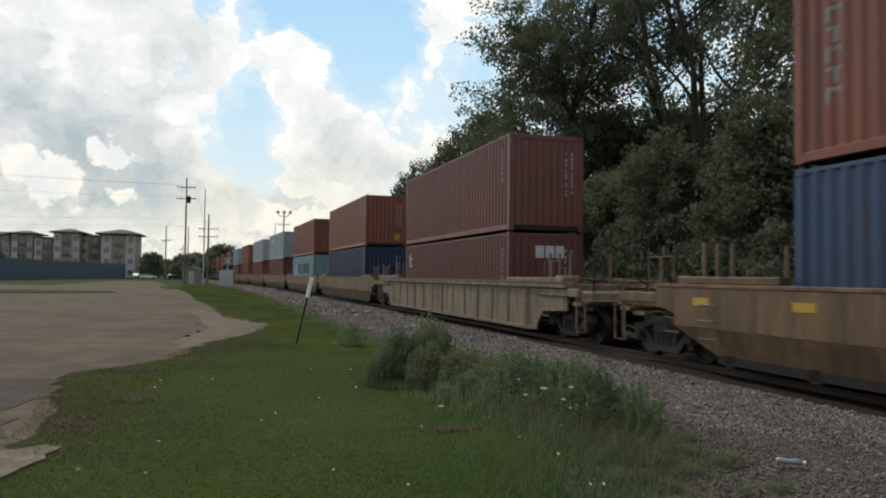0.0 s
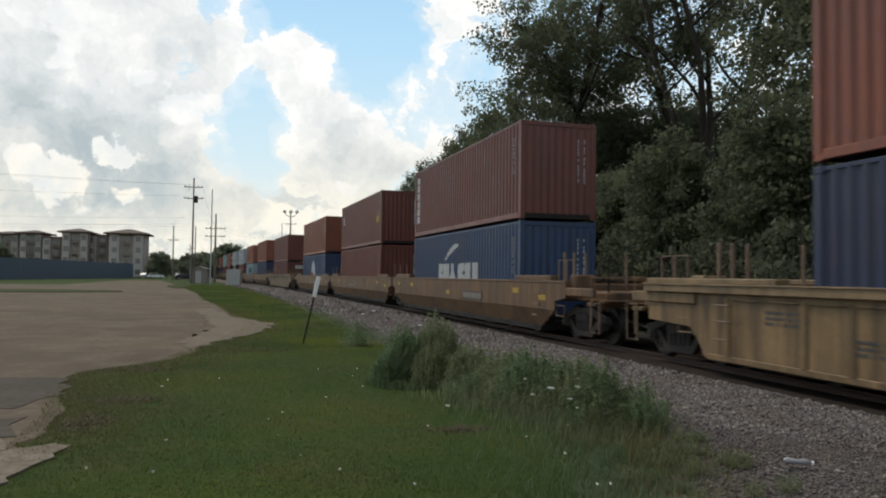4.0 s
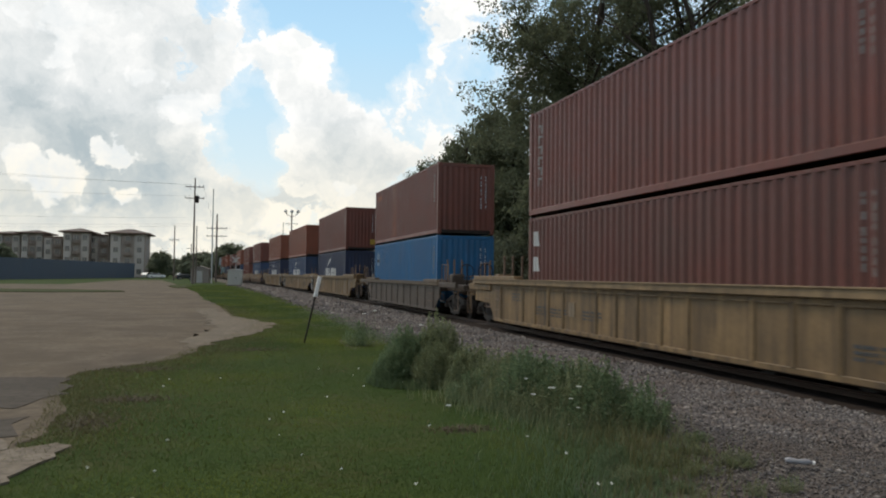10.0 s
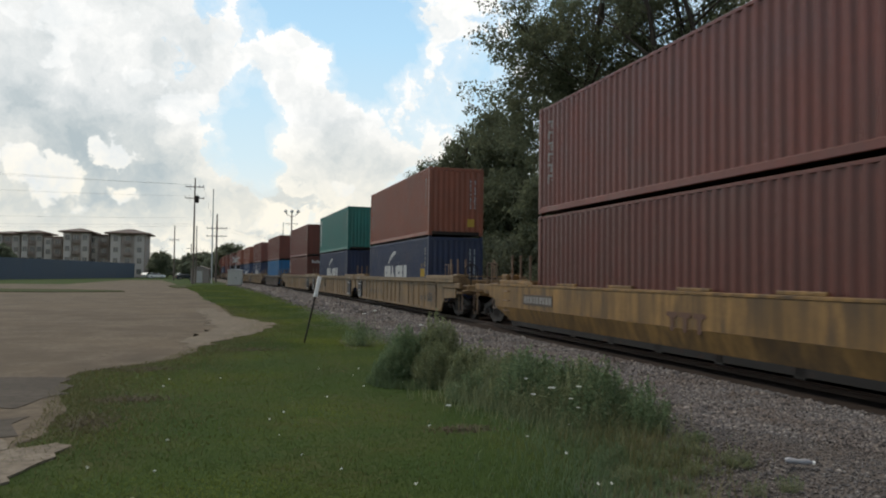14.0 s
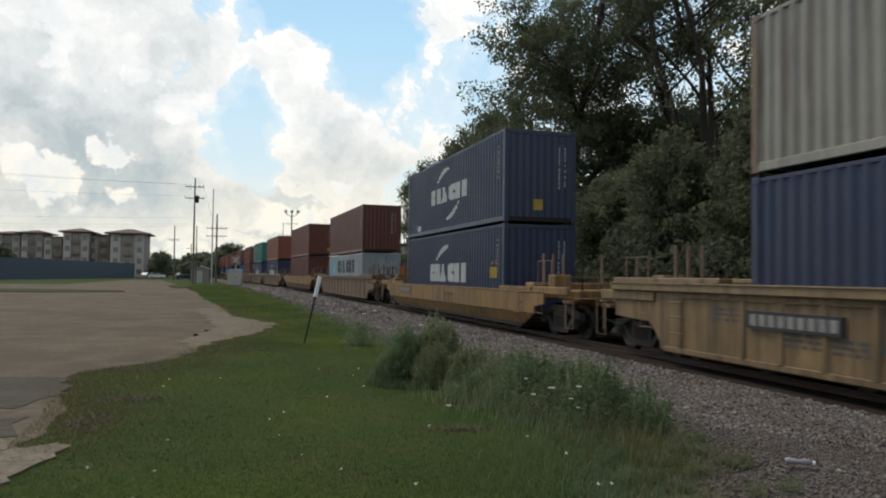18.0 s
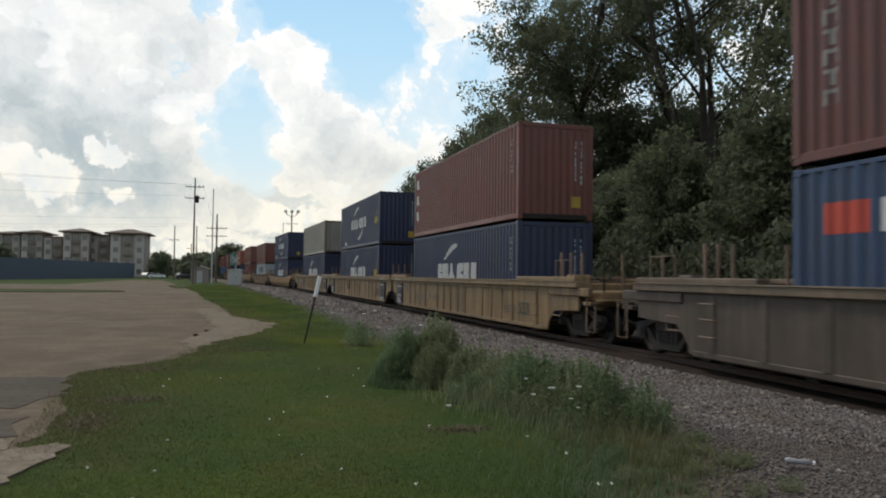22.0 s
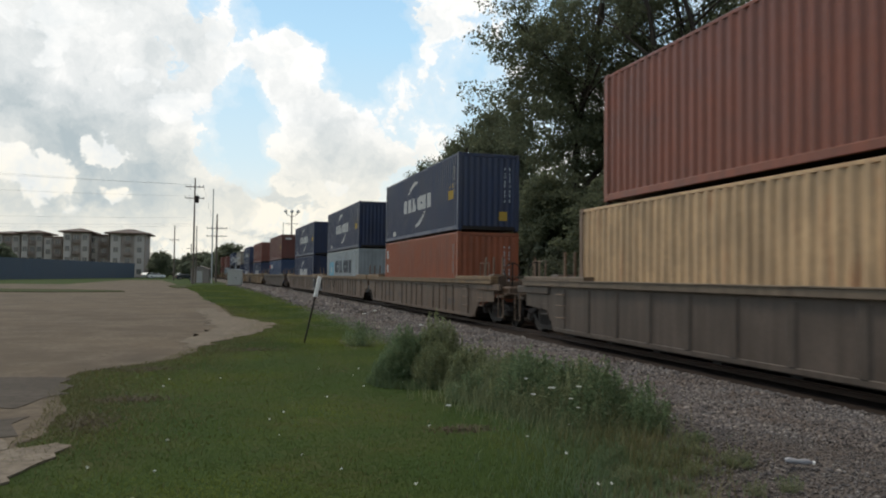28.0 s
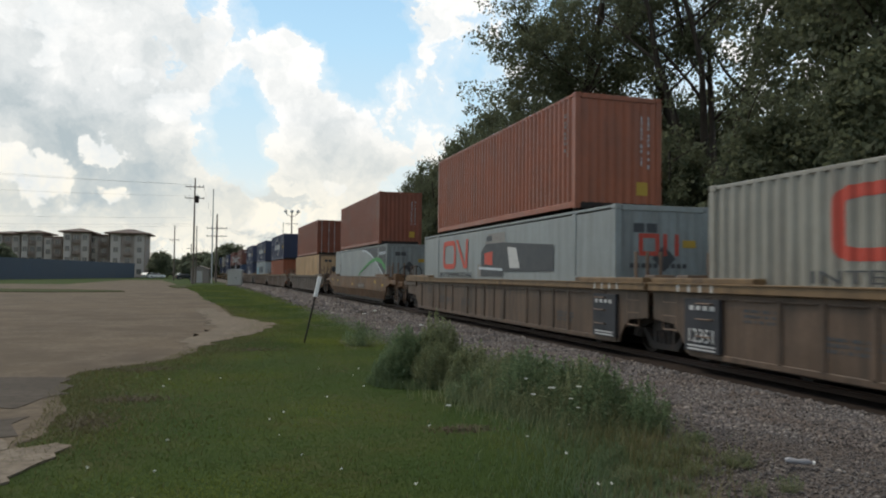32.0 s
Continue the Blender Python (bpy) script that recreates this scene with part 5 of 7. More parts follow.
            for k in range(9):
                y0 = front - 0.1 - k * 0.205
                put("stencil_bar", mesh_of("stencil_bar", [(dx - 0.068, y0, 0.83), (dx - 0.068, y0 - 0.14, 0.83), (dx - 0.068, y0 - 0.14, 1.01), (dx - 0.068, y0, 1.01)] if style != "smooth" else
                                               [(dx - 0.015, y0, 0.83), (dx - 0.015, y0 - 0.14, 0.83), (dx - 0.015, y0 - 0.14, 1.01), (dx - 0.015, y0, 1.01)], [(0, 1, 2, 3)], M_FADED), ob)
        elif kind == "faded":  # a faint dark-red mark
            xm = dx - (0.008 if style == "smooth" else 0.046)
            for k in range(3):
                y0 = -0.5 - k * 0.42
                v = [(xm, y0, 0.85), (xm, y0 - 0.36, 0.85), (xm, y0 - 0.36, 0.94), (xm, y0, 0.94), (xm, y0 - 0.12, 0.58), (xm, y0 - 0.24, 0.58), (xm, y0 - 0.24, 0.85), (xm, y0 - 0.12, 0.85)]
                put("faded_mark", mesh_of("faded_mark", v, [(0, 1, 2, 3), (4, 5, 6, 7)], M_FADEDRED), ob)
        elif kind == "yellow_dots":
            for y0, z0 in ((half + 0.2, 1.1), (half - 2.2, 1.1), (-half + 2.0, 1.1), (-half + 0.2, 0.95), (0.5, 0.9)):
                put("reflector", mesh_of("reflector", [(dx - 0.004, y0, z0), (dx - 0.004, y0 - 0.45, z0), (dx - 0.004, y0 - 0.45, z0 + 0.14), (dx - 0.004, y0, z0 + 0.14)], [(0, 1, 2, 3)], M_YSTICK), ob)
    return ob


# ---- the train: for each stack its place along the train at the start, the car, the lower and the upper container
L40, L48, L53 = 12.192, 14.63, 16.15
DESC = {"red_brown": "red-brown", "orange_brown": "orange-brown", "maroon": "dark maroon", "rust_orange": "rusty orange", "navy": "navy blue", "mid_blue": "faded mid-blue",
        "light_blue": "bright light-blue", "green": "teal green", "grey": "weathered pale grey", "pale_grey": "pale grey", "cream": "rust-stained cream yellow", "white": "dirty white", "ivory": "dirty ivory white", "teal": "pale teal"}
CDESC = {"yellow": "weathered yellow", "tan": "dull tan", "dark_tan": "dark tan", "cream_tan": "dusty cream", "grey_brown": "grimy grey-brown", "amber": "amber yellow", "rust_brown": "dirty rust-brown"}
# place, joint before, joint after, style, half well, colour, placards, (lower colour, length, marks), (upper colour, length, marks)
TRAIN = [
    (293.0, "c", "c", "smooth", 8.1, "tan", "", ("navy", L40, "x"), ("red_brown", L40, "x")),
    (269.6, "c", "c", "ribbed", 8.1, "tan", "", ("maroon", L40, "x"), ("orange_brown", L40, "x")),
    (246.2, "a", "c", "smooth", 8.1, "tan", "", ("navy", L40, "x"), ("red_brown", L40, "x")),
    (226.7, "a", "a", "smooth", 8.1, "tan", "", ("navy", L40, "x"), ("maroon", L40, "x")),
    (207.2, "c", "a", "smooth", 8.1, "tan", "", ("red_brown", L40, "x"), ("orange_brown", L40, "x")),
    (183.8, "a", "c", "smooth", 8.1, "tan", "", ("maroon", L40, "x"), ("red_brown", L40, "x")),
    (164.3, "a", "a", "smooth", 8.1, "tan", "", ("navy", L40, "x"), ("orange_brown", L40, "x")),
    (144.8, "c", "a", "smooth", 8.1, "tan", "", ("red_brown", L40, "x"), ("teal", L40, "x")),
    (125.5, "a", "c", "smooth", 8.1, "tan", "", ("red_brown", L40, "x"), ("orange_brown", L40, "x")),
    (106.2, "a", "a", "smooth", 8.1, "tan", "", ("red_brown", L40, "x"), ("pale_grey", L40, "x")),
    (86.9, "a", "a", "smooth", 8.1, "tan", "", ("red_brown", L40, "x"), ("pale_grey", L40, "x panel")),
    (67.4, "a", "a", "smooth", 8.1, "tan", "", ("teal", L40, "x star"), ("orange_brown", L40, "x")),
    (48.03, "c", "a", "smooth", 8.1, "tan", "", ("navy", L40, "x"), ("orange_brown", L40, "x yellow")),
    (26.76, "c", "c", "wide", 8.0, "cream_tan", "", ("maroon", L40, "x low notice end_block"), ("red_brown", L40, "x")),
    (3.11, "a", "c", "smooth", 8.1, "tan", "yellow_dots reporting", ("mid_blue", L40, "x globe"), ("orange_brown", L40, "x column yellow")),
    (-16.21, "a", "a", "smooth", 8.1, "dark_tan", "yellow_dots reporting_mid", ("red_brown", L40, "x"), ("red_brown", L40, "x notice yellow_side")),
    (-35.49, "c", "a", "smooth", 8.1, "dark_tan", "yellow_dots reporting", ("mid_blue", L40, "x wave_low"), ("red_brown", L40, "x white_column")),
    (-58.98, "a", "c", "ribbed", 8.1, "yellow", "black_rear", ("navy", L40, "x wave_low"), ("orange_brown", L40, "x yellow")),
    (-78.46, "a", "a", "ribbed", 8.1, "yellow", "black_front num553 faded", ("mid_blue", L40, "x wave_low"), ("orange_brown", L40, "x column yellow")),
    (-98.07, "c", "a", "ribbed", 8.1, "yellow", "black_front", ("navy", L40, "x wave_low"), ("red_brown", L40, "x yellow")),
    (-119.66, "s", "s", "wide", 6.35, "grey_brown", "", ("light_blue", L40, "x square_notice"), ("red_brown", L40, "x patch")),
    (-141.21, "a", "c", "ribbed", 8.1, "yellow", "black_rear num553", ("maroon", L40, "x small_letters end_word"), ("red_brown", L40, "x column yellow")),
    (-160.69, "a", "a", "ribbed", 8.1, "yellow", "black_front black_rear faded", ("navy", L40, "x wave_low"), ("green", L40, "x white_column")),
    (-180.26, "c", "a", "ribbed", 8.1, "yellow", "black_front num553", ("navy", L40, "x wave_low yellow_side"), ("orange_brown", L40, "x column yellow")),
    (-203.8, "c", "c", "smooth", 8.1, "amber", "reporting faded", ("maroon", L40, "x"), ("red_brown", L40, "x column yellow")),
    (-227.43, "c", "c", "wide", 8.0, "tan", "", ("pale_grey", L40, "x low star"), ("maroon", L40, "x column")),
    (-250.77, "c", "c", "smooth", 8.1, "amber", "reporting faded shallow", ("navy", L40, "x wave_low yellow_side"), ("navy", L40, "x wave_mid yellow")),
    (-274.28, "a", "c", "ribbed", 8.1, "yellow", "reporting num553 black_rear", ("navy", L40, "x wave_low"), ("grey", L40, "x low")),
    (-293.75, "a", "a", "ribbed", 8.1, "yellow", "black_front num533 black_rear faded", ("navy", L40, "x wave_low yellow_side"), ("navy", L40, "x wave_mid yellow_side yellow")),
    (-313.45, "c", "a", "ribbed", 8.1, "yellow", "black_front num553", ("navy", L40, "x wave_low"), ("red_brown", L40, "x small_letters yellow")),
    (-336.76, "c", "c", "wide", 8.1, "grey_brown", "", ("mid_blue", L40, "x panel"), ("maroon", L40, "x column yellow_side end_word")),
    (-360.1, "a", "c", "ribbed", 8.1, "rust_brown", "black_rear", ("navy", L40, "x wave_low"), ("navy", L40, "x wave_mid yellow_side yellow")),
    (-379.53, "a", "a", "ribbed", 8.1, "rust_brown", "black_front", ("pale_grey", L40, "x star"), ("navy", L40, "x wave_mid yellow_side")),
    (-399.25, "c", "a", "ribbed", 8.1, "rust_brown", "", ("rust_orange", L40, "x small_letters"), ("navy", L40, "x wave_mid yellow_side yellow")),
    (-422.5, "c", "c", "wide", 8.1, "grey_brown", "", ("cream", L48, "x end_outline"), ("orange_brown", L40, "doors")),
    (-445.8, "c", "c", "smooth", 8.1, "dark_tan", "yellow_dots reporting", ("white", L53, "smooth arc end_outline"), ("orange_brown", L40, "x yellow")),
    (-469.34, "a", "c", "ribbed", 8.1, "rust_brown", "black_rear", ("white", L53, "smooth rail_logo end_outline"), ("rust_orange", L40, "x yellow")),
    (-488.84, "c", "a", "ribbed", 8.1, "rust_brown", "black_front", ("ivory", L53, "rail_logo"), None),
    (-512.3, "c", "c", "ribbed", 8.1, "rust_brown", "", ("navy", L40, "x"), ("red_brown", L40, "x")),
]
MOVERS = []
LOCK = Build().box(-0.07, -0.07, -0.065, 0.07, 0.07, -0.035, 0.008).box(-0.045, -0.05, -0.035, 0.045, 0.05, 0.0).mesh("stacking_lock", M_STEEL)
FLOOR, SEAM = 0.305, 0.065
LOW = 2.591  # the lower of the two usual container heights
STYLE = {"ribbed": "ribbed", "smooth": "smooth-sided", "wide": "wide-ribbed"}
for i, (place, behind, ahead, style, half, colour, plac, lower, upper) in enumerate(TRAIN):
    far = {"a": 9.75, "c": 11.68, "s": 9.9}
    rear, front = far[behind], far[ahead]
    tr = [-9.75 if behind != "s" else -8.0] + ([] if ahead == "a" else [9.75 if ahead == "c" else 8.0])
    car = well_car(style, colour, half, rear, front, tr, "%s %s steel well car on the rails" % (CDESC[colour], STYLE[style]), plac.split(), i)
    MOVERS.append((car, place, 0.0))
    z = FLOOR
    for level, c in (("lower", lower), ("upper", upper)):
        if c is None:
            continue
        col, length, marks = c
        where = "sunk in a well car" if level == "lower" else "stacked on another container"
        high = LOW if "low" in marks.split() else HIGH
        ob = container(col, length, high, "%s corrugated steel shipping container %s" % (DESC[col], where) if "smooth" not in marks else "%s smooth-sided shipping container %s" % (DESC[col], where),
                       "doors" in marks, "smooth" in marks, marks, i)
        if level == "upper":
            for cx in (-1.13, 1.13):
                for cy in (-L40 / 2 + 0.09, L40 / 2 - 0.09):
                    put("stacking_lock", LOCK, ob, pose(cx, cy, 0))
        MOVERS.append((ob, place, z))
        z += high + SEAM


def motions():
    times = [k * 1.0 for k in range(33)]
    for ob, place, z in MOVERS:
        rows = []
        for t in times:
            s = place + travelled(t)
            rows.append((t, pose(track_x(s), s, z, 0, 0, track_turn(s))))
        walk(ob, rows)
    # the wheels roll: one turn for each 2.64 m
    shared = {}
    for side, w in SPINNERS:
        if side not in shared:
            rows, k = [], 0
            while k <= 960:
                t = k / 30
                rows.append((t, pose(0, side * 0.89, 0.42, -math.degrees(travelled(t) / 0.42), 0, 0)))
                k += 1
            walk(w, rows)
            shared[side] = (w.animation_data.action, w.animation_data.action_slot)
        else:
            w.rotation_mode = "QUATERNION"
            w.animation_data_create()
            w.animation_data.action = shared[side][0]
            w.animation_data.action_slot = shared[side][1]
    walk(clouds, [(0, pose(0, 0, EYE, 0, 0, -0.4)), (16, pose(0, 0, EYE, 0, 0, 0.15)), (32, pose(0, 0, EYE, 0, 0, 0.7))])

# ---- ground, lot, track bed
LOT_EDGE = [(-1.95, 7.9), (-2.0, 9.6), (-2.35, 11.5), (-2.4, 13.7), (-1.3, 15.2), (-0.5, 19.0), (0.25, 22.5), (0.6, 25.5), (-0.05, 30.0), (-0.6, 38.2), (-1.9, 50.0), (-3.0, 64.0),
            (-4.6, 80.0), (-7.0, 100.0), (-11.0, 135.0), (-15.0, 165.0)]


def lot_edge_x(y):
    for (xa, ya), (xb, yb) in zip(LOT_EDGE, LOT_EDGE[1:]):
        if ya <= y <= yb:
            return xa + (xb - xa) * (y - ya) / (yb - ya)
    return LOT_EDGE[0][0] if y < LOT_EDGE[0][1] else LOT_EDGE[-1][0]


def ragged(pts, step, rough, seed):
    """Subdivides a line of points and makes it uneven."""
    rng, out = random.Random(seed), []
    for (xa, ya), (xb, yb) in zip(pts, pts[1:]):
        n = max(1, int(math.hypot(xb - xa, yb - ya) / step))
        for k in range(n):
            u = k / n
            out.append((xa + (xb - xa) * u + rng.gauss(0, rough), ya + (yb - ya) * u + rng.gauss(0, rough)))
    return out + [pts[-1]]


def flat_sheet(name, outline, z, mat, label, category, kind="structure", thick=0.0):
    bm = bmesh.new()
    vs = [bm.verts.new((x, y, z)) for x, y in outline]
    f = bm.faces.new(vs)
    if f.normal.z < 0:
        f.normal_flip()
    bmesh.ops.triangulate(bm, faces=bm.faces[:])
    if thick:
        r = bmesh.ops.extrude_face_region(bm, geom=bm.faces[:])
        for v in r["geom"]:
            if isinstance(v, bmesh.types.BMVert):
                v.co.z += thick
        bmesh.ops.recalc_face_normals(bm, faces=bm.faces)
    me = bpy.data.meshes.new(name)
    bm.to_mesh(me)
    bm.free()
    me.materials.append(mat)
    return tagged(new(name, me), label, category, kind=kind)


def lawn_edge(y):
    return 1.5 if y < 2 else (2.9 if y < 6 else 4.0)


def ground_sheet():
    """One sheet out to the horizon, finer near the camera, with slight unevenness."""
    xs = [-4000, -1500, -600, -250, -120, -60, -40, -30, -22] + [-16 + k * 1.0 for k in range(33)] + [20, 26, 34, 45, 60, 90, 150, 300, 700, 1800, 4000]
    ys = [-4000, -1500, -600, -250, -100, -40, -15] + [-6 + k * 1.0 for k in range(50)] + [46, 50, 56, 64, 74, 88, 105, 130, 160, 200, 260, 350, 500, 800, 1500, 4000]
    v = []
    for y in ys:
        for x in xs:
            z = GROUND + 0.008 * noise.noise((x * 0.35, y * 0.35, 0)) if abs(x) < 20 and -6 < y < 45 and x > lot_edge_x(y) + 0.3 else GROUND
            if x > lawn_edge(y) and -40 < y < 200:
                z = min(z, GROUND - 0.03)
            v.append((x, y, z))
    n = len(xs)
    f = [(j * n + i, j * n + i + 1, (j + 1) * n + i + 1, (j + 1) * n + i) for j in range(len(ys) - 1) for i in range(n - 1)]
    me = mesh_of("ground", v, f, M_GROUND, True)
    return tagged(new("ground", me), "uneven green mown turf over brown soil", "ground", kind="structure")


ground_sheet()
def lot_sheet():
    """The asphalt lot: rows from its open side to the ragged edge along the grass, narrowing to a road at the far end."""
    rng = random.Random(3)
    v, f, y, rows = [], [], -12.0, []
    while y < 170:
        rows.append(y)
        y += 0.3 if y < 45 else 1.2
    drift = 0.0
    for k, y in enumerate(rows):
        drift = 0.75 * drift + rng.gauss(0, 0.07)
        edge = (lot_edge_x(y) if y > 7.9 else -1.95 + (7.9 - y) * 0.02) + drift
        left = -110.0 if y < 105 else -21.0 - 0.02 * (y - 105)
        z = GROUND + 0.018
        v += [(left, y, z), (left + (edge - left) * 0.5, y, z), (edge - 0.6, y, z), (edge, y, z), (edge + 0.05, y, GROUND - 0.03)]
        if k:
            f += [((k - 1) * 5 + i, (k - 1) * 5 + i + 1, k * 5 + i + 1, k * 5 + i) for i in range(4)]
    return tagged(new("pavement_lot", mesh_of("pavement_lot", v, f, M_LOT)), "worn pale grey-brown asphalt lot with ragged edges", "pavement", kind="structure")


lot_sheet()
flat_sheet("pavement_patch", ragged([(-9.0, 9.9), (-4.4, 10.3), (-2.6, 10.2), (-2.3, 11.4), (-2.45, 12.9), (-3.2, 13.2), (-6, 12.8), (-9.4, 12.3), (-9.0, 9.9)], 0.2, 0.07, 4)[:-1], GROUND + 0.022, M_PATCH, "dark asphalt patch in the lot", "pavement", thick=0.004)
flat_sheet("pavement_patch", ragged([(-7.0, 7.6), (-3.2, 8.0), (-2.2, 8.5), (-2.3, 9.5), (-3.8, 9.7), (-7.2, 9.0), (-7.0, 7.6)], 0.3, 0.05, 5)[:-1], GROUND + 0.022, M_PATCH, "dark asphalt patch beside the broken kerb", "pavement", thick=0.004)
flat_sheet("pavement_gravel_patch", ragged([(-0.9, 17.6), (-0.1, 19.5), (0.8, 23.0), (1.35, 25.6), (0.7, 27.5), (-0.2, 31), (-1.0, 37), (-1.8, 36), (-1.0, 29), (-0.7, 24), (-1.4, 19), (-0.9, 17.6)], 0.4, 0.12, 6)[:-1],
           GROUND + 0.024, M_SAND, "bare sandy grit along the edge of the lot", "ground", thick=0.004)
for cx, cy, cl, turn, sd in ((-1.6, 21.5, 1.6, 0.25, 51), (-3.2, 24.0, 2.2, 0.1, 52), (-4.5, 19.5, 1.8, 0.2, 53), (-6.5, 28.0, 2.6, -0.1, 54), (-9.0, 17.0, 2.4, 0.05, 55), (-5.5, 38.0, 3.5, 0.05, 56)):
    line = [(cx + cl * (q - 0.5), cy + cl * (q - 0.5) * turn + sd_off) for q, sd_off in ((0, 0), (0.25, 0.05), (0.5, 0.09), (0.75, 0.06), (1, 0), (0.75, 0.0), (0.5, 0.01), (0.25, -0.02), (0, 0))]
    flat_sheet("pavement_crack", ragged(line, 0.1, 0.018, sd)[:-1], GROUND + 0.0215, M_PATCH, "dark crack filled with dirt in the asphalt", "crack")
flat_sheet("grass_strip", ragged([(-70, 68), (-30, 64), (-14, 65), (-9.2, 67.5), (-9.8, 71), (-16, 75), (-34, 76), (-70, 80), (-70, 68)], 1.0, 0.15, 7)[:-1], GROUND + 0.02, M_THIN, "long narrow strip of grass across the lot", "grass", thick=0.05)
flat_sheet("grass_strip", ragged([(-6.0, 84), (-4.9, 92), (-6.5, 104), (-8.2, 103), (-7.5, 92), (-6.0, 84)], 1.0, 0.1, 8)[:-1], GROUND + 0.02, M_THIN, "small patch of grass at the end of the lot", "grass", thick=0.05)


def slab(outline, z, tilt, label):
    b = Build().prism(outline, "z", -0.10, 0.024)
    me = b.mesh("concrete_slab", M_CONC)
    ob = new("concrete_slab", me)
    ob.matrix_basis = pose(0, 0, z, tilt, 0, 0)
    return tagged(ob, label, "slab", "broken slabs at the lot's corner")


slab(ragged([(-2.62, 6.2), (-1.95, 6.1), (-1.45, 7.95), (-1.75, 8.1), (-2.2, 7.7), (-2.62, 6.2)], 0.15, 0.03, 11)[:-1], GROUND + 0.0, 0, "broken pale concrete slab sunk in the grass")
slab(ragged([(-2.8, 7.3), (-2.3, 7.35), (-2.05, 7.85), (-2.25, 8.35), (-2.9, 8.4), (-2.8, 7.3)], 0.15, 0.03, 12)[:-1], GROUND + 0.005, 0, "small cracked concrete slab beside the lot")
slab(ragged([(-3.2, 5.2), (-2.1, 5.2), (-2.0, 5.95), (-2.7, 6.05), (-3.3, 7.0), (-3.2, 5.2)], 0.15, 0.03, 13)[:-1], GROUND + 0.0, 0, "cracked concrete slab beside the lot")


def swept(profile, s0, s1, step, mat, name):
    """A profile of (offset, z) swept along the track."""
    v, f, n = [], [], len(profile)
    k, s = 0, s0
    while s <= s1:
        a = radians(track_turn(s))
        for o, z in profile:
            v.append((track_x(s) + o * math.cos(a), s + o * math.sin(a), z))
        if k:
            f += [((k - 1) * n + i, (k - 1) * n + i + 1, k * n + i + 1, k * n + i) for i in range(n - 1)]
        k += 1
        s += step
    return mesh_of(name, v, f, mat)


tagged(new("ground_ballast", swept([(-7.4, GROUND - 0.06), (-6.6, GROUND + 0.0), (-5.4, GROUND - 0.005), (-3.6, GROUND + 0.03), (-2.2, -0.13), (-1.5, -0.13), (1.5, -0.13), (2.4, -0.15), (4.2, GROUND - 0.05)], -120, 620, 4, M_DIRT, "ground_ballast")),
       "grey crushed-stone track bed with brown dirt", "track bed", kind="structure")
# dark strip past the tie ends: oil stain plus painted shade of the cars
tagged(new("ground_track_bed", swept([(-2.05, -0.150), (-1.9, -0.122), (-1.6, -0.112), (1.85, -0.112), (2.05, -0.135)], -120, 620, 4, M_OILY_SHADE, "ground_track_bed")), "oil-stained ballast between and beside the rails, darkened for the train's shade", "track bed", kind="structure")
RAIL = [(-0.07, -0.155), (-0.07, -0.14), (-0.012, -0.11), (-0.012, -0.045), (-0.036, -0.03), (-0.036, 0.0), (0.036, 0.0), (0.036, -0.03), (0.012, -0.045), (0.012, -0.11), (0.07, -0.14), (0.07, -0.155)]
for side in (-0.755, 0.755):
    tagged(new("rail", swept([(o + side, z) for o, z in RAIL], -120, 620, 4, M_RAIL, "rail")), "worn rust-brown steel rail on wooden ties", "rail", "rails", "structure")
TIE = Build().box(-1.3, -0.115, -0.30, 1.3, 0.115, -0.125, 0.015).mesh("railroad_tie", M_TIE)
for k in range(150):
    s = -6 + k * 0.56
    tie = new("railroad_tie", TIE)
    tie.matrix_basis = pose(track_x(s), s, 0, 0, 0, track_turn(s) + random.Random(k).uniform(-0.6, 0.6))
    tagged(tie, "dark creosoted wooden tie bedded in crushed stone", "railroad tie", "ties under the rails")


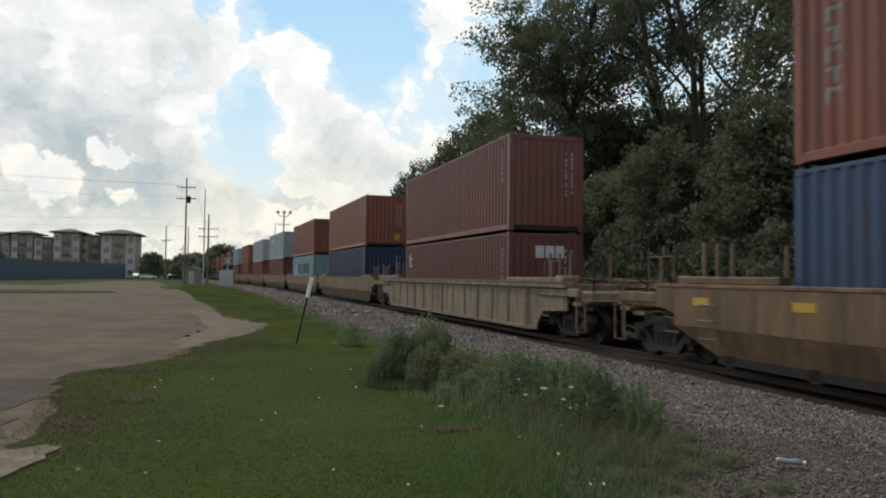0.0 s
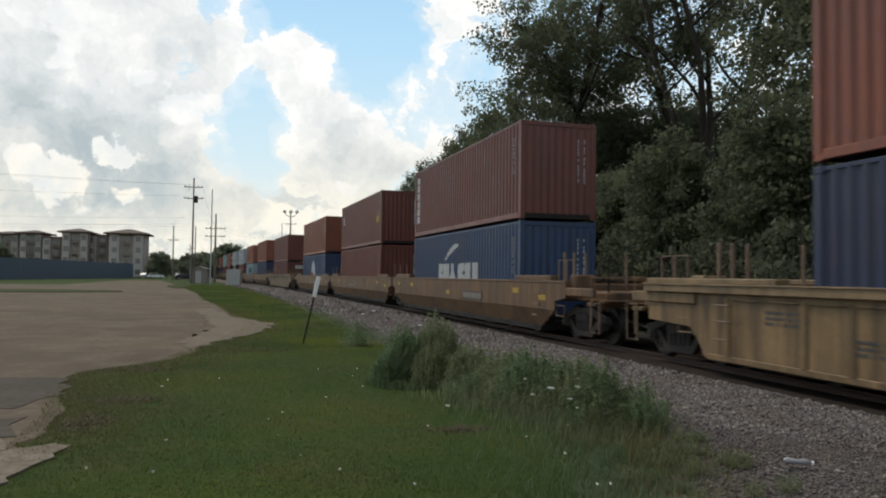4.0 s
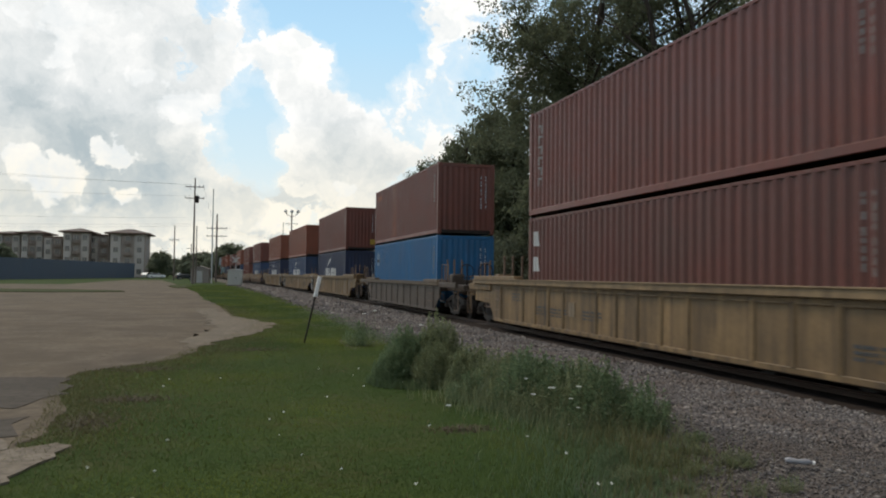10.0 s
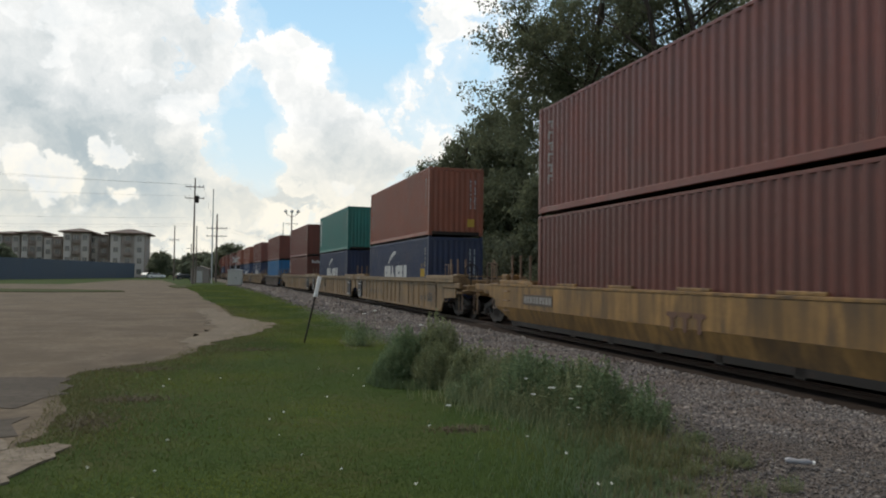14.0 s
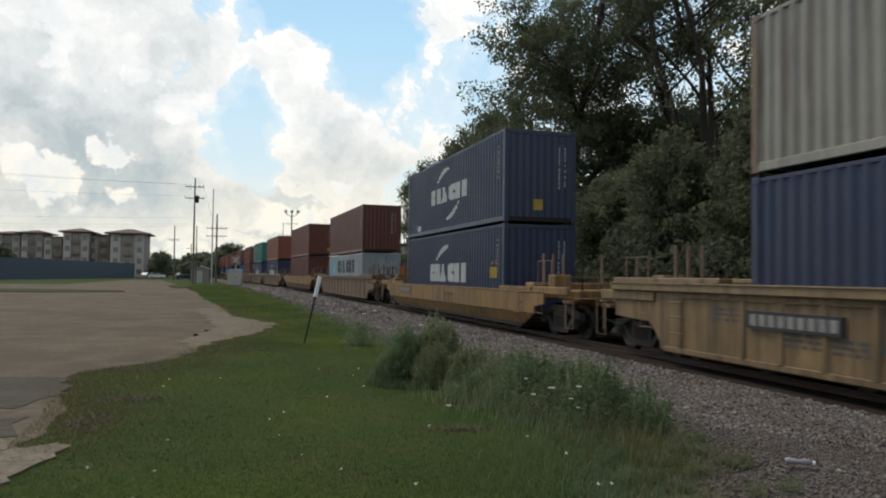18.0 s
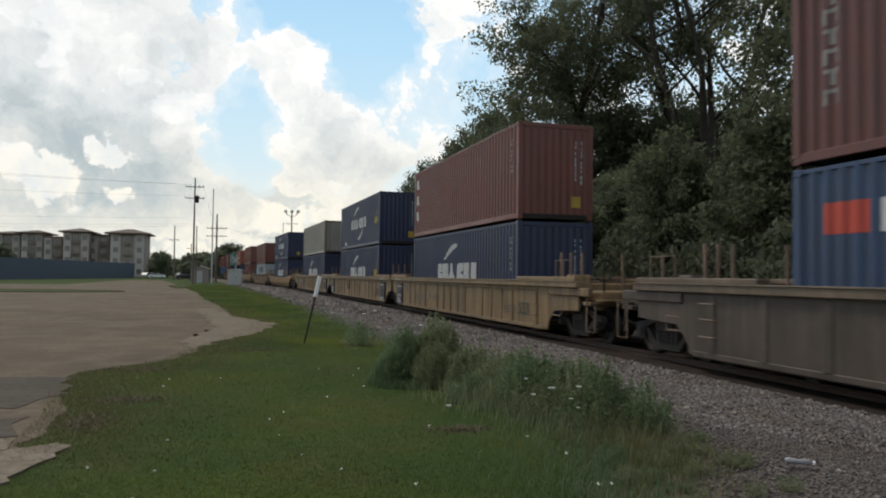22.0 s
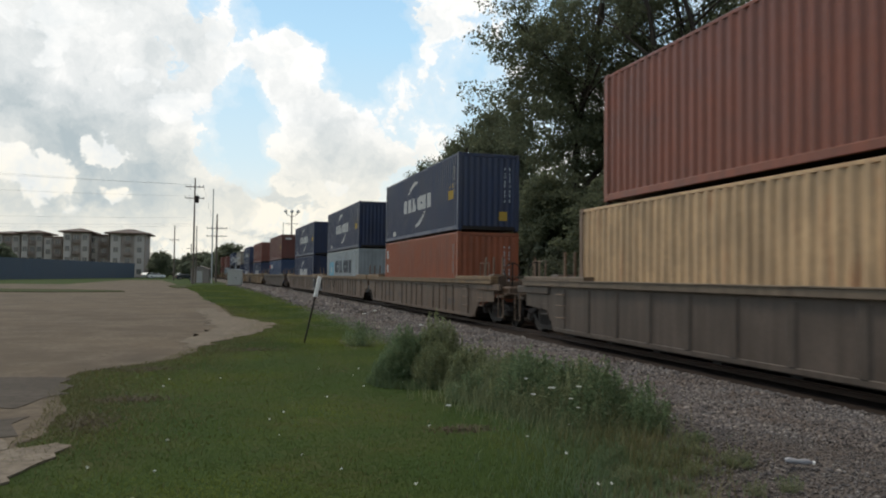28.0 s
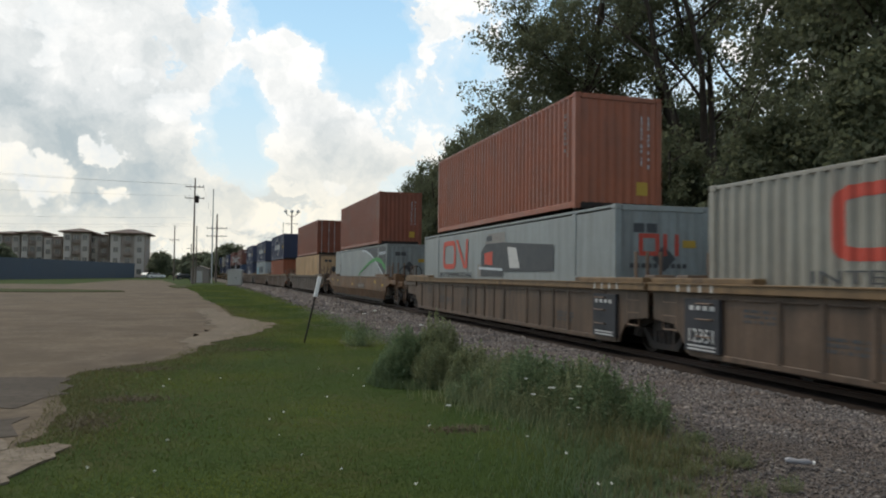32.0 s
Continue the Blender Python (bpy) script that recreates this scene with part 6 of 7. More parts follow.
def stones():
    """Crushed stone along the near side of the track: small angular pieces, thinning out into the grass."""
    rng = np.random.default_rng(5)
    base = np.array([(1, 0, 0), (-1, 0, 0), (0, 1, 0), (0, -1, 0), (0, 0, 1), (0, 0, -1)], float)
    tri = np.array([(0, 2, 4), (2, 1, 4), (1, 3, 4), (3, 0, 4), (2, 0, 5), (1, 2, 5), (3, 1, 5), (0, 3, 5)])
    pos, size = [], []
    for s0, s1, count, sz in ((2.5, 7, 46000, 0.0155), (7, 11, 38000, 0.018), (11, 18, 32000, 0.022), (18, 32, 22000, 0.030), (32, 70, 11000, 0.055), (70, 120, 4000, 0.09)):
        s = rng.uniform(s0, s1, count)
        o = -1.62 - 4.6 * rng.random(count) ** 0.9
        rim = np.interp(s, [4, 6, 8, 10.5, 14], [-3.0, -3.5, -3.9, -4.5, -5.0]) + 0.25 * np.sin(s * 2.3)
        keep = rng.random(count) < np.where(o > rim, 1.0, np.clip(1.0 - (rim - o) / 1.2, 0.5, 1))
        s, o, rim = s[keep], o[keep], rim[keep]
        x = np.array([track_x(v) for v in s]) + o
        z = np.interp(o, [-6.2, -5.4, -3.6, -2.2, -1.7], [GROUND - 0.05, GROUND + 0.01, GROUND + 0.03, -0.115, -0.108])
        sz = sz * np.where(o > rim, 1.0, 0.62)
        pos.append(np.stack([x, s, z + sz * 0.25], 1))
        size.append(sz * rng.lognormal(0, 0.36, len(s)))
    pos, size = np.concatenate(pos), np.concatenate(size)
    n = len(pos)
    v = base[None] * (1 + rng.uniform(-0.35, 0.35, (n, 6, 1))) + rng.uniform(-0.3, 0.3, (n, 6, 3))
    ang = rng.uniform(0, 6.28, n)
    c, s = np.cos(ang)[:, None], np.sin(ang)[:, None]
    v = v * np.array([1.25, 0.9, 0.7])
    v = np.stack([v[..., 0] * c - v[..., 1] * s, v[..., 0] * s + v[..., 1] * c, v[..., 2]], -1) * size[:, None, None] + pos[:, None]
    f = (tri[None] + 6 * np.arange(n)[:, None, None]).reshape(-1, 3)
    me = quick_mesh("ballast_stones", v.reshape(-1, 3), f, M_STONE)
    return tagged(new("ballast_stones", me), "loose angular grey crushed stone beside the track", "gravel", kind="stuff")


def quick_mesh(name, v, f, mat):
    me = bpy.data.meshes.new(name)
    k = f.shape[1]
    me.vertices.add(len(v))
    me.vertices.foreach_set("co", np.ascontiguousarray(v, dtype=np.float32).ravel())
    me.loops.add(f.size)
    me.loops.foreach_set("vertex_index", np.ascontiguousarray(f, dtype=np.int32).ravel())
    me.polygons.add(len(f))
    me.polygons.foreach_set("loop_start", np.arange(0, f.size, k, dtype=np.int32))
    me.update(calc_edges=True)
    me.validate()
    me.materials.append(mat)
    return me


stones()


def blades(name, xy, height, width, lean, mat, label, category, z=None, seed=1):
    """Grass: one narrow bent blade of two triangles and a quad at each place."""
    rng = np.random.default_rng(seed)
    n = len(xy)
    h = height * rng.lognormal(0, 0.3, n) if np.isscalar(height) else height * rng.lognormal(0, 0.3, n)
    a = rng.uniform(0, 6.28, n)
    d = np.stack([np.cos(a), np.sin(a)], 1)
    side = np.stack([-d[:, 1], d[:, 0]], 1) * (width / 2) * rng.uniform(0.7, 1.3, (n, 1))
    ln = lean * rng.uniform(0.2, 1.4, n)
    z0 = np.full(n, GROUND) if z is None else z
    p = np.empty((n, 5, 3))
    p[:, 0, :2], p[:, 1, :2] = xy - side, xy + side
    p[:, 2, :2] = xy + d * (ln * h * 0.35)[:, None] + side * 0.8
    p[:, 3, :2] = xy + d * (ln * h * 0.35)[:, None] - side * 0.8
    p[:, 4, :2] = xy + d * (ln * h)[:, None]
    p[:, 0, 2] = p[:, 1, 2] = z0 - 0.01
    p[:, 2, 2] = p[:, 3, 2] = z0 + h * 0.6
    p[:, 4, 2] = z0 + h
    i = 5 * np.arange(n)[:, None]
    f = np.concatenate([i + np.array([[0, 1, 2]]), i + np.array([[0, 2, 3]]), i + np.array([[3, 2, 4]])])
    me = quick_mesh(name, p.reshape(-1, 3), f, mat)
    return tagged(new(name, me), label, category, kind="stuff")


def lawn_right(y):
    """Where the lawn gives way to dirt and stones."""
    return np.interp(y, [3, 4.6, 6.0, 7.5, 9.0, 12.0, 18.0], [2.5, 3.05, 3.7, 4.3, 4.45, 4.5, 4.2]) + np.array([track_x(v) - TRACK_X if v > 18 else 0.0 for v in y])


def lawn_points(count, y0, y1, seed, power=1.6, fade=0.0):
    rng = np.random.default_rng(seed)
    y = y0 + (y1 - y0) * rng.random(count) ** power
    left = np.array([lot_edge_x(v) for v in y]) + rng.normal(0.05, 0.12, count)
    right = lawn_right(y) - np.abs(rng.normal(0, np.interp(y, [3, 6, 9, 12], [0.2, 0.25, 0.3, 0.3])))
    x = left + (right - left) * rng.random(count)
    bare = ((x - 2.55) / 0.45) ** 2 + ((y - 7.9) / 0.32) ** 2 < 0.9 * rng.random(count)
    gone = bare | (rng.random(count) > np.clip((y - y0) / max(fade, 1e-3), 0, 1))
    return np.stack([x, y], 1)[~gone]


blades("grass", lawn_points(200000, 4.0, 24, 21, 1.8), 0.016, 0.007, 2.1, M_GRASS, "short green mown lawn grass with clover", "grass", seed=2)
blades("grass", lawn_points(110000, 9, 42, 22, 1.1, 14), 0.022, 0.010, 2.0, M_GRASS, "short green lawn grass between lot and track", "grass", seed=3)
blades("grass", lawn_points(26000, 28, 110, 23, 1.2, 20), 0.06, 0.035, 1.3, M_GRASS, "green grass verge running beside the track", "grass", seed=4)
blades("dry_grass", lawn_points(3000, 4.0, 26, 24), 0.04, 0.007, 1.1, M_DRYGRASS, "sparse dry straw-coloured grass", "grass", seed=5)


def edge_tufts():
    rng = np.random.default_rng(31)
    n = 46000
    y = 7.2 + 33 * rng.random(n) ** 1.6
    y = y[rng.random(n) < np.clip((y - 7.2) / 2.2, 0, 1)]
    n = len(y)
    x = np.array([lot_edge_x(v) for v in y]) + np.abs(rng.normal(0, 0.75, n)) - 0.14
    blades("edge_grass", np.stack([x, y], 1), 0.03, 0.008, 1.3, M_DRYGRASS, "tufts of yellowing grass along the lot's edge", "grass", seed=6)
    n = 9000
    y = 3.5 + 32 * rng.random(n) ** 1.3
    x = lawn_right(y) - 0.15 + rng.normal(0, 0.4, n)
    blades("edge_grass", np.stack([x, y], 1), 0.065, 0.008, 0.9, M_BUSH, "ragged taller grass at the edge of the stones", "grass", seed=7)

    # worn brown places in the turf
    for dx, dy, w, h, n in ((2.45, 7.95, 0.40, 0.20, 500), (-1.35, 10.7, 0.55, 0.3, 1200), (-1.5, 14.0, 0.7, 0.4, 1100), (-1.6, 9.2, 0.35, 0.6, 1300), (0.3, 17.2, 0.8, 0.5, 900)):
        spots = np.stack([dx + rng.normal(0, w * 0.5, n), dy + rng.normal(0, h * 0.5, n)], 1)
        blades("dry_grass", spots, 0.026, 0.009, 1.6, M_BROWNGRASS, "worn brown patch of dead grass in the turf", "grass", seed=int(dy * 10))


edge_tufts()

# ---- trees and weeds


def leaf_cloud(rng, centres, radii, per, size, squash=0.8, broad=0.55):
    """Leaf quads scattered in many overlapping clumps, each leaf a pointed lozenge."""
    c = np.repeat(np.asarray(centres), per, 0)
    r = np.repeat(np.asarray(radii), per)
    n = len(c)
    d = rng.normal(size=(n, 3))
    d /= np.linalg.norm(d, axis=1, keepdims=True)
    p = c + d * (r * rng.random(n) ** 0.45)[:, None] * np.array([1, 1, squash])
    u = rng.normal(size=(n, 3))
    u /= np.linalg.norm(u, axis=1, keepdims=True)
    w = np.cross(u, rng.normal(size=(n, 3)))
    w /= np.linalg.norm(w, axis=1, keepdims=True)
    s = (size * rng.lognormal(0, 0.25, n))[:, None]
    v = np.stack([p - u * s, p + w * s * broad - u * s * 0.15, p + u * s, p - w * s * broad - u * s * 0.15], 1)
    return v.reshape(-1, 3), np.arange(4 * n).reshape(n, 4)


def tree_shapes(seed, height, spread, bare, stems, leaves, leaf_size, clumps, puff, fill, wide, fork):
    """A trunk with forking limbs, and the crown of leaf clumps round the limbs' ends and within an uneven rounded mass."""
    rnd, rng = random.Random(seed), np.random.default_rng(seed)
    wood, tips = Build(), []

    def limb(p, d, length, r, level):
        pts, rad, q = [p], [r], Vector(p)
        n = 5
        for k in range(n):
            d = (d + Vector((rnd.gauss(0, 0.13), rnd.gauss(0, 0.13), rnd.gauss(0.05, 0.08)))).normalized()
            q = q + d * length / n
            pts.append(tuple(q))
            rad.append(r * (1 - 0.62 * (k + 1) / n))
            if level >= 1 and k >= 1:
                tips.append((tuple(q), level))
        wood.tube(pts, rad, 8 if level == 0 else (6 if level == 1 else 4), False)
        if level < 3:
            kids = 5 if level == 0 else 4
            for j in range(kids):
                u = 0.35 + 0.62 * (j + rnd.random()) / kids
                if level == 0 and u * height < bare:
                    u = min(0.95, bare / height + 0.5 * rnd.random())
                i = min(int(u * n), n - 1)
                b = Vector(pts[i]).lerp(Vector(pts[i + 1]), u * n - i)
                a = rnd.uniform(0, 6.28)
                out = Vector((math.cos(a), math.sin(a), rnd.uniform(0.2, 0.9))).normalized()
                nd = (d * 0.35 + out).normalized()
                limb(tuple(b), nd, length * (0.5 if level == 0 else 0.58) * rnd.uniform(0.75, 1.2) * (spread if level == 0 else 1), rad[i] * 0.55, level + 1)

    if fork:
        wood.tube([(0, 0, -0.3), (0.1, 0.05, fork * 0.5), (0, 0, fork + 0.3)], [height * 0.026, height * 0.022, height * 0.02], 8, False)
    for k in range(stems):
        a = 6.28 * k / stems + seed
        lean = 0.0 if stems == 1 else (0.36 if fork else 0.22) * rnd.uniform(0.7, 1.2)
        limb((0.25 * math.cos(a) * (stems > 1), 0.25 * math.sin(a) * (stems > 1), fork - 0.3), Vector((lean * math.cos(a), lean * math.sin(a), 1)).normalized(), (height - fork) * rnd.uniform(0.78, 0.92), height * (0.011 if fork else 0.0165), 0)
    wood_me = wood.mesh("trunk", M_BARK, True)
    pick = [t for t, lv in tips if t[2] > bare * 0.75]
    rnd.shuffle(pick)
    mid, tall = (bare + height) / 2, (height - bare) / 2
    if wide > 1:
        pick = [p for p in pick if (p[0] ** 2 + p[1] ** 2) / wide ** 2 + ((p[2] - mid) / tall) ** 2 < 0.9]
    pick = pick[:clumps]
    while fill > 0:
        d = Vector((rnd.gauss(0, 1), rnd.gauss(0, 1), rnd.gauss(0, 1))).normalized()
        q = d * rnd.random() ** 0.4 * (0.86 + 0.55 * noise.noise(d * 2.1 + Vector((seed, 0, 0))))
        pick.append((q.x * wide, q.y * wide, mid + q.z * tall))
        fill -= 1
    radii = rng.uniform(puff, puff * 2.2, len(pick)) * height
    v, f = leaf_cloud(rng, np.array(pick), radii, max(1, leaves // len(pick)), leaf_size, 0.8, 0.85)
    return wood_me, v, f


def tree_kind(seed, height, spread, bare, stems, leaves, leaf_size, clumps, mat, puff=0.03, fill=0, wide=1.0, fork=0.0):
    wood, v, f = tree_shapes(seed, height, spread, bare, stems, leaves, leaf_size, clumps, puff, fill, wide, fork)
    return wood, quick_mesh("crown", v, f, mat)


def plant(name, kind, x, y, z, rz, scale, label, category, group):
    ob = thing(name, x, y, z, rz, label, category, group)
    ob.scale = scale
    put("trunk", kind[0], ob)
    put("crown", kind[1], ob)
    return ob


LEAFY = tree_kind(41, 25, 0.62, 4.5, 1, 66000, 0.092, 120, M_LEAF, 0.024, 520, 7.4)
FORKED = tree_kind(57, 24, 0.95, 4.0, 5, 23000, 0.09, 330, M_LEAF, 0.022, 45, 7.0, 6.5)
OPEN = tree_kind(63, 22, 0.65, 3.0, 2, 25000, 0.092, 200, M_LEAF, 0.026, 260, 6.0)
BIG = [LEAFY, FORKED, OPEN]
MIDDLE = tree_kind(77, 12, 0.7, 1.2, 1, 26000, 0.10, 60, M_LEAF, 0.045, 220, 3.6)
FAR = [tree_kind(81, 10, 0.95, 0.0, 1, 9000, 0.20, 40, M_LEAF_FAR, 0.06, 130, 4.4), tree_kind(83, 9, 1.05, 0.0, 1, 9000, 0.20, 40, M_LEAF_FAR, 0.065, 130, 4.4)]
# the row of tall trees behind the track: place, kind, turn, size
for x, y, k, rz, s in ((23.2, 48.5, 0, 100, 1.0), (34, 62, 2, 200, 0.8), (27.3, 39.0, 1, 150, 1.0),
                       (40, 44, 2, 300, 0.75), (27.0, 27.0, 0, 60, 0.95), (21.5, 19, 2, 70, 1.0), (31, 17, 0, 120, 1.0), (22, 9, 1, 220, 1.0)):
    plant("tree", BIG[k], x, y, GROUND, rz, (s, s, s), "tall dark green leafy tree with a forked trunk behind the track", "tree", "trees behind the track")
for x, y, rz, s, h in ((*spot(752, 76), 30, 0.85, 1.15), (19.3, 70, 0, 0.9, 1.05), (21.2, 68, 40, 1.0, 1.35), (22.8, 62, 80, 1.0, 1.5), (19.0, 52, 80, 0.8, 0.8), (19.2, 43, 150, 0.8, 0.72), (19.2, 35.5, 200, 0.75, 0.62), (18.6, 29, 20, 0.7, 0.7), (18.8, 23, 300, 0.72, 0.72), (18.6, 17, 100, 0.75, 0.75),
                       (18.8, 11, 240, 0.75, 0.75), (26, 34, 200, 0.9, 0.6), (33, 46, 20, 1.5, 1.3), (30, 47, 75, 1.2, 1.2), (36, 36, 130, 1.1, 0.7), (27, 62, 300, 1.0, 0.9)):
    plant("tree", MIDDLE, x, y, GROUND, rz, (s, s, h), "small dark bushy tree under the taller trees", "tree", "small trees behind the track")


def shrub_kind(seed, n, leaf, mat, height, clumps, spread):
    rng = np.random.default_rng(seed)
    c = np.stack([rng.normal(0, spread, clumps), rng.normal(0, spread, clumps), rng.uniform(0.15, 0.85, clumps) * height], 1)
    c[:, :2] *= (1.15 - c[:, 2:] / height * 0.55)
    v, f = leaf_cloud(rng, c, rng.uniform(0.12, 0.28, clumps) * height, n // clumps, leaf, 1.0)
    v[:, 2] = np.maximum(v[:, 2], 0.02)
    b, rnd = Build(), random.Random(seed)
    for k in range(9):
        a = rnd.uniform(0, 6.28)
        q = rnd.uniform(0.3, 1.0) * spread
        b.tube([(0.06 * math.cos(a), 0.06 * math.sin(a), -0.05), (0.5 * q * math.cos(a), 0.5 * q * math.sin(a), height * 0.4), (q * math.cos(a), q * math.sin(a), height * rnd.uniform(0.6, 0.85))], [0.02 * height, 0.014 * height, 0.006 * height], 5)
    return b.mesh("stem", M_BARK), quick_mesh("foliage", v, f, mat)


def shrub(name, kind, x, y, rz, scale, label, category, group=""):
    ob = thing(name, x, y, GROUND, rz, label, category, group)
    ob.scale = scale
    put("stem", kind[0], ob)["kind"] = "stuff"
    put("foliage", kind[1], ob)
    return ob


THICKET = shrub_kind(91, 9000, 0.095, M_LEAF_DARK, 3.0, 70, 1.2)
rnd = random.Random(9)
for k in range(34):
    y = 4 + k * 1.9 + rnd.uniform(-0.6, 0.6)
    s = rnd.uniform(0.8, 1.35)
    shrub("thicket_shrub", THICKET, track_x(y) + 8.4 + rnd.uniform(-0.5, 3.0), y, rnd.uniform(0, 360), (s, s, s * rnd.uniform(0.8, 1.2)), "dark green thicket shrub below the trees", "shrub", "undergrowth behind the track")

for k in range(22):
    y = 8 + k * 4.2
    s = rnd.uniform(1.7, 2.5)
    shrub("thicket_shrub", THICKET, 33 + rnd.uniform(-3, 4) + (y - 40) * 0.02, y, rnd.uniform(0, 360), (s * 1.2, s * 1.2, s), "large dark green thicket shrub in the wood", "shrub", "undergrowth of the wood")
# weeds by the stones


def feathery_kind(seed, stems, leaflets, leaf, mat, spread, spike=0.0):
    """A weed one metre tall: many thin arching stems set with tiny leaves, longest in the middle."""
    rng = np.random.default_rng(seed)
    wood, pts, rad = Build(), [], []
    for k in range(stems):
        a, q = rng.uniform(0, 6.28), rng.random() ** 0.6
        h = (1 - 0.55 * q * q) * rng.uniform(0.7, 1.0)
        out = spread * q
        foot = 0.55 * out
        line = [(foot * math.cos(a), foot * math.sin(a), -0.05), (0.92 * out * math.cos(a), 0.92 * out * math.sin(a), h * 0.45), (out * math.cos(a), out * math.sin(a), h)]
        if k % 4 == 0:
            wood.tube(line, [0.006, 0.004, 0.002], 3, False)
        u = rng.random(leaflets) ** 0.85
        p = np.stack([np.interp(u, [0, 0.5, 1], [w[i] for w in line]) for i in range(3)], 1)
        pts.append(p)
        rad.append(0.12 * (1.06 - u) ** 0.6)
        if k < spike * stems:
            top = np.array(line[-1]) + np.stack([rng.normal(0, 0.008, 30), rng.normal(0, 0.008, 30), rng.uniform(-0.05, 0.12, 30)], 1)
            pts.append(top)
            rad.append(np.full(30, 0.012))
    pts, rad = np.concatenate(pts), np.concatenate(rad)
    v, f = leaf_cloud(rng, pts, rad, 1, leaf, 1.1)
    v[:, 2] = np.maximum(v[:, 2], 0.0)
    return wood.mesh("stem", M_BUSH), quick_mesh("foliage", v, f, mat)


BUSHY = feathery_kind(101, 230, 105, 0.016, M_BUSH, 0.52)
FEATHERY = feathery_kind(103, 190, 120, 0.015, M_FEATHER, 0.46, 0.12)
SPRIG = feathery_kind(105, 46, 60, 0.017, M_BUSH, 0.42, 0.1)
PALE_SPRIG = feathery_kind(107, 40, 55, 0.016, M_FEATHER, 0.40, 0.3)
for kind, bx, by, bz, bw, bh, label in (
        (BUSHY, 2.66, 11.7, 0, 0.86, 0.98, "rounded dark grey-green weed bush in the grass"), (BUSHY, 2.36, 11.4, 90, 0.62, 0.66, "rounded dark grey-green weed bush in the grass"),
        (FEATHERY, 3.16, 11.6, 130, 1.0, 1.12, "tall feathery yellow-green weed bush in the grass"), (FEATHERY, 2.95, 11.1, 20, 0.8, 0.74, "feathery yellow-green weed bush in the grass"),
        (FEATHERY, 3.42, 10.7, 220, 1.0, 0.72, "feathery yellow-green weed bush beside the stones"), (FEATHERY, 3.70, 10.1, 40, 1.0, 0.62, "feathery weed bush beside the stones"),
        (SPRIG, 2.9, 17.9, 40, 1.1, 0.62, "small weed bush at the foot of the stone bank"), (SPRIG, 3.6, 15.2, 300, 0.9, 0.45, "small weed bush at the foot of the stone bank")):
    shrub("weed_bush", kind, bx, by, bz, (bw, bw, bh), label, "bush", "weeds beside the stones")
rnd = random.Random(21)
for k in range(52):
    u = (k + rnd.random()) / 52
    bx, by = 3.35 + 0.85 * u + rnd.gauss(0.05, 0.2), 10.0 - 2.4 * u + rnd.gauss(0, 0.25)
    bh = float(np.interp(u, [0, 0.3, 0.75, 1.0], [0.62, 0.76, 0.86, 0.62])) * rnd.uniform(0.55, 1.08)
    w = rnd.uniform(0.7, 1.05)
    shrub("weed_clump", SPRIG if k % 3 else PALE_SPRIG, bx, by, rnd.uniform(0, 360), (w, w, bh), "low feathery weed clump beside the stones", "weeds", "low weeds beside the stones")
for k in range(26):
    bx, by = rnd.uniform(3.2, 4.6), rnd.uniform(4.6, 7.0)
    w = rnd.uniform(0.25, 0.5)
    shrub("weed_clump", PALE_SPRIG if k % 3 else SPRIG, bx + 0.2 - (7.0 - by) * 0.25, by, rnd.uniform(0, 360), (w, w, rnd.uniform(0.08, 0.2)), "small straggling weed in the gravelly dirt", "weeds", "small weeds in the dirt")


def tall_weeds():
    rng = np.random.default_rng(111)
    n = 3200
    t = rng.random(n)
    x = 3.2 + 0.75 * t + rng.normal(0, 0.34, n)
    y = 10.2 - 3.0 * t + rng.normal(0, 0.42, n)
    h = np.interp(t, [0, 0.45, 0.8, 1], [0.24, 0.24, 0.18, 0.10])
    blades("tall_weeds", np.stack([x, y], 1), h, 0.006, 0.7, M_FEATHER, "thin grey-green grasses among the weeds", "weeds", seed=12)
    n = 900
    x, y = 3.75 + rng.normal(0, 0.35, n), 6.8 + rng.normal(0, 0.7, n)
    blades("dry_weeds", np.stack([x, y], 1), 0.16, 0.005, 0.8, M_DRYGRASS, "dry straw-coloured grass stems among the weeds", "grass", seed=13)


tall_weeds()


def coarse_grass():
    """Coarse unmown grass between the lawn and the stones."""
    rng = np.random.default_rng(131)
    n = 9000
    y = 4.0 + 6.2 * rng.random(n)
    x = lawn_right(y) - 0.25 - np.abs(rng.normal(0, 0.55, n)) + rng.normal(0, 0.16, n)
    h = np.interp(y, [4, 6, 8, 10], [0.05, 0.07, 0.10, 0.10])
    blades("coarse_grass", np.stack([x, y], 1), h, 0.007, 0.8, M_COARSE, "coarse unmown green grass beside the stones", "grass", seed=14)
    n = 5000
    a, r = rng.uniform(0, 6.28, n), 0.55 + 0.25 * rng.random(n)
    x, y = 2.75 + 0.85 * r * np.cos(a) + rng.normal(0, 0.08, n), 11.5 + 0.8 * r * np.sin(a) + rng.normal(0, 0.1, n)
    blades("coarse_grass", np.stack([x, y], 1), 0.11, 0.008, 0.8, M_COARSE, "longer green grass round the feet of the bushes", "grass", seed=16)
    n = 1100
    y = 4.6 + 4.0 * rng.random(n)
    x = lawn_right(y) - 0.05 + rng.normal(0, 0.3, n)
    blades("dry_weeds", np.stack([x, y], 1), 0.17, 0.005, 0.8, M_DRYGRASS, "dry straw-coloured stems in the coarse grass", "grass", seed=15)


coarse_grass()


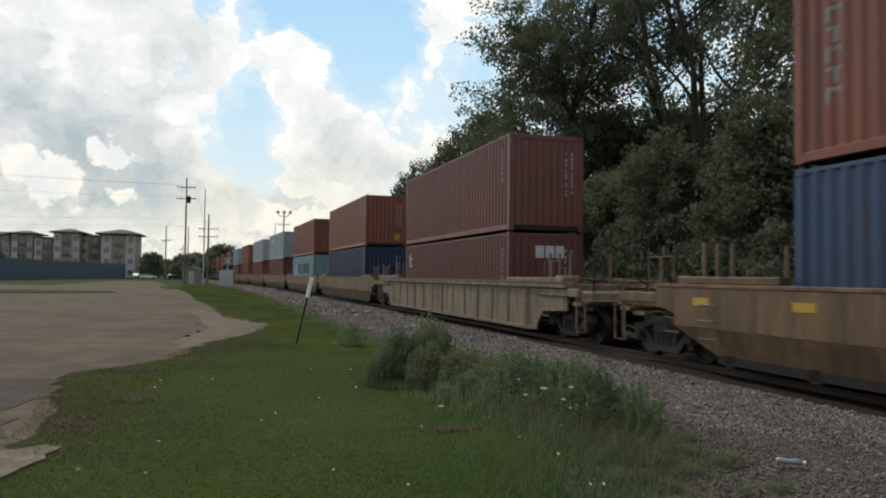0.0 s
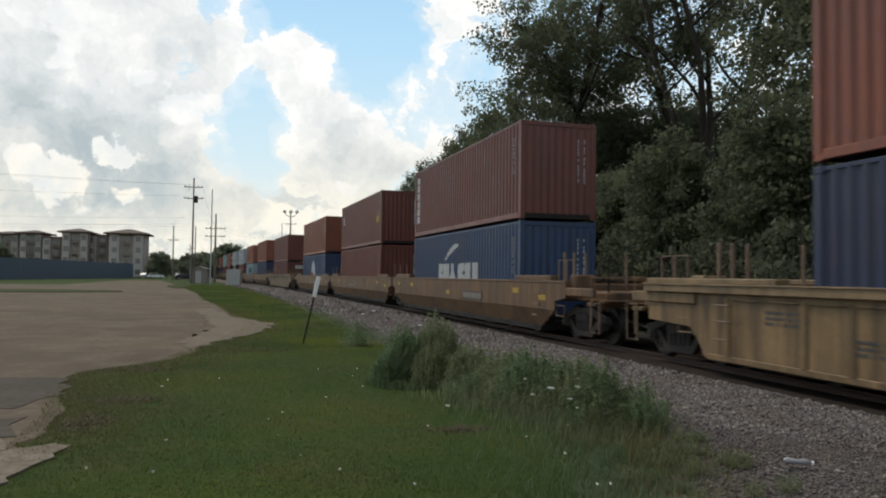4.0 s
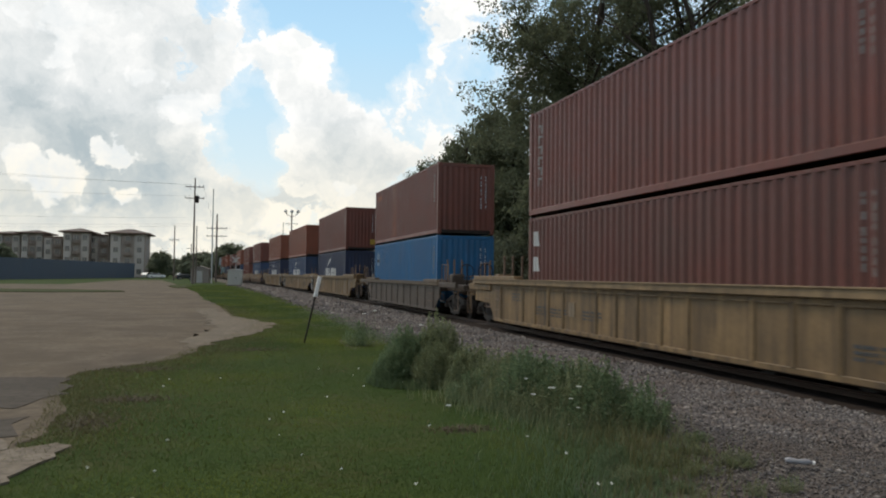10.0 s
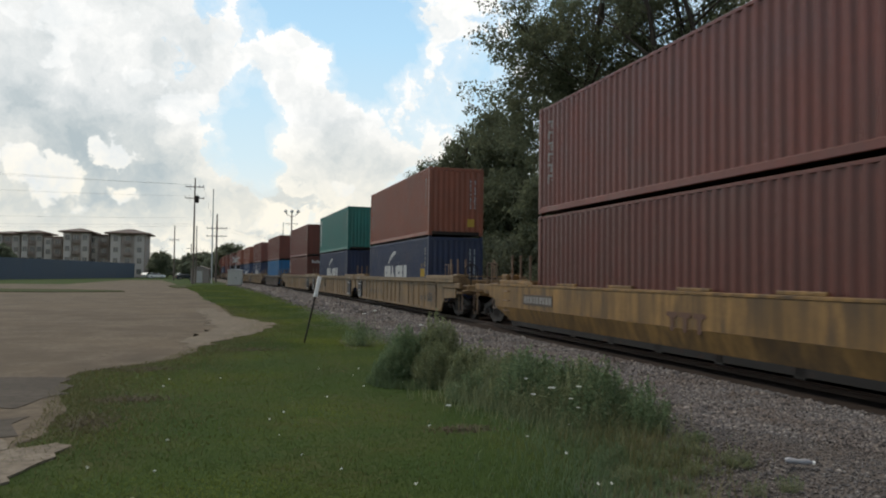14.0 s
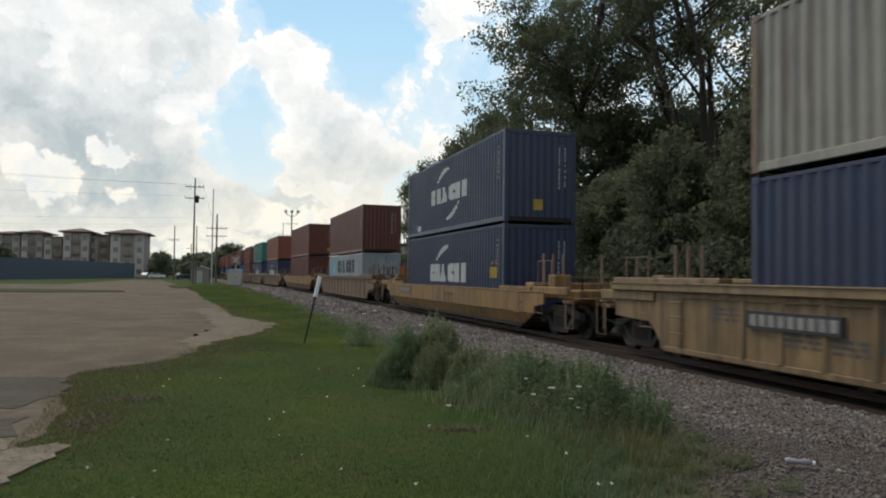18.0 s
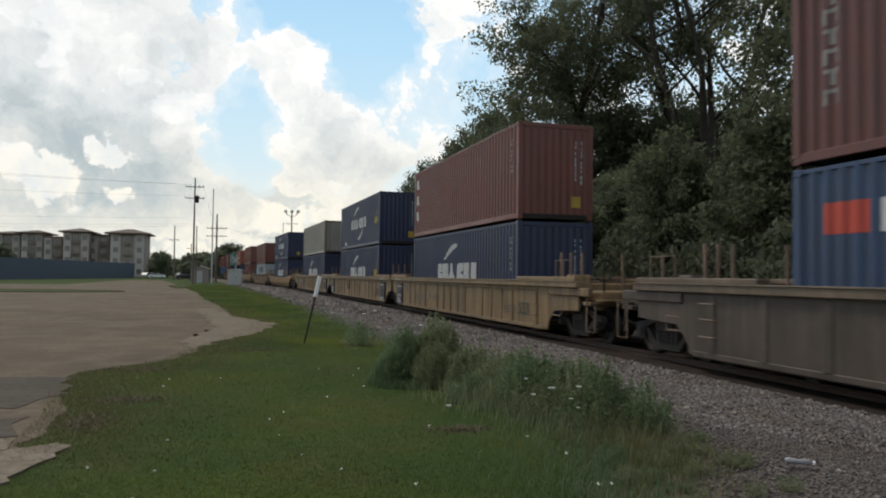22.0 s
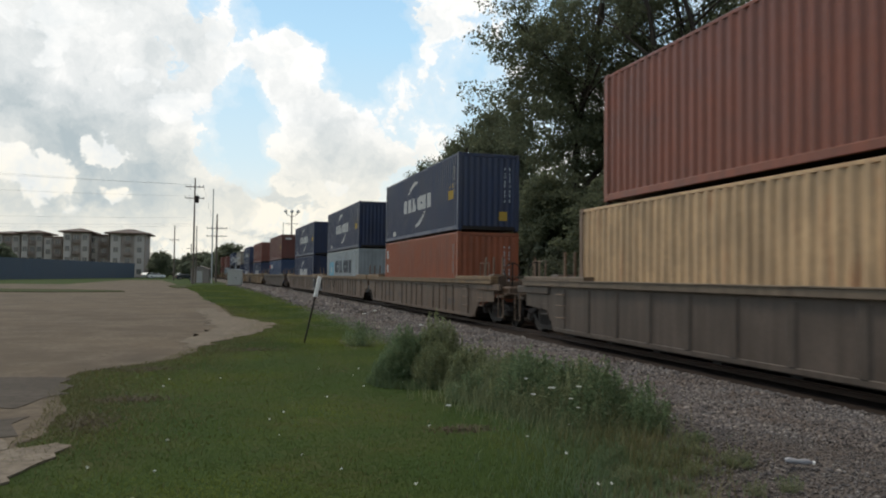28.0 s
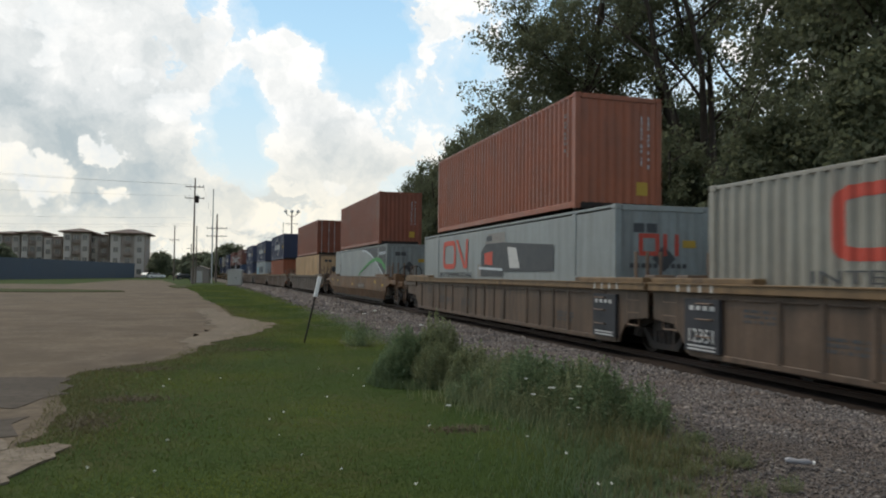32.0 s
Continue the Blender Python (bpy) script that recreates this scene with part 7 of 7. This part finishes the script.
def umbel_mesh(seed):
    """A flat white flower head of many tiny florets."""
    rng = np.random.default_rng(seed)
    n = 170
    r, a = 0.06 * np.sqrt(rng.random(n)), rng.uniform(0, 6.28, n)
    c = np.stack([r * np.cos(a), r * np.sin(a), 0.02 - 3.0 * r * r + rng.normal(0, 0.003, n)], 1)
    v, f = leaf_cloud(rng, c, np.full(n, 0.003), 1, 0.009)
    return quick_mesh("flower_head", v, f, M_FLOWER)


UMBEL = umbel_mesh(4)
STALK = Build().tube([(0, 0, 0), (0.02, 0.01, 0.5), (0.0, 0.0, 1.0)], [0.004, 0.003, 0.002], 5).mesh("stalk", M_BUSH)
for px, py, z, s in ((3.42, 7.75, 0.46, 1.1), (3.70, 7.65, 0.48, 0.8), (3.24, 7.85, 0.38, 0.75), (3.58, 7.6, 0.36, 0.7), (2.55, 8.9, 0.10, 0.9), (3.25, 8.1, 0.52, 0.6), (3.62, 7.5, 0.28, 0.5), (3.15, 17.4, 0.85, 1.3), (3.0, 18.0, 0.75, 1.2), (4.3, 17.5, 0.5, 1.5), (4.9, 17.8, 0.55, 1.5)):
    ob = thing("wild_flower", px, py, GROUND, 0, "white flat-headed wild flower on a thin stalk", "flower", "white wild flowers")
    put("stalk", STALK, ob, Matrix.Diagonal((1, 1, z, 1)))
    put("flower_head", UMBEL, ob, Matrix.Translation((0, 0, z)) @ Matrix.Diagonal((s * 0.62, s * 0.62, s * 0.62, 1)))


def clover():
    rng = np.random.default_rng(6)
    n = 28
    x, y = rng.uniform(-1.2, 3.6, n), 5.2 + 8 * rng.random(n) ** 1.4
    v, f = leaf_cloud(rng, np.stack([x, y, np.full(n, GROUND + 0.085)], 1), np.full(n, 0.013), 8, 0.010)
    tagged(new("clover_flowers", quick_mesh("clover_flowers", v, f, M_FLOWER)), "scattered small white clover heads in the lawn", "flower", kind="stuff")


clover()

# ---- marker post, signal, poles, buildings and other things further off


def marker_post():
    ob = thing("marker_post", 1.63, 18.6, GROUND, 0, "thin leaning steel marker post with a white reflective top", "marker post")
    lean = pose(0, 0, 0, -4, 14.5, 15)
    put("post", Build().prism([(-0.02, -0.01), (0.02, -0.01), (0.02, 0.0), (0.008, 0.01), (-0.008, 0.01), (-0.02, 0.0)], "z", -0.1, 1.24).mesh("post", M_STEEL), ob, lean)
    put("reflector", Build().box(-0.05, -0.022, 1.18, 0.05, 0.016, 1.70, 0.006).mesh("reflector", M_REFLECT), ob, lean, None, "white reflective plate")


marker_post()


def cabinet():
    x, y = spot(416.5, 104)
    ob = thing("signal_cabinet", x, y, GROUND, -8, "silver-grey metal railway signal cabinet on a low plinth", "cabinet")
    put("body", Build().box(-0.9, -0.75, 0.12, 0.9, 0.75, 2.05, 0.03).mesh("body", M_CABINET), ob)
    put("roof", Build().prism([(-1.0, 2.052), (1.0, 2.052), (1.0, 2.14), (0.0, 2.3), (-1.0, 2.14)], "y", -0.85, 0.85).mesh("roof", M_CABINET), ob)
    put("door", Build().box(-0.55, -0.785, 0.25, 0.35, -0.752, 1.95, 0.01).mesh("door", M_CABINET), ob)
    put("door_handle", Build().box(0.2, -0.83, 1.0, 0.26, -0.787, 1.2, 0.01).mesh("door_handle", M_STEEL), ob)
    put("plinth", Build().box(-1.05, -0.9, -0.05, 1.05, 0.9, 0.12, 0.02).mesh("plinth", M_CONC), ob)


cabinet()


def crossing_signal():
    x, y = spot(417, 112)
    ob = thing("crossing_signal", x, y, GROUND, -14, "railway crossing signal mast with a white crossbuck and lamps", "crossing signal")
    put("mast", Build().tube([(0, 0, 0), (0, 0, 4.3)], 0.06, 8).box(-0.2, -0.2, 0, 0.2, 0.2, 0.5, 0.03).mesh("mast", M_GALV), ob)
    for s in (-1, 1):
        put("crossbuck_board", Build().box(-0.62, -0.09 - 0.02 * s, -0.11, 0.62, -0.07 - 0.02 * s, 0.11).mesh("crossbuck_board", M_DULLWHITE), ob, Matrix.Translation((0, 0, 3.6)) @ pose(0, 0, 0, 0, 42 * s, 0))
        put("lamp_hood", Build().tube([(0.42 * s, -0.05, 2.6), (0.42 * s, -0.2, 2.6)], 0.26, 14).mesh("lamp_hood", M_STEEL), ob)
    put("lamp_arm", Build().box(-0.55, -0.05, 2.55, 0.55, 0.05, 2.65).mesh("lamp_arm", M_GALV), ob)


crossing_signal()


def utility_pole(px, dist, height, arms, label, r=0.15, mat=None, extras=""):
    x, y = spot(px, dist)
    ob = thing("utility_pole", x, y, GROUND, -6, label, "utility pole", "poles along the road")
    mat = mat or M_POLEWOOD
    put("pole", Build().tube([(0, 0, -0.2), (0, 0, height * 0.5), (0, 0, height)], [r, r * 0.85, r * 0.62], 10).mesh("pole", mat), ob)
    for z, half in arms:
        arm = Build().box(-half, -0.19, z - 0.06, half, -0.08, z + 0.06, 0.01)
        arm.box(-half * 0.5, -0.1, z - 0.45, -half * 0.5 + 0.05, -0.06, z)
        put("crossarm", arm.mesh("crossarm", mat), ob)
        for q in (-0.92, -0.5, 0.5, 0.92):
            put("insulator", Build().tube([(half * q, -0.135, z + 0.06), (half * q, -0.135, z + 0.13), (half * q, -0.135, z + 0.26)], [0.04, 0.075, 0.04], 8).mesh("insulator", M_GALV), ob)
    if "transformer" in extras:
        z = height * 0.80
        put("transformer", Build().tube([(0.36, 0, z - 0.55), (0.36, 0, z + 0.45)], 0.27, 12).tube([(0.36, 0, z + 0.45), (0.36, 0, z + 0.7)], 0.05, 6).mesh("transformer", M_STEEL), ob)
    if "bells" in extras:
        for q in (-1.35, 0, 1.35):
            put("bell_insulator", Build().tube([(q, 0, height - 0.25), (q, 0, height + 0.0), (q, 0, height + 0.12), (q, 0, height + 0.5)], [0.12, 0.45, 0.42, 0.12], 10).mesh("bell_insulator", M_GALV), ob)
        put("brace", Build().tube([(-1.35, 0, height - 0.2), (-0.9, 0, height - 0.75), (0.0, 0, height - 1.2), (0.9, 0, height - 0.75), (1.35, 0, height - 0.2)], 0.07, 6).mesh("brace", mat), ob)
    return ob


utility_pole(341.5, 118, 16.0, ((14.6, 1.35), (12.9, 1.4)), "tall weathered wooden utility pole with two crossarms", 0.15, None, "transformer")
utility_pole(346.5, 128, 9.3, (), "slim weathered wooden pole", 0.11)
utility_pole(374.5, 126, 15.3, (), "very slim tall grey steel pole", 0.12, M_GALV)
utility_pole(382.0, 140, 12.3, ((9.7, 1.75), (8.3, 1.75)), "wooden utility pole with two long crossarms", 0.19)
utility_pole(307.5, 168, 11.7, ((8.6, 1.0),), "distant wooden utility pole with one crossarm", 0.16)
utility_pole(337.5, 240, 10.5, ((9.0, 1.2),), "distant wooden utility pole", 0.16)
utility_pole(514.5, 170, 15.6, ((12.9, 1.3), (10.1, 1.0)), "wooden power pole with three large bell insulators", 0.21, None, "bells")
utility_pole(499.5, 185, 14.2, ((10.2, 0.8), (8.8, 0.8)), "slim wooden power pole beyond the train", 0.12)


def wire(a, b, sag, r):
    a, b = Vector(a), Vector(b)
    pts = []
    for k in range(13):
        u = k / 12
        p = a.lerp(b, u)
        pts.append((p.x, p.y, p.z - sag * 4 * u * (1 - u)))
    ob = new("overhead_wire", Build().tube(pts, r, 4).mesh("overhead_wire", M_WIRE))
    tagged(ob, "thin dark overhead wire sagging between poles", "wire", "overhead wires")


x1, y1 = spot(341.5, 118)
for k, (z, dz) in enumerate(((14.8, 3.5), (14.8, 2.6), (13.1, 1.2), (9.8, 0.6), (8.9, 0.0), (8.6, -0.3))):
    wire((x1 + (-1.2 + 0.8 * (k % 3)), y1, z), (x1 - 95, y1 - 30, z + dz), 1.6, 0.011)
x2, y2 = spot(514.5, 170)
x3, y3 = spot(382.0, 140)
wire((x1 + 1.2, y1, 14.8), (x3, y3, 9.9), 0.9, 0.011)
wire((x3, y3, 9.9), (x2, y2, 10.7), 1.6, 0.011)
wire((x3 + 1.5, y3, 9.9), (x2 + 1.2, y2, 10.7), 1.4, 0.011)


def fence_run():
    xa, ya = spot(-60, 138)
    xb, yb = spot(238, 222)
    ob = thing("fence", 0, 0, 0, 0, "long dark navy screened fence behind the lot", "fence")
    n = 22
    d = Vector((xb - xa, yb - ya, 0))
    nrm = Vector((-d.y, d.x, 0)).normalized()
    for k in range(n):
        a, b = Vector((xa, ya, 0)) + d * (k / n), Vector((xa, ya, 0)) + d * ((k + 1) / n)
        q = [a + d.normalized() * 0.01, b - d.normalized() * 0.01]
        v = [(q[0].x, q[0].y, GROUND + 0.05), (q[1].x, q[1].y, GROUND + 0.05), (q[1].x, q[1].y, GROUND + 4.05), (q[0].x, q[0].y, GROUND + 4.05)]
        v += [(x + nrm.x * 0.04, y + nrm.y * 0.04, z) for x, y, z in v]
        put("screen_panel", mesh_of("screen_panel", v, [(0, 1, 2, 3), (7, 6, 5, 4), (0, 4, 5, 1), (1, 5, 6, 2), (2, 6, 7, 3), (3, 7, 4, 0)], M_FENCE), ob)
        put("post", Build().tube([(a.x + nrm.x * 0.1, a.y + nrm.y * 0.1, GROUND - 0.1), (a.x + nrm.x * 0.1, a.y + nrm.y * 0.1, GROUND + 4.1)], 0.05, 6).mesh("post", M_STEEL), ob)


fence_run()


def apartment(px0, px1, dist, eave, rise, storeys, roof_over, label, flat=False, bays=3, depth=16.0):
    """A block of flats facing the lot: walls with window openings set in frames, balconies and a low hipped roof."""
    x0, _ = spot(px0, dist)
    x1, _ = spot(px1, dist)
    w = x1 - x0
    ob = thing("apartment_building", x0, dist, GROUND, 0, label, "apartment building", "apartment buildings behind the fence")
    put("wall", Build().box(0, 0, 0, w, depth, eave, 0.05).mesh("wall", M_BRICK), ob)
    fl = eave / storeys
    bay = w / bays
    for b in range(bays):
        if b % 2 == 0:
            put("wall_panel", Build().box(b * bay + bay * 0.08, -0.35, 0.3, (b + 1) * bay - bay * 0.08, -0.004, eave - 0.1, 0.03).mesh("wall_panel", M_STUCCO), ob, None, None, "pale stucco bay")
    pane = Build().box(-0.62, -0.05, 0, 0.62, 0.0, 1.45).mesh("pane", M_GLASS)
    fr = Build()
    for a in ((-0.72, -0.1, -0.1, -0.62, 0.02, 1.55), (0.62, -0.1, -0.1, 0.72, 0.02, 1.55), (-0.62, -0.1, 1.45, 0.62, 0.02, 1.55), (-0.62, -0.1, -0.1, 0.62, 0.02, 0.0), (-0.03, -0.08, 0, 0.03, 0.0, 1.45)):
        fr.box(*a)
    fr = fr.mesh("window", M_TRIM)
    rail = Build()
    for k in range(9):
        rail.box(-0.95 + k * 0.2375 - 0.02, -0.92, 0.05, -0.95 + k * 0.2375 + 0.02, -0.88, 1.0)
    rail.box(-1.0, -0.94, 1.0, 1.0, -0.86, 1.07).box(-1.05, -0.95, -0.12, 1.05, 0.0, 0.04)
    rail = rail.mesh("balcony", M_FASCIA)
    for s in range(storeys):
        for b in range(bays):
            cx = (b + 0.5) * bay
            off = -0.352 if b % 2 == 0 else -0.004
            for q in ((-0.22, 0.22) if bay > 4 else (0,)):
                wnd = put("window", fr, ob, pose(cx + q * bay, off, s * fl + fl * 0.32))
                put("pane", pane, wnd)
            if b % 2 == 1 and s > 0:
                put("balcony", rail, ob, pose(cx, off, s * fl + 0.05))
    o = roof_over
    if flat:
        put("roof", Build().box(-0.25, -0.3, eave + 0.004, w + 0.25, depth, eave + 0.5, 0.05).mesh("roof", M_FASCIA), ob)
    else:
        rb = Build()
        rb.box(-o, -o, eave + 0.004, w + o, depth + o, eave + 0.35, 0.03)
        put("fascia", rb.mesh("fascia", M_FASCIA), ob)
        r = Build()
        e = eave + 0.355
        ins = min(w, depth) * 0.42
        r.v = [(-o, -o, e), (w + o, -o, e), (w + o, depth + o, e), (-o, depth + o, e), (ins, depth / 2, e + rise), (w - ins, depth / 2, e + rise)]
        r.f = [(0, 1, 5, 4), (1, 2, 5), (2, 3, 4, 5), (3, 0, 4), (3, 2, 1, 0)]
        put("roof", r.mesh("roof", M_ROOF), ob)
    return ob


apartment(193, 256, 240, 13.0, 1.5, 4, 1.4, "four-storey tan brick apartment building with a hipped brown roof", bays=3, depth=13)
apartment(155, 192, 248, 12.6, 0, 4, 0.3, "flat-roofed tan brick link between apartment buildings", True, 2, 10)
apartment(110, 157, 244, 13.3, 1.2, 4, 1.2, "four-storey tan brick apartment building with a low brown roof", bays=3, depth=12)
apartment(76, 108, 252, 11.8, 0, 4, 0.3, "flat-roofed tan brick wing of the apartments", True, 2, 10)
apartment(36, 75, 256, 13.2, 1.0, 4, 1.4, "tan brick apartment building with a wide-eaved roof", bays=3, depth=12)
apartment(-12, 35, 262, 13.0, 1.0, 4, 1.4, "tan brick apartment building with a wide-eaved brown roof", bays=3, depth=12)
apartment(-75, -14, 268, 13.0, 1.2, 4, 1.4, "tan brick apartment building with a wide-eaved brown roof", bays=3, depth=12)


def hut():
    """Small beige hut with a low gable at the end of the road."""
    x, y = spot(353, 130)
    ob = thing("hut", x, y, GROUND, -4, "small beige block hut with a low gabled roof beside the road", "hut")
    put("wall", Build().prism([(-1.4, -0.1), (1.4, -0.1), (1.4, 2.3), (0, 2.75), (-1.4, 2.3)], "y", 0, 3.0).mesh("wall", M_CWALL), ob)
    for q in (-1, 1):
        put("roof", Build().prism([(0, 2.78), (q * 1.6, 2.27), (q * 1.6, 2.36), (0, 2.88)], "y", -0.15, 3.15).mesh("roof", M_CWALL), ob)
    put("door", Build().box(-0.45, -0.05, 0, 0.45, -0.004, 2.0, 0.01).mesh("door", M_CABINET), ob)


hut()
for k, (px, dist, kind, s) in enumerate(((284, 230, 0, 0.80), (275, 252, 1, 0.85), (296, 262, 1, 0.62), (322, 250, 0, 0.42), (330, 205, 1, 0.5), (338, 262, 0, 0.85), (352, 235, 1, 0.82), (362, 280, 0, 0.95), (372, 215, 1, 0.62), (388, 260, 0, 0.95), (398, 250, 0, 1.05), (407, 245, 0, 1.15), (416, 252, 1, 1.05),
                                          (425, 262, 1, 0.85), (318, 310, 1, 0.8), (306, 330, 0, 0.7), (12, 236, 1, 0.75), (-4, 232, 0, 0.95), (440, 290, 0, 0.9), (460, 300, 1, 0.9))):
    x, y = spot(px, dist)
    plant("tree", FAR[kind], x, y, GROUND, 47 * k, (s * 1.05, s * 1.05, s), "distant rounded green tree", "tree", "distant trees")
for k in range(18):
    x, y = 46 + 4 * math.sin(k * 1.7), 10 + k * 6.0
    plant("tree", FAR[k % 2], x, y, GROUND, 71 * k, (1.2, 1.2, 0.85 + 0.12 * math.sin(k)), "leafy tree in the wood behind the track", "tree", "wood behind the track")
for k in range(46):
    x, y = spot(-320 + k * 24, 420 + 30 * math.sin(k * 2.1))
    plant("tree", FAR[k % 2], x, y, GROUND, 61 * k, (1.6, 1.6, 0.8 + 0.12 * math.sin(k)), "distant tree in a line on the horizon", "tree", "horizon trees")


def parked_car(px, dist, rz, paint, label):
    x, y = spot(px, dist)
    ob = thing("parked_car", x, y, GROUND, rz, label, "car", "parked cars")
    side = [(-2.2, 0.32), (2.2, 0.32), (2.25, 0.7), (1.9, 0.92), (0.95, 1.0), (0.35, 1.46), (-1.2, 1.5), (-1.9, 1.05), (-2.25, 0.98)]
    put("body", Build().prism(side, "y", -0.86, 0.86).mesh("body", paint), ob)
    put("windows", Build().prism([(-1.75, 1.03), (0.82, 1.02), (0.3, 1.40), (-1.15, 1.44)], "y", -0.875, 0.875).mesh("windows", M_GLASS), ob)
    for wx in (-1.35, 1.35):
        for wy in (-0.8, 0.8):
            w = put("wheel", Build().tube([(wx, wy - 0.11, 0.33), (wx, wy + 0.11, 0.33)], 0.33, 14).mesh("wheel", M_RUBBER), ob)
            put("rim", Build().tube([(wx, wy - 0.12, 0.33), (wx, wy + 0.12, 0.33)], 0.19, 10).mesh("rim", M_GALV), w)
    for wx, mm, nm in ((2.2, M_REFLECT, "headlight"), (-2.24, M_REDL, "tail_light")):
        for wy in (-0.6, 0.6):
            put(nm, Build().box(wx, wy - 0.2, 0.68, wx + 0.06, wy + 0.2, 0.84).mesh(nm, mm), ob)
    return ob


parked_car(328, 190, 20, M_CARDARK, "dark parked car by the road's end")
parked_car(322, 205, 80, M_CARWHITE, "white parked car by the road's end")
parked_car(278, 222, 5, M_CARWHITE, "white parked car beside the apartments")
parked_car(262, 226, 60, M_GALV, "silver parked car beside the apartments")


def yard_building():
    """Low beige shed with small dark windows, and an orange box, beyond the trees."""
    x, y = 25.0, 92.0
    ob = thing("yard_building", x, y, GROUND, -8, "long low beige building with dark windows beyond the trees", "building")
    put("wall", Build().box(-9, 0, -0.1, 14, 8, 5.4, 0.05).mesh("wall", M_STUCCO), ob)
    put("roof", Build().box(-9.3, -0.3, 5.404, 14.3, 8.3, 5.75, 0.05).mesh("roof", M_FASCIA), ob)
    for k in range(8):
        put("window", Build().box(-8 + k * 2.7, -0.06, 2.2, -6.9 + k * 2.7, -0.004, 4.2).mesh("window", M_GLASS), ob)
    ob2 = thing("storage_box", 17.6, 84.0, GROUND, -10, "orange steel storage box beside the beige building", "storage box")
    put("body", Build().box(-1.3, -1.3, 0.1, 1.3, 3, 2.7, 0.05).mesh("body", M_ORANGE), ob2)
    put("door", Build().box(-1.1, -1.34, 0.25, 1.1, -1.304, 2.55, 0.02).mesh("door", M_ORANGE), ob2)
    put("skid", Build().box(-1.2, -1.2, 0, 1.2, 2.9, 0.1).mesh("skid", M_STEEL), ob2)


yard_building()


def litter():
    ob = thing("plastic_bottle", 4.86, 5.62, GROUND + 0.055, -35, "crushed clear plastic bottle lying on the stones", "litter")
    put("body", Build().tube([(-0.11, 0, 0.03), (-0.08, 0, 0.035), (0.0, 0.005, 0.03), (0.06, 0, 0.035), (0.09, 0, 0.033), (0.115, 0, 0.03)], [0.02, 0.030, 0.022, 0.030, 0.020, 0.012], 10).mesh("body", M_PLASTIC, True), ob)
    put("cap", Build().tube([(0.115, 0, 0.03), (0.135, 0, 0.03)], 0.016, 10).mesh("cap", M_REFLECT), ob)


litter()
motions()
